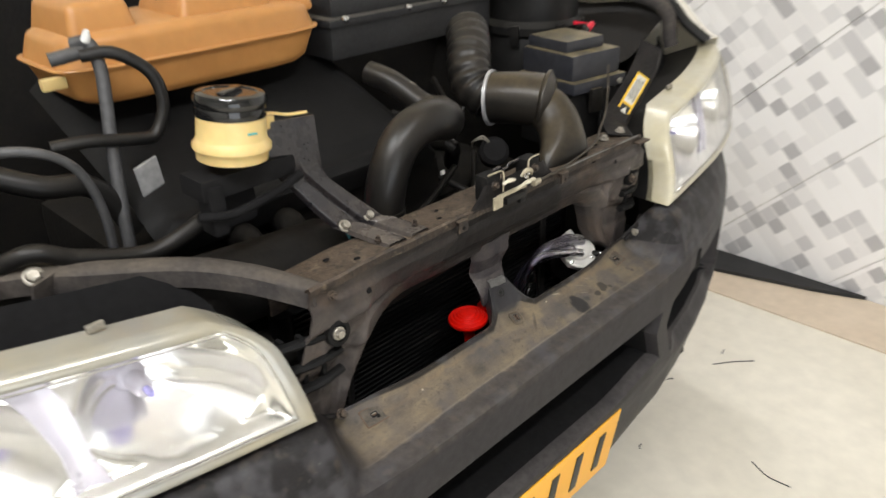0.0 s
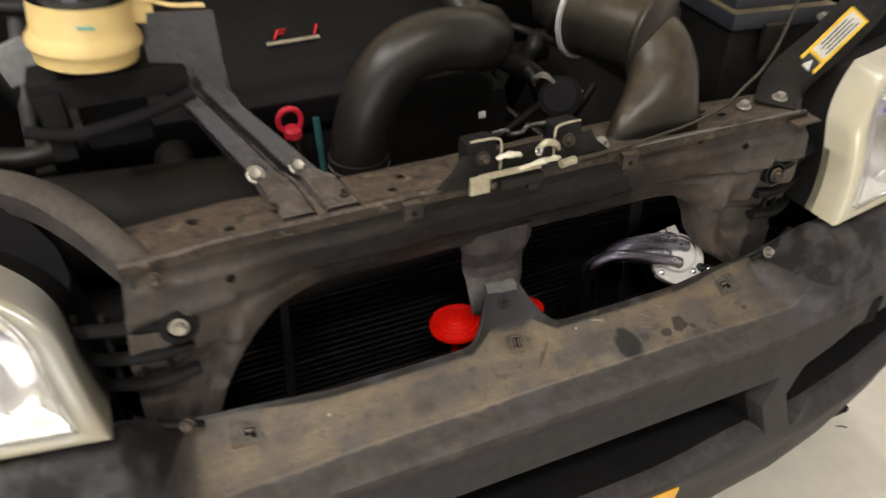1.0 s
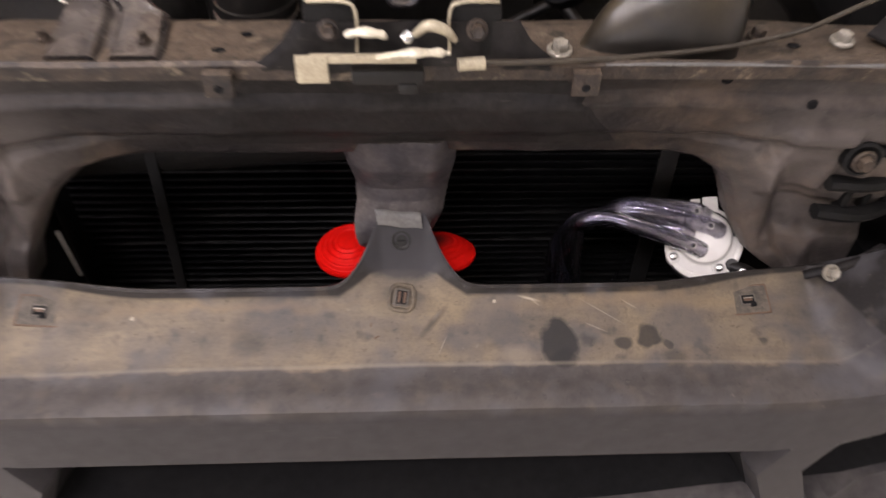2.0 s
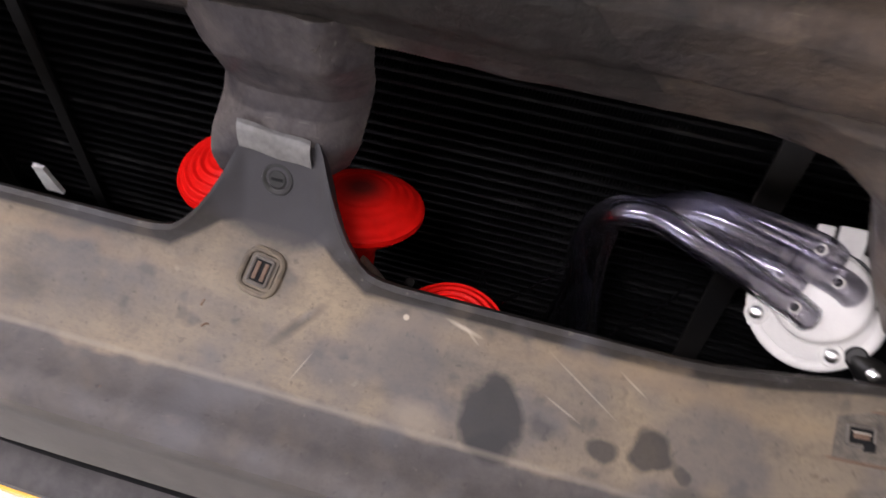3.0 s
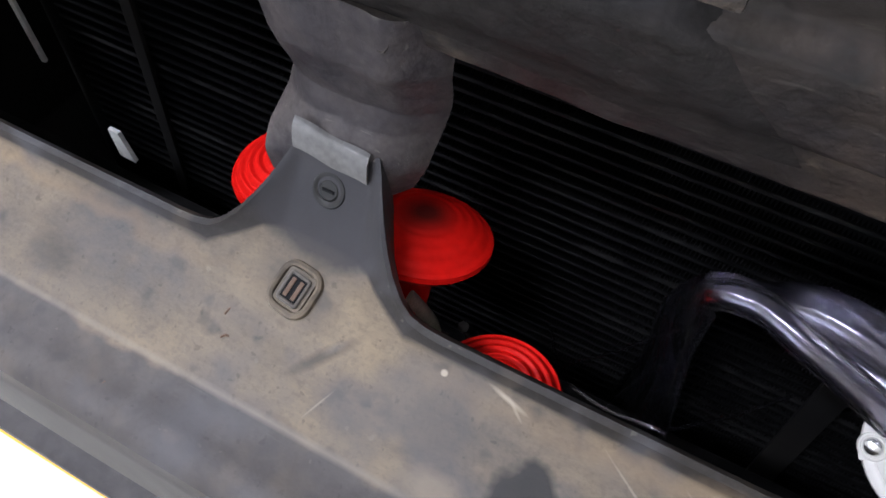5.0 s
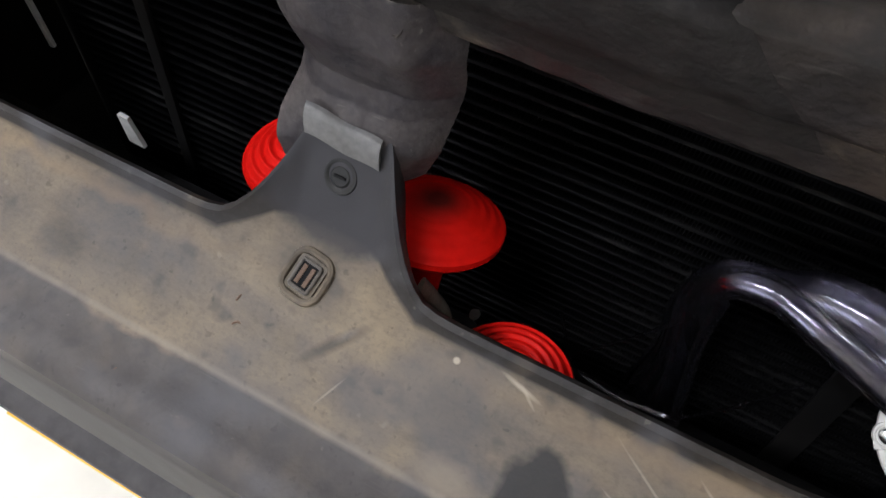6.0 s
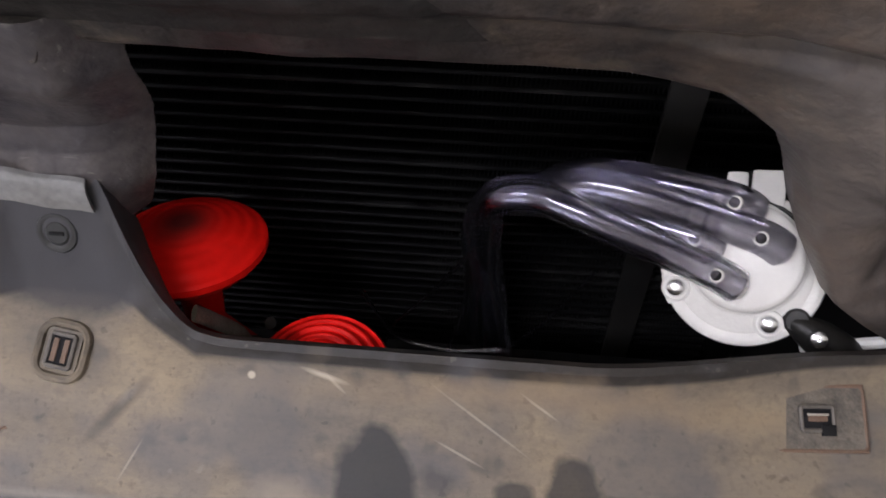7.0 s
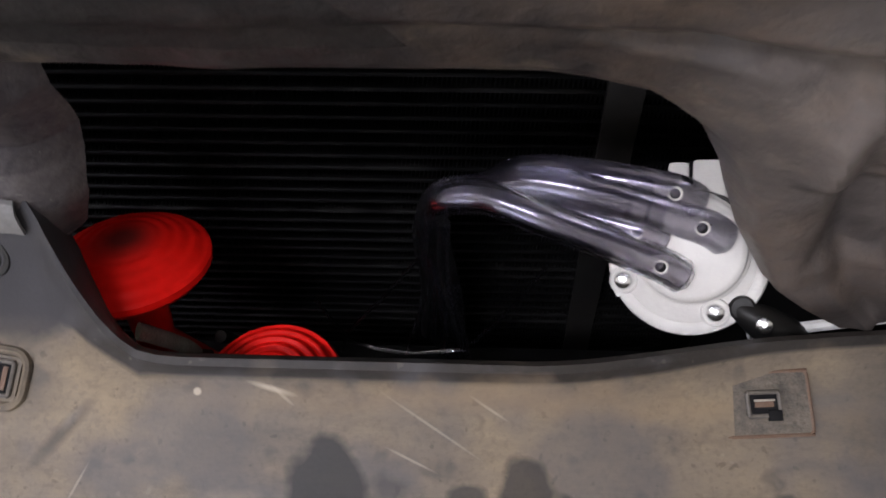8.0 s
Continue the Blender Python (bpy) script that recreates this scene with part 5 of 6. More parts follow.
def ear(a, b):
    """A screw boss on the flange's edge."""
    bm = lathe(bmesh.new(), [(0.0062, -0.012), (0.0062, -0.0004), (0.0056, 0.0012), (0.0047, 0.0014), (0.0044, 0.0008), (0, 0.0008)], axis(on_pump(a, b), PUMP_DIR), 28)
    ob = part("ear", bm, M["pump"], pump)
    screw = pan_screw(on_pump(a, b, 0.0008), PUMP_DIR, 0.0038, ob, label="bright cross-head screw")
    return ob


for a, b in ((-0.0268, -0.0145), (0.0105, -0.0262), (0.0285, 0.0075)):
    ear(a, b)
# step where the two halves of the flange meet
for turn in (208, 28):
    c = FL @ Matrix.Rotation(radians(turn), 4, "Z")
    part("clamp_step", box(bmesh.new(), (RP - 0.0035, 0, -0.0045), (0.0085, 0.0052, 0.0105), 0.0012, c), M["pump"], pump)
# pipe clip behind the cap
bm = box(bmesh.new(), (-0.0055, 0.0275, -0.0045), (0.0085, 0.016, 0.012), 0.0022, PMAT)
part("clip_block", bm, M["pump"], pump)
bm = box(bmesh.new(), (0.0065, 0.0285, -0.004), (0.013, 0.016, 0.012), 0.0022, PMAT)
part("clip_block", bm, M["pump"], pump)
part("clip_gap", box(bmesh.new(), (-0.0006, 0.028, -0.005), (0.0018, 0.016, 0.010), 0, PMAT), M["void"], pump)
# black mounting arm with its own screw
bm = sweep(bmesh.new(), [on_pump(0.0175, -0.0232, -0.004), on_pump(0.023, -0.0265, -0.0015), on_pump(0.030, -0.0305, -0.0045), on_pump(0.039, -0.036, -0.012), on_pump(0.048, -0.046, -0.034)], lambda u: 0.0052 + 0.0024 * smoothstep(0.15, 0.5, u), 16, 6)
arm = part("mounting_arm", bm, M["black_plastic"], pump, "black plastic mounting arm")
pan_screw(on_pump(0.0289, -0.0300, 0.0026), PUMP_DIR, 0.0036, arm)
part("hinge_lobe", lathe(bmesh.new(), [(0.0052, -0.012), (0.0052, 0.001), (0.0042, 0.0024), (0, 0.0026)], axis(on_pump(0.0208, -0.0238), PUMP_DIR), 24), M["black_plastic"], arm)
part("pale_foot", box(bmesh.new(), (0.0345, -0.0405, -0.014), (0.009, 0.004, 0.008), 0.0012, PMAT), M["pump"], arm)
# nozzles with their clear hoses, which lean together, cross a bend and drop into the dark
NOZ = [((0.0010, 0.0187), (-0.0078, 0.0227)), ((0.0120, 0.0045), (0.0030, 0.0093)), ((-0.0133, 0.0037), (-0.0220, 0.0073)), ((-0.0036, -0.0112), (-0.0124, -0.0065))]
BEND = Vector((0.1600, 0.0990, 0.6650))
for k, ((a, b), (c, d)) in enumerate(NOZ):
    p0, p1 = on_pump(a, b, 0.0060), on_pump(c, d, 0.0092)
    run = (p1 - p0).normalized()
    bm = lathe(bmesh.new(), [(0.0052, -0.002), (0.0050, 0.003), (0.0042, 0.004), (0.0040, 0.0085), (0.0034, 0.0092), (0, 0.0092)], axis(p0, run), 24)
    noz = part("nozzle", bm, M["pump"], pump)
    face = (PUMP_DIR - run * PUMP_DIR.dot(run)).normalized()
    eye_at = p1 + face * 0.0069
    part("port_rim", lathe(bmesh.new(), [(0.0030, -0.002), (0.0030, 0.0006), (0.0026, 0.0011), (0.0022, 0.0010), (0.0021, 0.0002)], axis(eye_at, PUMP_DIR), 24), M["pump"], noz)
    # black disc set in the rim, dark as a bore would look
    part("bore", lathe(bmesh.new(), [(0.0022, -0.001), (0.0022, 0.0004), (0, 0.0004)], axis(eye_at, PUMP_DIR), 20), M["void"], noz)
    top = BEND + Vector((0.03, 0.64, -0.77)) * (0.018, 0.004, 0.032, -0.010)[k] + Vector((0.0, 0.0, (0.0022, 0.002, -0.0005, -0.0022)[k]))
    rise = lerp(top, p1 + run * 0.010, 0.45) + Vector((0, 0, (0.011, 0.012, 0.006, 0.006)[k]))
    far = Vector(((0.148, 0.122, 0.612), (0.150, 0.110, 0.622), (0.146, 0.128, 0.600), (0.152, 0.108, 0.625))[k])
    end = Vector(((0.150, 0.120, 0.50), (0.160, 0.106, 0.50), (0.142, 0.124, 0.50), (0.156, 0.112, 0.50))[k])
    pts = [p0 - run * 0.004, p1 + run * 0.003, rise, top + Vector((0.014, -0.001, 0.0035)), top + Vector((-0.004, 0.003, -0.007)), far, lerp(far, end, 0.5) + Vector((0.004, 0, 0)), end]
    bm = bmesh.new()
    sweep(bm, pts, lambda u: 0.0074 * min(1.0, 0.6 + 16 * u), 28, 14, caps=False)
    bmesh.ops.solidify(bm, geom=bm.faces[:], thickness=0.0022)
    part("hose", bm, M["hose_clear"], pump, "clear vinyl hose", recalc=True)

thin = thing("thin_tube", (0.15, 0.085, 0.55), "thin clear tube sagging behind the bumper", "tube")
part("tube", sweep(bmesh.new(), [(0.158, 0.094, 0.652), (0.1575, 0.086, 0.627), (0.1635, 0.085, 0.58), (0.1695, 0.085, 0.535), (0.173, 0.087, 0.50)], 0.0030, 14, 8), M["hose_clear"], thin)
part("tube", sweep(bmesh.new(), [(0.150, 0.090, 0.605), (0.142, 0.088, 0.575), (0.136, 0.087, 0.548), (0.133, 0.088, 0.52)], 0.0010, 8, 8), M["hose_clear"], thin)
part("tube", sweep(bmesh.new(), [(0.150, 0.092, 0.635), (0.128, 0.088, 0.600), (0.106, 0.086, 0.566), (0.098, 0.087, 0.54)], 0.0010, 8, 8), M["hose_clear"], thin)
part("tube", sweep(bmesh.new(), [(0.092, 0.085, 0.60), (0.106, 0.085, 0.557), (0.132, 0.085, 0.543), (0.150, 0.085, 0.545), (0.166, 0.085, 0.55), (0.178, 0.085, 0.569), (0.190, 0.085, 0.593), (0.205, 0.086, 0.630)], 0.001, 8, 8), M["hose_clear"], thin)

M["socket_cable"] = mat("dusty_brown_cable_sheath", (0.03, 0.024, 0.017), 0.5, alt=(0.06, 0.046, 0.03), scale=60)

# ---- bonnet latch ----
latch = thing("bonnet_latch", (0, 0.02, 0.86), "bonnet latch with pale levers on a black backing plate", "latch")


def latch_plate(u, v):
    x = lerp(-1, 1, u)
    z = lerp(0.79, 0.898, v)
    half = table([(0.79, 0.155), (0.866, 0.096), (0.885, 0.074), (0.898, 0.066)], z)
    y = panel_y(x * half, min(z, 0.866)) - 0.0014 + 0.002 * smoothstep(0.9, 1.0, abs(x))
    return Vector((0.006 + x * half, y, z))


part("backing_plate", sheet(bmesh.new(), latch_plate, 60, 24, 0.0008), M["latch_black"], latch, recalc=False)
for x, name in ((-0.040, "l"), (0.047, "r")):
    bm = box(bmesh.new(), (x, 0.030, 0.889), (0.03, 0.022, 0.038), 0.006)
    block = part("latch_block", bm, M["cover"], latch)
    hex_bolt((x, 0.0185, 0.893), (0, -1, 0.25), 0.0065, block, material=M["slam"])
    s = -1 if name == "l" else 1
    bm = sweep(bmesh.new(), [(x - s * 0.016, 0.016, 0.880), (x - s * 0.0165, 0.016, 0.905), (x - s * 0.010, 0.017, 0.911), (x + s * 0.012, 0.02, 0.910)], 0.0016, 6, 5, squash=0.7)
    part("bright_edge", bm, M["latch"], block, "bright worn steel edge")
bm = sweep(bmesh.new(), [(-0.024, 0.036, 0.905), (-0.008, 0.037, 0.905), (-0.003, 0.037, 0.900), (0.009, 0.037, 0.900), (0.014, 0.037, 0.905), (0.032, 0.036, 0.905)], 0.0022, 8, 3)
part("striker_edge", bm, M["bracket"], latch)
# L-shaped pull lever and the two greased levers
bm = box(bmesh.new(), (-0.020, 0.004, 0.8825), (0.062, 0.003, 0.0055), 0.001)
box(bm, (-0.050, 0.003, 0.876), (0.019, 0.003, 0.018), 0.0014)
part("pull_lever", bm, M["latch"], latch, "flat pale steel pull lever")
bm = sweep(bmesh.new(), [(-0.030, 0.012, 0.893), (-0.022, 0.010, 0.896), (-0.011, 0.010, 0.895), (-0.006, 0.012, 0.892)], lambda u: 0.0020 + 0.0018 * math.sin(math.pi * u) + 0.0006 * math.sin(u * 17), 12, 6, squash=0.7)
part("lever", bm, M["latch_white"], latch, "cream greased lever")
bm = sweep(bmesh.new(), [(-0.012, 0.002, 0.884), (0.005, 0.0, 0.888), (0.022, 0.001, 0.888), (0.03, 0.004, 0.886)], lambda u: 0.0018 + 0.0017 * math.sin(math.pi * u) + 0.0006 * math.sin(u * 19), 12, 6, squash=0.7)
part("lever", bm, M["latch_white"], latch, "cream greased lever")
bm = sweep(bmesh.new(), [(0.010, 0.012, 0.893), (0.018, 0.010, 0.900), (0.028, 0.010, 0.897), (0.034, 0.013, 0.889)], lambda u: 0.002 + 0.0015 * math.sin(math.pi * u), 12, 5)
part("lever", bm, M["latch"], latch)
hex_bolt((0.006, 0.002, 0.897), (0, -0.7, 0.7), 0.0035, latch, "pivot_pin", M["chrome_screw"])
bm = box(bmesh.new(), (-0.006, 0.010, 0.868), (0.044, 0.010, 0.010), 0.003)
box(bm, (0.006, 0.008, 0.861), (0.012, 0.008, 0.008), 0.003)
part("lower_catch", bm, M["black_plastic"], latch)
# release cable from the latch to the wing
bm = sweep(bmesh.new(), [(0.04, 0.012, 0.8745), (0.09, 0.016, 0.873), (0.15, 0.0245, 0.8715), (0.21, 0.036, 0.8715), (0.26, 0.052, 0.873), (0.30, 0.072, 0.877), (0.345, 0.092, 0.887), (0.39, 0.118, 0.908), (0.44, 0.152, 0.945)], 0.0019, 10, 8)
cable = part("release_cable", bm, M["socket_cable"], latch, "thin black bonnet release cable")
bm = sweep(bmesh.new(), [(0.036, 0.010, 0.8745), (0.052, 0.012, 0.8745)], 0.0042, 10, 3)
part("ferrule", bm, M["latch"], cable)

# ---- engine ----
engine = thing("engine", (-0.12, 0.4, 0.3), "dark grimy engine under a grained black plastic cover", "engine")


def cover_point(u, v):
    x = lerp(-0.40, 0.09, u)
    if v < 0.16:
        k = v / 0.16
        y, z = lerp(0.268, 0.256, k), lerp(0.832, 0.868, k)
    elif v < 0.24:
        k = (v - 0.16) / 0.08
        y, z = lerp(0.256, 0.268, k), lerp(0.868, 0.879, k)
    else:
        k = (v - 0.24) / 0.76
        y, z = lerp(0.268, 0.60, k), 0.879 + 0.19 * k * 0.34 / 0.34 * (0.72)
    e = min(u, 1 - u)
    z -= 0.02 * smoothstep(0.05, 0.0, e)
    z -= 0.005 * smoothstep(0.32, 0.29, v) * smoothstep(0.24, 0.27, v)
    return Vector((x, y, z))


cover = part("engine_cover", sheet(bmesh.new(), cover_point, 40, 60, 0.004), M["cover"], engine, recalc=False)


def letter(text, at, size, m, name, parent, material):
    c = bpy.data.curves.new(name, "FONT")
    c.body, c.size, c.extrude, c.align_x, c.shear = text, size, 0.0006, "CENTER", 0.35
    ob = bpy.data.objects.new(name, c)
    me = bpy.data.meshes.new_from_object(ob)
    bpy.data.objects.remove(ob)
    bpy.data.curves.remove(c)
    me.transform(m)
    me.materials.append(material)
    ob = new(name, me)
    ob.parent = parent
    ob.matrix_parent_inverse = parent.matrix_world.inverted()
    return ob


SLOPE = math.degrees(math.atan2(0.1368, 0.332))
for text, x in (("F", -0.147), ("I", -0.104)):
    letter(text, None, 0.021, pose(x, 0.336, 0.9112, SLOPE, 0, 2) @ Matrix.Diagonal((1.5, 1, 1, 1)), "letter", cover, M["red_print"])
part("name_strip", box(bmesh.new(), (0, 0, 0), (0.062, 0.004, 0.001), 0, pose(-0.130, 0.331, 0.9088, SLOPE, 0, 2)), M["latch"], cover)
part("block", box(bmesh.new(), (-0.15, 0.45, 0.62), (0.56, 0.34, 0.42), 0.03), M["engine"], engine)
# front manifold drum and its pipes
bm = sweep(bmesh.new(), [(-0.56, 0.235, 0.80), (-0.46, 0.215, 0.80), (-0.33, 0.205, 0.795), (-0.22, 0.20, 0.79), (-0.175, 0.215, 0.785)], lambda u: 0.052 * (1 - 0.5 * max(0, u - 0.85) / 0.15), 24, 8)
part("intake_pipe", bm, M["engine"], engine)
bm = sweep(bmesh.new(), [(-0.5, 0.2, 0.71), (-0.35, 0.17, 0.70), (-0.2, 0.165, 0.71), (0.05, 0.17, 0.72), (0.3, 0.19, 0.70)], 0.032, 16, 6)
part("lower_pipe", bm, M["engine"], engine)
for x in (-0.30, -0.23):
    bm = sweep(bmesh.new(), [(x, 0.20, 0.80), (x + 0.01, 0.24, 0.83), (x + 0.02, 0.28, 0.82)], 0.02, 12, 6)
    part("runner", bm, M["engine"], engine)
dip = part("dipstick", sweep(bmesh.new(), [(-0.155, 0.205, 0.72), (-0.16, 0.222, 0.82), (-0.164, 0.228, 0.848)], 0.005, 10, 5), M["rubber"], engine)
bm = bmesh.new()
ringp = [Vector((-0.166 + 0.0125 * math.cos(a * math.pi / 8), 0.226, 0.862 + 0.013 * math.sin(a * math.pi / 8))) for a in range(17)]
sweep(bm, ringp, 0.0032, 8, 2, caps=False)
lathe(bm, [(0, 0), (0.010, 0), (0.010, 0.008), (0.006, 0.011), (0, 0.011)], axis((-0.164, 0.228, 0.843), (0, -0.1, 1)), 16)
part("dipstick_handle", bm, M["red_dip"], dip, "pink-red plastic pull ring")
bm = sweep(bmesh.new(), [(-0.135, 0.215, 0.72), (-0.138, 0.225, 0.86)], 0.004, 8, 3)
part("blue_wire", bm, mat("dark_teal_wire", (0.02, 0.09, 0.10), 0.4), engine)
# white piece added for a bright spot of floor behind the engine
part("white_mark", box(bmesh.new(), (0.048, 0.2, 0.839), (0.008, 0.003, 0.007), 0.0005), M["white_flat"], engine, "small white piece standing in for bright floor seen through a gap")
# wiring loom and hoses that fill the dark middle of the bay
random.seed(4)
for k in range(9):
    x, y, z = random.uniform(0.0, 0.34), random.uniform(0.22, 0.5), random.uniform(0.66, 0.86)
    pts = [(x + random.uniform(-0.12, 0.12), y + random.uniform(-0.08, 0.08), z + random.uniform(-0.06, 0.08)) for _ in range(4)]
    pts.sort()
    part("loom", sweep(bmesh.new(), pts, random.choice((0.006, 0.009, 0.014)), 10, 6), M["rubber"], engine)
part("gearbox", box(bmesh.new(), (0.26, 0.5, 0.55), (0.34, 0.36, 0.36), 0.05), M["engine"], engine)

# ---- turbo hose ----
hose = thing("intake_hose", (-0.11, 0.165, 0.79), "fat black rubber intake hose bent in an arch", "hose")
HP = [(-0.111, 0.168, 0.74), (-0.111, 0.166, 0.80), (-0.110, 0.165, 0.845), (-0.100, 0.165, 0.885), (-0.082, 0.165, 0.918), (-0.055, 0.165, 0.940), (-0.018, 0.166, 0.947), (0.018, 0.172, 0.940), (0.043, 0.19, 0.930), (0.052, 0.218, 0.932), (0.043, 0.25, 0.950), (0.028, 0.29, 0.975), (0.018, 0.33, 0.985)]
part("rubber_bend", sweep(bmesh.new(), HP, lambda u: 0.0295 + 0.002 * smoothstep(0.4, 0.55, u) - 0.013 * smoothstep(0.74, 0.82, u), 28, 9), M["hose_dusty"], hose)
part("lower_pipe", sweep(bmesh.new(), [(-0.111, 0.17, 0.70), (-0.111, 0.168, 0.78), (-0.111, 0.167, 0.822)], 0.0315, 28, 4), M["rubber"], hose)
for z, r, mt in ((0.826, 0.0325, M["bracket"]), (0.837, 0.0318, M["rubber"])):
    bm = lathe(bmesh.new(), [(0.029, -0.004), (r, -0.0035), (r, 0.0035), (0.029, 0.004)], axis((-0.1108, 0.1658, z), (0.0, -0.03, 1)), 36)
    part("clamp", bm, mt, hose)
bm = sweep(bmesh.new(), [(0.03, 0.265, 0.975), (0.045, 0.258, 0.972), (0.055, 0.262, 0.960), (0.056, 0.27, 0.948)], 0.004, 10, 6)
part("clamp_band", bm, M["zinc"], hose)

# ---- air filter snorkel ----
snorkel = thing("air_snorkel", (0.185, 0.09, 0.862), "dusty black plastic air snorkel with a flared mouth on the crossmember", "air duct")


def snork(u, v):
    """A round collar turning down into a flat flared mouth."""
    path = [(0.205, 0.132, 0.934), (0.205, 0.114, 0.926), (0.202, 0.090, 0.907), (0.187, 0.067, 0.884), (0.178, 0.058, 0.866), (0.175, 0.056, 0.848)]
    q = smooth_path(path, 8)
    s = u * (len(q) - 1)
    i = min(int(s), len(q) - 2)
    p = lerp(q[i], q[i + 1], s - i)
    t = (q[min(i + 2, len(q) - 1)] - q[max(i - 1, 0)]).normalized()
    side = Vector((0.93, -0.36, 0)).lerp(Vector((1, -0.05, 0)), u)
    side = (side - t * side.dot(t)).normalized()
    up = side.cross(t).normalized()
    a = table([(0, 0.034), (0.25, 0.0375), (0.5, 0.0375), (0.75, 0.046), (1, 0.059)], u)
    b = table([(0, 0.030), (0.25, 0.033), (0.5, 0.030), (0.75, 0.022), (1, 0.016)], u)
    ang = 2 * math.pi * v
    c, sn = math.cos(ang), math.sin(ang)
    e = lerp(1.0, 0.72, smoothstep(0.5, 1, u))
    return p + side * (a * math.copysign(abs(c) ** e, c)) + up * (b * math.copysign(abs(sn) ** e, sn))


bm = sheet(bmesh.new(), snork, 44, 48)
bmesh.ops.remove_doubles(bm, verts=bm.verts, dist=1e-5)
duct = part("duct", bm, M["snorkel"], snorkel)
bm = sweep(bmesh.new(), [(0.170, 0.203, 0.934), (0.184, 0.168, 0.937), (0.200, 0.134, 0.937), (0.214, 0.106, 0.934)], lambda u: table([(0, 0.0415), (0.76, 0.043), (0.78, 0.0435), (0.80, 0.0490), (0.845, 0.0500), (0.865, 0.0465), (0.89, 0.0425), (0.95, 0.036), (1.0, 0.018)], u), 44, 20)
part("drum", bm, M["snorkel"], snorkel)
t0 = (Vector((0.184, 0.168, 0.936)) - Vector((0.170, 0.203, 0.934))).normalized()
part("collar", lathe(bmesh.new(), [(0.042, -0.003), (0.0455, -0.0025), (0.0455, 0.0025), (0.042, 0.003)], axis((0.1705, 0.2025, 0.934), t0), 44), M["sticker"], snorkel, "pale grey collar ring")
bm = bmesh.new()
cp = smooth_path([(0.169, 0.206, 0.934), (0.160, 0.228, 0.948), (0.170, 0.252, 0.975), (0.200, 0.278, 1.0), (0.235, 0.315, 1.02)], 12)
sweep(bm, cp, lambda u: 0.036 + 0.0016 * math.sin(u * 60), 28, 2)
part("corrugated_hose", bm, M["hose_dusty"], snorkel)
for k in range(2):
    bm = sweep(bmesh.new(), [(0.108, 0.19, 0.868 + 0.006 * k), (0.10, 0.18, 0.882), (0.106, 0.165, 0.888 + 0.004 * k), (0.125, 0.16, 0.874), (0.15, 0.155, 0.868)], 0.0016, 6, 6)
    part("spring_clip", bm, M["zinc"], snorkel, "thin bright wire clip")
bm = lathe(bmesh.new(), [(0, 0), (0.022, 0), (0.024, 0.004), (0.024, 0.02), (0.018, 0.026), (0, 0.026)], axis((0.13, 0.165, 0.855), (-0.5, -0.6, 0.6)), 30)
part("sensor", bm, M["void"], snorkel)

M["fuse_lid"] = mat("dusty_blue_grey_box_plastic", (0.024, 0.025, 0.031), 0.45, alt=(0.034, 0.034, 0.037), scale=8, dust=(0.24, 0.19, 0.09), dust_amount=0.7, dust_scale=25, bump=0.06)

# ---- fuse box by the right wing ----
fuse = thing("fuse_box", (0.40, 0.24, 0.8), "grey-black plastic fuse box with a stepped lid", "fuse box")
FM = pose(0.405, 0.195, -0.012, 0, 0, -8)
part("case", box(bmesh.new(), (0.036, 0.05, 0.85), (0.128, 0.13, 0.11), 0.006, FM), M["black_plastic"], fuse)
part("flange", box(bmesh.new(), (0.036, 0.045, 0.921), (0.144, 0.145, 0.022), 0.005, FM), M["fuse_lid"], fuse)
part("lid", box(bmesh.new(), (0.036, 0.05, 0.955), (0.13, 0.13, 0.048), 0.008, FM), M["fuse_lid"], fuse)
part("lid_top", box(bmesh.new(), (0.03, 0.06, 0.989), (0.10, 0.10, 0.022), 0.006, FM), M["fuse_lid"], fuse)
part("lock_tab", box(bmesh.new(), (0.02, -0.032, 0.895), (0.03, 0.008, 0.045), 0.003, FM), M["snorkel"], fuse)
hex_bolt(FM @ Vector((0.085, -0.03, 0.918)), (0, -0.6, 0.8), 0.006, fuse)
for k, mt in enumerate((M["rubber"], M["rubber"], M["red_dip"])):
    bm = sweep(bmesh.new(), [(0.47 + 0.02 * k, 0.28, 0.93), (0.49 + 0.015 * k, 0.25, 0.97 + 0.01 * k), (0.53 + 0.01 * k, 0.27, 0.985), (0.57, 0.33, 0.96 + 0.01 * k)], 0.006, 8, 6)
    part("cable", bm, mt, fuse)
air_can = thing("air_filter_housing", (0.555, 0.42, 0.78), "round black air filter housing", "air filter")
AC = Matrix.Translation((0.555, 0.42, -0.02)) @ Matrix.Diagonal((1.25, 1.25, 1, 1))
part("can", lathe(bmesh.new(), [(0, 0.80), (0.075, 0.80), (0.08, 0.82), (0.08, 0.98), (0.078, 0.984), (0, 0.984)], AC, 40), M["black_plastic"], air_can)
part("lid", lathe(bmesh.new(), [(0, 0.985), (0.086, 0.985), (0.086, 1.0), (0.078, 1.012), (0.078, 1.07), (0.06, 1.08), (0, 1.08)], AC, 40), M["black_plastic"], air_can)
for k in range(3):
    part("clip", box(bmesh.new(), (0.0865, 0, 0.985), (0.004, 0.014, 0.04), 0.001, AC @ pose(0, 0, 0, 0, 0, 200 + 50 * k)), M["rubber"], air_can)

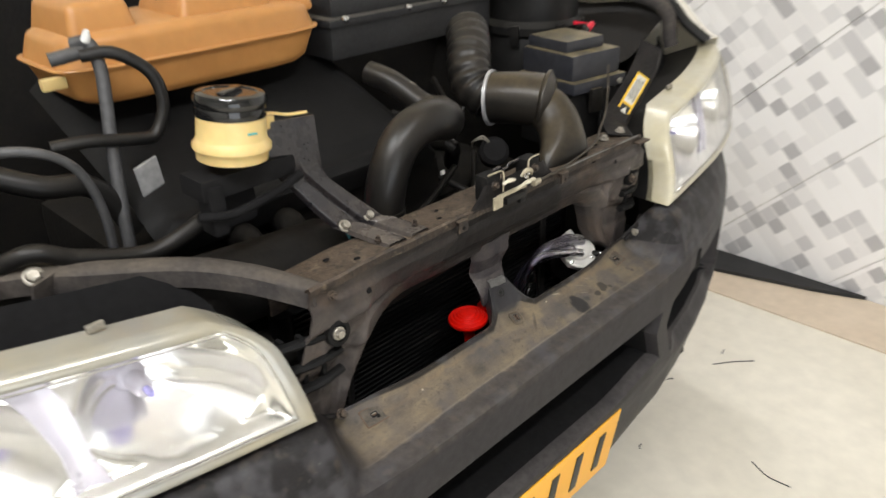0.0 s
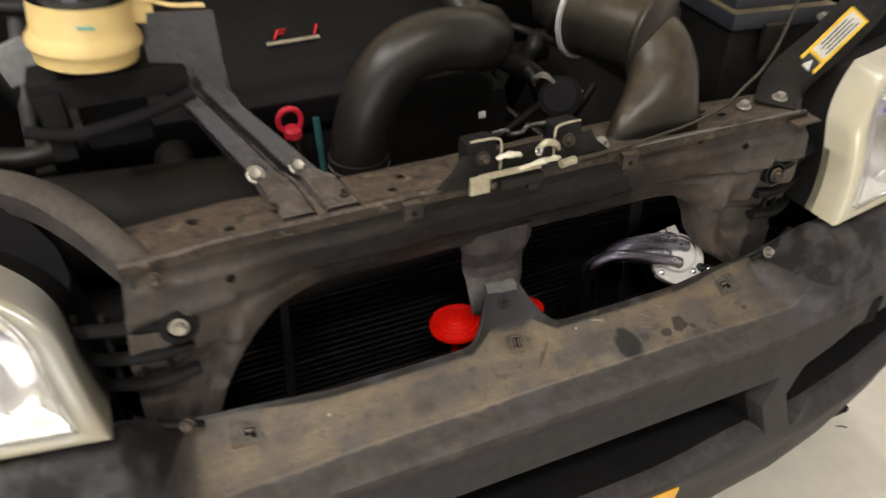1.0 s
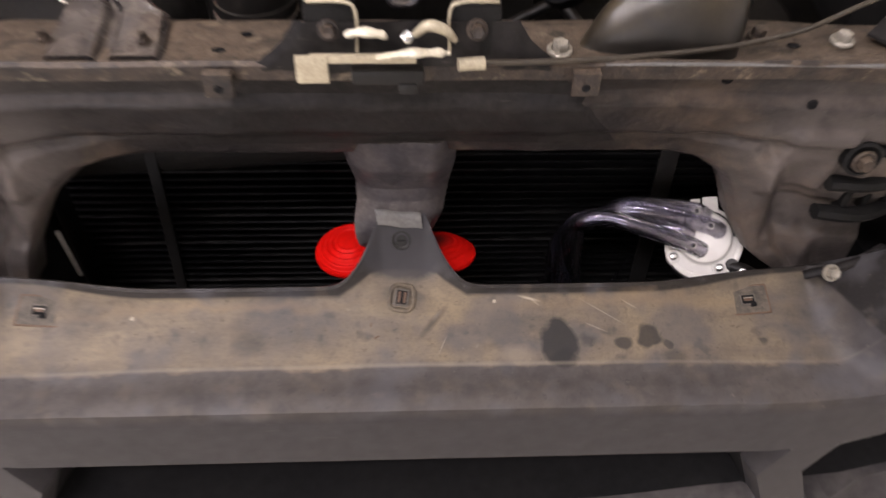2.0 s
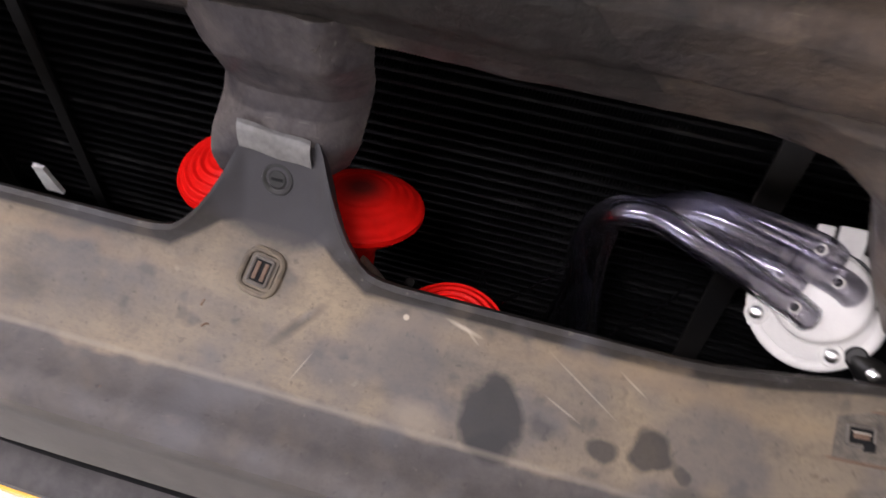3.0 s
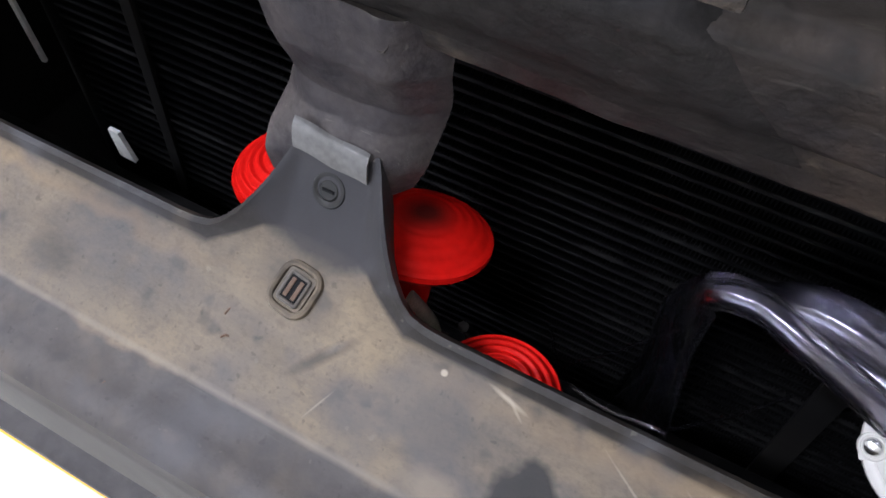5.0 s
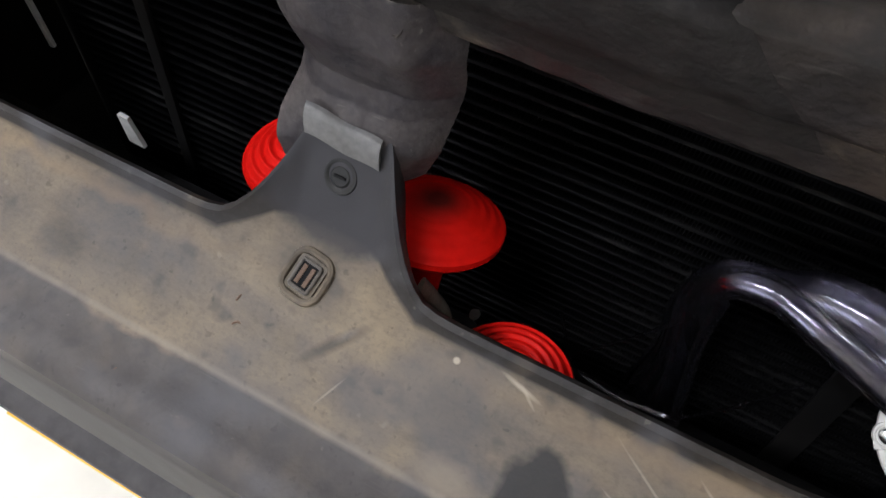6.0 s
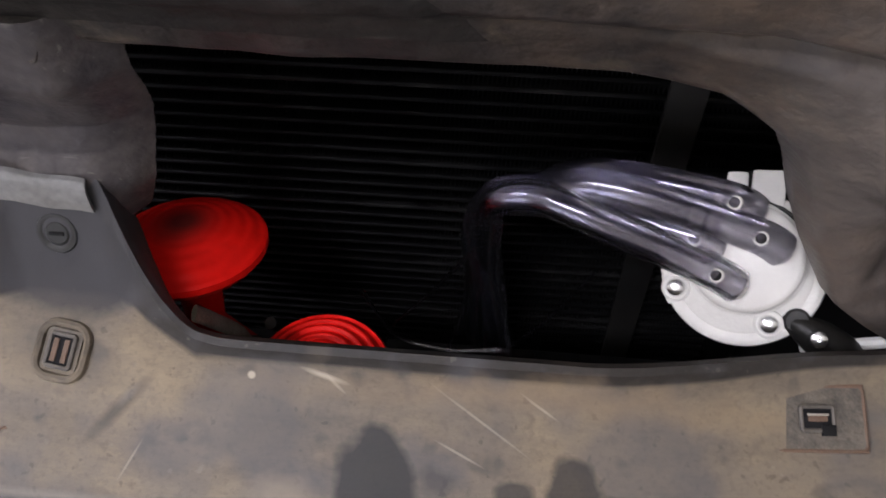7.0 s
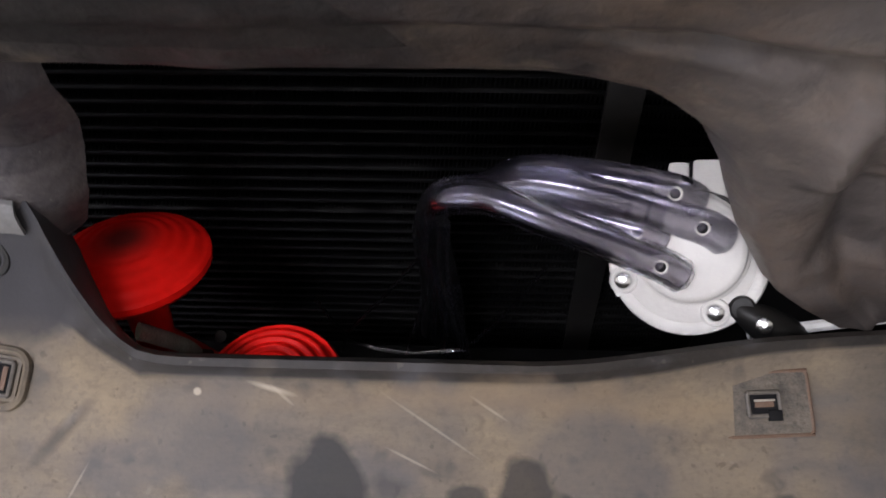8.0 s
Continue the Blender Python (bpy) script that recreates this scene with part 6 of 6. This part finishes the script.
M["dusty_box"] = mat("dusty_charcoal_box_plastic", (0.020, 0.020, 0.021), 0.5, alt=(0.03, 0.029, 0.028), scale=14, dust=(0.16, 0.145, 0.12), dust_amount=0.55, dust_scale=30, bump=0.1, spec=0.4)

# ---- control unit box at the back ----
ecu = thing("control_unit_box", (0.23, 0.52, 0.97), "black ribbed control unit box with a screwed lid", "control unit")
EM = pose(0.235, 0.50, 0, 0, 0, -1)
part("case", box(bmesh.new(), (0, 0.01, 1.012), (0.40, 0.15, 0.058), 0.006, EM), M["dusty_box"], ecu)
bm = box(bmesh.new(), (0, 0.008, 1.045), (0.412, 0.16, 0.012), 0.003, EM)
box(bm, (0, 0.015, 1.066), (0.37, 0.13, 0.034), 0.01, EM)
for k in range(5):
    box(bm, (-0.14 + 0.07 * k, 0.015, 1.084), (0.03, 0.12, 0.008), 0.003, EM)
part("lid", bm, M["dusty_box"], ecu)
for x in (-0.175, -0.03, 0.06, 0.175):
    pan_screw(EM @ Vector((x, -0.073, 1.05)), (0, -0.5, 0.85), 0.007, ecu)

# ---- coolant expansion tank ----
tank = thing("expansion_tank", (-0.2, 0.5, 0.99), "aged orange-brown plastic coolant expansion tank", "coolant tank")


def tank_point(u, v, lower):
    """Half shells that meet at a seam; rounded corners in plan."""
    a = 2 * math.pi * u
    c, s = math.cos(a), math.sin(a)
    ex = 0.32
    x = 0.208 * math.copysign(abs(c) ** ex, c)
    y = 0.092 * math.copysign(abs(s) ** ex, s)
    if lower:
        k = lerp(1.0, 0.90, v)
        z = lerp(1.049, 0.998, v)
        if v > 0.85:
            k *= 1 - 0.06 * (v - 0.85) / 0.15
    else:
        k = lerp(1.0, 0.93, v)
        z = lerp(1.049, 1.092, v)
        if v > 0.7:
            k *= 1 - 0.10 * ((v - 0.7) / 0.3) ** 2
    p = Vector((-0.20 + x * k, 0.512 + y * k, z))
    return p


bm = sheet(bmesh.new(), lambda u, v: tank_point(u, v, True), 96, 10)
bmesh.ops.remove_doubles(bm, verts=bm.verts, dist=1e-5)
bmesh.ops.holes_fill(bm, edges=[e for e in bm.edges if e.is_boundary and all(v.co.z < 1.0 for v in e.verts)])
shell = part("lower_shell", bm, M["tank"], tank)
bm = sheet(bmesh.new(), lambda u, v: tank_point(u, v, False), 96, 10)
bmesh.ops.remove_doubles(bm, verts=bm.verts, dist=1e-5)
bmesh.ops.holes_fill(bm, edges=[e for e in bm.edges if e.is_boundary and all(v.co.z > 1.09 for v in e.verts)])


def hump(cx, w, h):
    """A chamber of the tank that rises with slanting, rounded sides."""
    b = bmesh.new()
    r = bmesh.ops.create_cube(b, size=1.0, matrix=Matrix.Translation((cx, 0.515, 1.082 + h / 2)) @ Matrix.Diagonal((w, 0.150, h + 0.02, 1)))
    for v in r["verts"]:
        if v.co.z > 1.09:
            v.co.x = cx + (v.co.x - cx) * 0.80
            v.co.y = 0.515 + (v.co.y - 0.515) * 0.80
    bmesh.ops.bevel(b, geom=b.edges[:], offset=0.012, segments=4, affect="EDGES", profile=0.6)
    return part("moulded_hump", b, M["tank"], tank)


for cx, w, h in ((-0.335, 0.10, 0.036), (-0.147, 0.165, 0.036), (-0.022, 0.062, 0.030)):
    hump(cx, w, h)
part("upper_shell", bm, M["tank"], tank)
part("seam", sweep(bmesh.new(), [tank_point(k / 40, 0, True) * 1.0 + (tank_point(k / 40, 0, True) - Vector((-0.2, 0.512, 1.049))).normalized() * 0.003 for k in range(41)], 0.0042, 8, 2, squash=0.6, caps=False), M["tank"], tank)
part("filler_cap", lathe(bmesh.new(), [(0.03, 1.10), (0.034, 1.105), (0.034, 1.135), (0.03, 1.14), (0, 1.14)], Matrix.Translation((-0.185, 0.525, 0)), 32), M["cap"], tank, "black screw cap")
part("side_tab", box(bmesh.new(), (-0.415, 0.45, 1.035), (0.032, 0.012, 0.016), 0.004), M["reservoir"], tank)
bm = sweep(bmesh.new(), [(-0.43, 0.40, 1.075), (-0.41, 0.395, 1.078), (-0.385, 0.39, 1.082)], 0.009, 12, 4)
part("spigot", bm, M["grey_rubber"], tank)
bm = lathe(bmesh.new(), [(0.004, 0), (0.006, 0.002), (0.005, 0.010), (0.003, 0.016), (0, 0.016)], axis((-0.388, 0.385, 1.092), (0.2, -0.3, 1)), 16)
part("white_clip", bm, M["white_flat"], tank, "small white hose clip")
bm = sweep(bmesh.new(), [(-0.400, 0.40, 1.090), (-0.384, 0.387, 1.090), (-0.382, 0.372, 1.060), (-0.391, 0.357, 1.015), (-0.40, 0.345, 0.974), (-0.415, 0.32, 0.885), (-0.42, 0.31, 0.84)], 0.0082, 14, 8)
part("vent_pipe", bm, M["grey_rubber"], tank, "grey overflow pipe")
bm = sweep(bmesh.new(), [(-0.40, 0.38, 1.078), (-0.365, 0.365, 1.078), (-0.33, 0.35, 1.05), (-0.325, 0.34, 1.01), (-0.345, 0.335, 0.975), (-0.375, 0.335, 0.975), (-0.43, 0.34, 0.985), (-0.47, 0.35, 0.985)], 0.0082, 14, 8)
part("loop_hose", bm, M["rubber"], tank, "black looped hose")

# ---- steering fluid reservoir and its bracket ----
RX, RY = -0.338, 0.165
res = thing("steering_reservoir", (RX, RY, 0.970), "pale yellow plastic fluid reservoir with a black cap", "fluid reservoir")
RM = pose(RX, RY, 0.974, 1, 6, 0) @ pose(0, 0, -0.955)
part("bottle", lathe(bmesh.new(), [(0, 0.961), (0.037, 0.961), (0.0405, 0.963), (0.0412, 0.972), (0.0448, 0.976), (0.0448, 0.981), (0.0412, 0.986), (0.0397, 0.989), (0.0392, 1.006), (0.0385, 1.014), (0.034, 1.018), (0, 1.018)], RM, 56), M["reservoir"], res)
cap = part("cap", lathe(bmesh.new(), [(0.034, 1.012), (0.0395, 1.013), (0.0405, 1.018), (0.0395, 1.024), (0.0412, 1.027), (0.0412, 1.034), (0.0385, 1.0385), (0.031, 1.0395), (0.0295, 1.038), (0, 1.0375)], RM, 64), M["cap"], res, "glossy black ribbed screw cap")
part("grip_bar", box(bmesh.new(), (0, 0, 1.0405), (0.05, 0.010, 0.004), 0.002, RM @ pose(0, 0, 0, 0, 0, 35)), M["cap"], cap)
part("level_mark", box(bmesh.new(), (0.002, -0.0398, 0.999), (0.012, 0.0012, 0.0022), 0, RM), M["teal"], res)
bm = sweep(bmesh.new(), [(0.03, -0.004, 1.006), (0.05, -0.006, 1.009), (0.07, -0.01, 1.006), (0.095, -0.014, 1.007)], 0.0024, 8, 5, squash=0.8)
box(bm, (0.046, -0.003, 1.0), (0.018, 0.004, 0.02), 0.0015)
bm.transform(RM)
part("mounting_ear", bm, M["reservoir"], res)

br = thing("reservoir_bracket", (-0.2, 0.08, 0.862), "worn black pressed steel bracket with two zinc screws", "bracket")


def arm_point(u, v):
    prof = [((-0.262, 0.152, 1.012), 0.0305, 0), ((-0.262, 0.150, 0.965), 0.0315, 0), ((-0.258, 0.148, 0.943), 0.0295, 0.002), ((-0.2465, 0.143, 0.928), 0.027, 0.006), ((-0.221, 0.127, 0.895), 0.0325, 0.007), ((-0.201, 0.110, 0.870), 0.0355, 0.007), ((-0.191, 0.096, 0.8665), 0.037, 0.0065), ((-0.184, 0.036, 0.8655), 0.037, 0.0055)]
    s = u * (len(prof) - 1)
    i = min(int(s), len(prof) - 2)
    k = s - i
    p = lerp(Vector(prof[i][0]), Vector(prof[i + 1][0]), k)
    w, rib = lerp(prof[i][1], prof[i + 1][1], k), lerp(prof[i][2], prof[i + 1][2], k)
    e = 2 * v - 1
    across = Vector((0.93, -0.30, 0)).lerp(Vector((1, 0, 0)), smoothstep(0.7, 1, u)).normalized()
    groove = -rib * (math.exp(-((e) / 0.13) ** 4)) - rib * 0.8 * smoothstep(0.88, 1.0, abs(e))
    nrm = Vector((0, -0.75, 0.65)).lerp(Vector((0, 0, 1)), smoothstep(0.75, 1, u)).lerp(Vector((0, -1, 0)), smoothstep(0.4, 0.2, u))
    return p + across * (e * w) + nrm.normalized() * groove


part("pressed_arm", sheet(bmesh.new(), arm_point, 70, 40, 0.0022), M["bracket"], br, recalc=False)
hex_bolt((-0.225, 0.1115, 0.8695), (0, -0.72, 0.69), 0.0088, br, "screw", label="pale zinc screw")
hex_bolt((-0.186, 0.1095, 0.871), (0, -0.72, 0.69), 0.0088, br, "screw", label="pale zinc screw")
bm = box(bmesh.new(), (-0.325, 0.175, 0.956), (0.13, 0.05, 0.026), 0.005)
box(bm, (-0.375, 0.16, 0.93), (0.02, 0.03, 0.06), 0.005)
box(bm, (-0.33, 0.20, 0.91), (0.06, 0.03, 0.05), 0.012)
part("holder", bm, M["void"], br)
bm = sweep(bmesh.new(), [(-0.40, 0.15, 0.93), (-0.36, 0.14, 0.925), (-0.30, 0.138, 0.935), (-0.262, 0.142, 0.945)], 0.0055, 10, 6)
part("support_rod", bm, M["void"], br)
part("silver_tag", box(bmesh.new(), (0, 0, 0), (0.032, 0.002, 0.042), 0.0005, pose(-0.402, 0.25, 0.955, 12, -14, 8)), M["sticker"], engine, "silver-grey tag")

# thick black hoses at the left
lh = thing("coolant_hose", (-0.5, 0.28, 0.8), "thick black coolant hose beside the inner wing", "hose")
part("rubber_hose", sweep(bmesh.new(), [(-0.60, 0.30, 1.0), (-0.56, 0.27, 1.02), (-0.515, 0.25, 1.015), (-0.48, 0.25, 0.985), (-0.462, 0.255, 0.93), (-0.455, 0.27, 0.86)], 0.0055, 16, 8), M["grey_rubber"], lh)
part("rubber_hose", sweep(bmesh.new(), [(-0.62, 0.32, 0.86), (-0.55, 0.27, 0.90), (-0.50, 0.26, 0.88), (-0.42, 0.25, 0.86), (-0.36, 0.23, 0.885), (-0.33, 0.20, 0.92)], 0.011, 16, 8), M["rubber"], lh)
part("rubber_hose", sweep(bmesh.new(), [(-0.56, 0.36, 0.98), (-0.50, 0.33, 0.95), (-0.44, 0.33, 0.93), (-0.40, 0.33, 0.86)], 0.014, 16, 8), M["rubber"], lh)

# ---- headlights ----


def headlight(side):
    """Curved clear lens in a hazed rim, over two chrome reflector bowls, in a yellowed shell."""
    h = thing("headlight", (side * 0.55, 0.08, 0.73), "clear headlight with hazed rim and two chrome reflectors", "headlight", "headlights")

    def face(u, v, back=0.0, inset=0.0):
        """u runs outwards along the lamp, v up it."""
        u0 = lerp(inset, 1 - inset * 0.6, u)
        v0 = lerp(inset * 2.6, 1 - inset * 2.2, v)
        x_in = lerp(0.390, 0.414 if side < 0 else 0.438, v0) + 0.052 * max(0, (v0 - 0.62) / 0.38) ** 2.4
        x_out = lerp(0.872, 0.868, v0)
        a = lerp(x_in, x_out, u0)
        y = -0.024 + 0.175 * (a - 0.39) + 0.35 * max(0, a - 0.62) ** 2 + 1.4 * max(0, a - 0.78) ** 2
        z_lo, z_hi = 0.731 + 0.02 * (a - 0.39), lerp(0.862, 0.912, (a - 0.39) / 0.48)
        z = lerp(z_lo, z_hi, v0)
        y += 0.055 * v0 ** 1.3 - 0.008 * math.sin(math.pi * v0) - 0.006 * math.sin(math.pi * u0)
        return Vector((side * a, y + back, z))

    bm = bmesh.new()
    sheet(bm, lambda u, v: face(u, v, 0.0, 0.042), 30, 14, 0.003)
    lens = part("lens", bm, M["lens"], h, "slightly hazed clear lens")
    lens.visible_shadow = False
    # rim: the band between the outer edge and the lens
    N = 120

    def rim_uv(t):
        t = (t % 1.0) * 4
        k, f = int(t), t - int(t)
        return ((f, 0), (1, f), (1 - f, 1), (0, 1 - f))[k]

    def rim(u, v):
        a, b = rim_uv(u)
        if v < 0.35:
            return face(a, b, 0.045 * (1 - v / 0.35), 0.0)
        k = (v - 0.35) / 0.65
        return face(a, b, -0.003 * math.sin(math.pi * k), 0.042 * k)
    bm = sheet(bmesh.new(), rim, N, 12)
    bmesh.ops.remove_doubles(bm, verts=bm.verts, dist=1e-5)
    part("rim", bm, M["lamp_rim"] if side < 0 else M["lamp_rim_yellow"], h, "hazed silvery lens rim" if side < 0 else "sun-yellowed lens rim")
    bm = sheet(bmesh.new(), lambda u, v: face(*rim_uv(u), lerp(0.035, 0.15, v)) + Vector((0, 0, -0.004 - 0.05 * v)) if rim_uv(u)[1] > 0.5 else face(*rim_uv(u), lerp(0.035, 0.15, v)), N, 6)
    bmesh.ops.remove_doubles(bm, verts=bm.verts, dist=1e-5)
    part("shell", bm, M["black_plastic"], h, "black plastic shell")
    part("back", sheet(bmesh.new(), lambda u, v: face(u, v, 0.14), 10, 6, 0.003), M["void"], h)

    def bezel(u, v):
        p = face(u, v, 0.0, 0.034)
        e = min(u, 1 - u, v * 0.4, (1 - v) * 0.4)
        q = 0.004 + 0.018 * smoothstep(0.0, 0.05, e)
        for cu, ru in BOWLS:
            d = math.hypot((u - cu) / ru, (v - 0.5) / 0.45)
            ang = math.atan2(v - 0.5, (u - cu) / ru)
            if d < 1:
                step = 0.010 * smoothstep(0.06, 0.0, v - 0.42 - 0.06 * math.sin(3.2 * (u - cu) / ru))
                q = max(q, 0.022 + 0.070 * (1 - d * d) + step * (1 - d) + 0.0012 * math.sin(ang * 14) * smoothstep(0.2, 0.5, d) * (1 - d))
        return p + Vector((0, q, 0.0))
    BOWLS = ((0.23, 0.20), (0.64, 0.20))
    bowl = part("reflector", sheet(bmesh.new(), bezel, 110, 46, 0.002), M["reflector"], h, "chrome reflector with two bowls", recalc=False)
    for cu, ru in BOWLS:
        c = face(cu, 0.48, 0.0, 0.07)
        bm = lathe(bmesh.new(), [(0, 0.0), (0.008, 0.002), (0.011, 0.008), (0.011, 0.03), (0.016, 0.034), (0.016, 0.04)], axis(c + Vector((0, 0.055, 0.002)), (0, 1, 0)), 24)
        part("bulb_shield", bm, M["bezel"], bowl)
        bm = lathe(bmesh.new(), [(0, -0.010), (0.0028, -0.009), (0.0042, -0.006), (0.0042, 0.006), (0, 0.006)], axis(c + Vector((0, 0.052, 0.004)), (0, 1, 0)), 20)
        part("bulb", bm, M["bulb"], bowl, "blue-tinted bulb")
    line = [face(*rim_uv(k / 80), -0.0035, 0.046) for k in range(81)]
    part("seal_line", sweep(bmesh.new(), line, 0.0009, 8, 1, caps=False), M["seal_line"], h)
    a = (0.445 - 0.02)
    bm = sheet(bmesh.new(), lambda u, v: face(lerp(a - 0.005 - 0.03 * abs(v - 0.35), a + 0.05 + 0.035 * abs(v - 0.4), u) + 0.02 * (v - 0.5), v, 0.017 + 0.003 * math.sin(math.pi * u), 0.06), 8, 24, 0.002)
    part("divider", bm, M["bezel"], h, "lavender-grey divider", recalc=False)
    p = face(0.22, 1.0, 0.03)
    bm = box(bmesh.new(), p + Vector((0, 0.006, 0.006)), (0.018, 0.005, 0.009), 0.002)
    part("fixing_lug", bm, M["zinc"], h)
    return h


headlight(-1)
headlight(1)

# ---- wall tiles, laid cornerwise ----
TS = CELL * 7
LONG = 3  # each tile is three times as long as it is wide
bm = box(bmesh.new(), (0, 0, 0), (0.008, TS - 0.003, LONG * TS - 0.0012), 0.0012, pose(0, 0, 0, 45, 0, 0), 1)
tile_mesh = finish(bm, "tile", M["tile"], False)
d = TS / math.sqrt(2)
for i in range(-12, 13):
    for j in range(-5, 6):
        across, along = i, LONG * j + (i % 3)
        y, z = 0.1 + (across - along) * d, 0.62 + (across + along) * d
        if -2.2 < y < 2.8 and -0.4 < z < 2.4:
            t = new("tile", tile_mesh)
            t.location = (1.6675, y, z)
            t.parent = wall_east
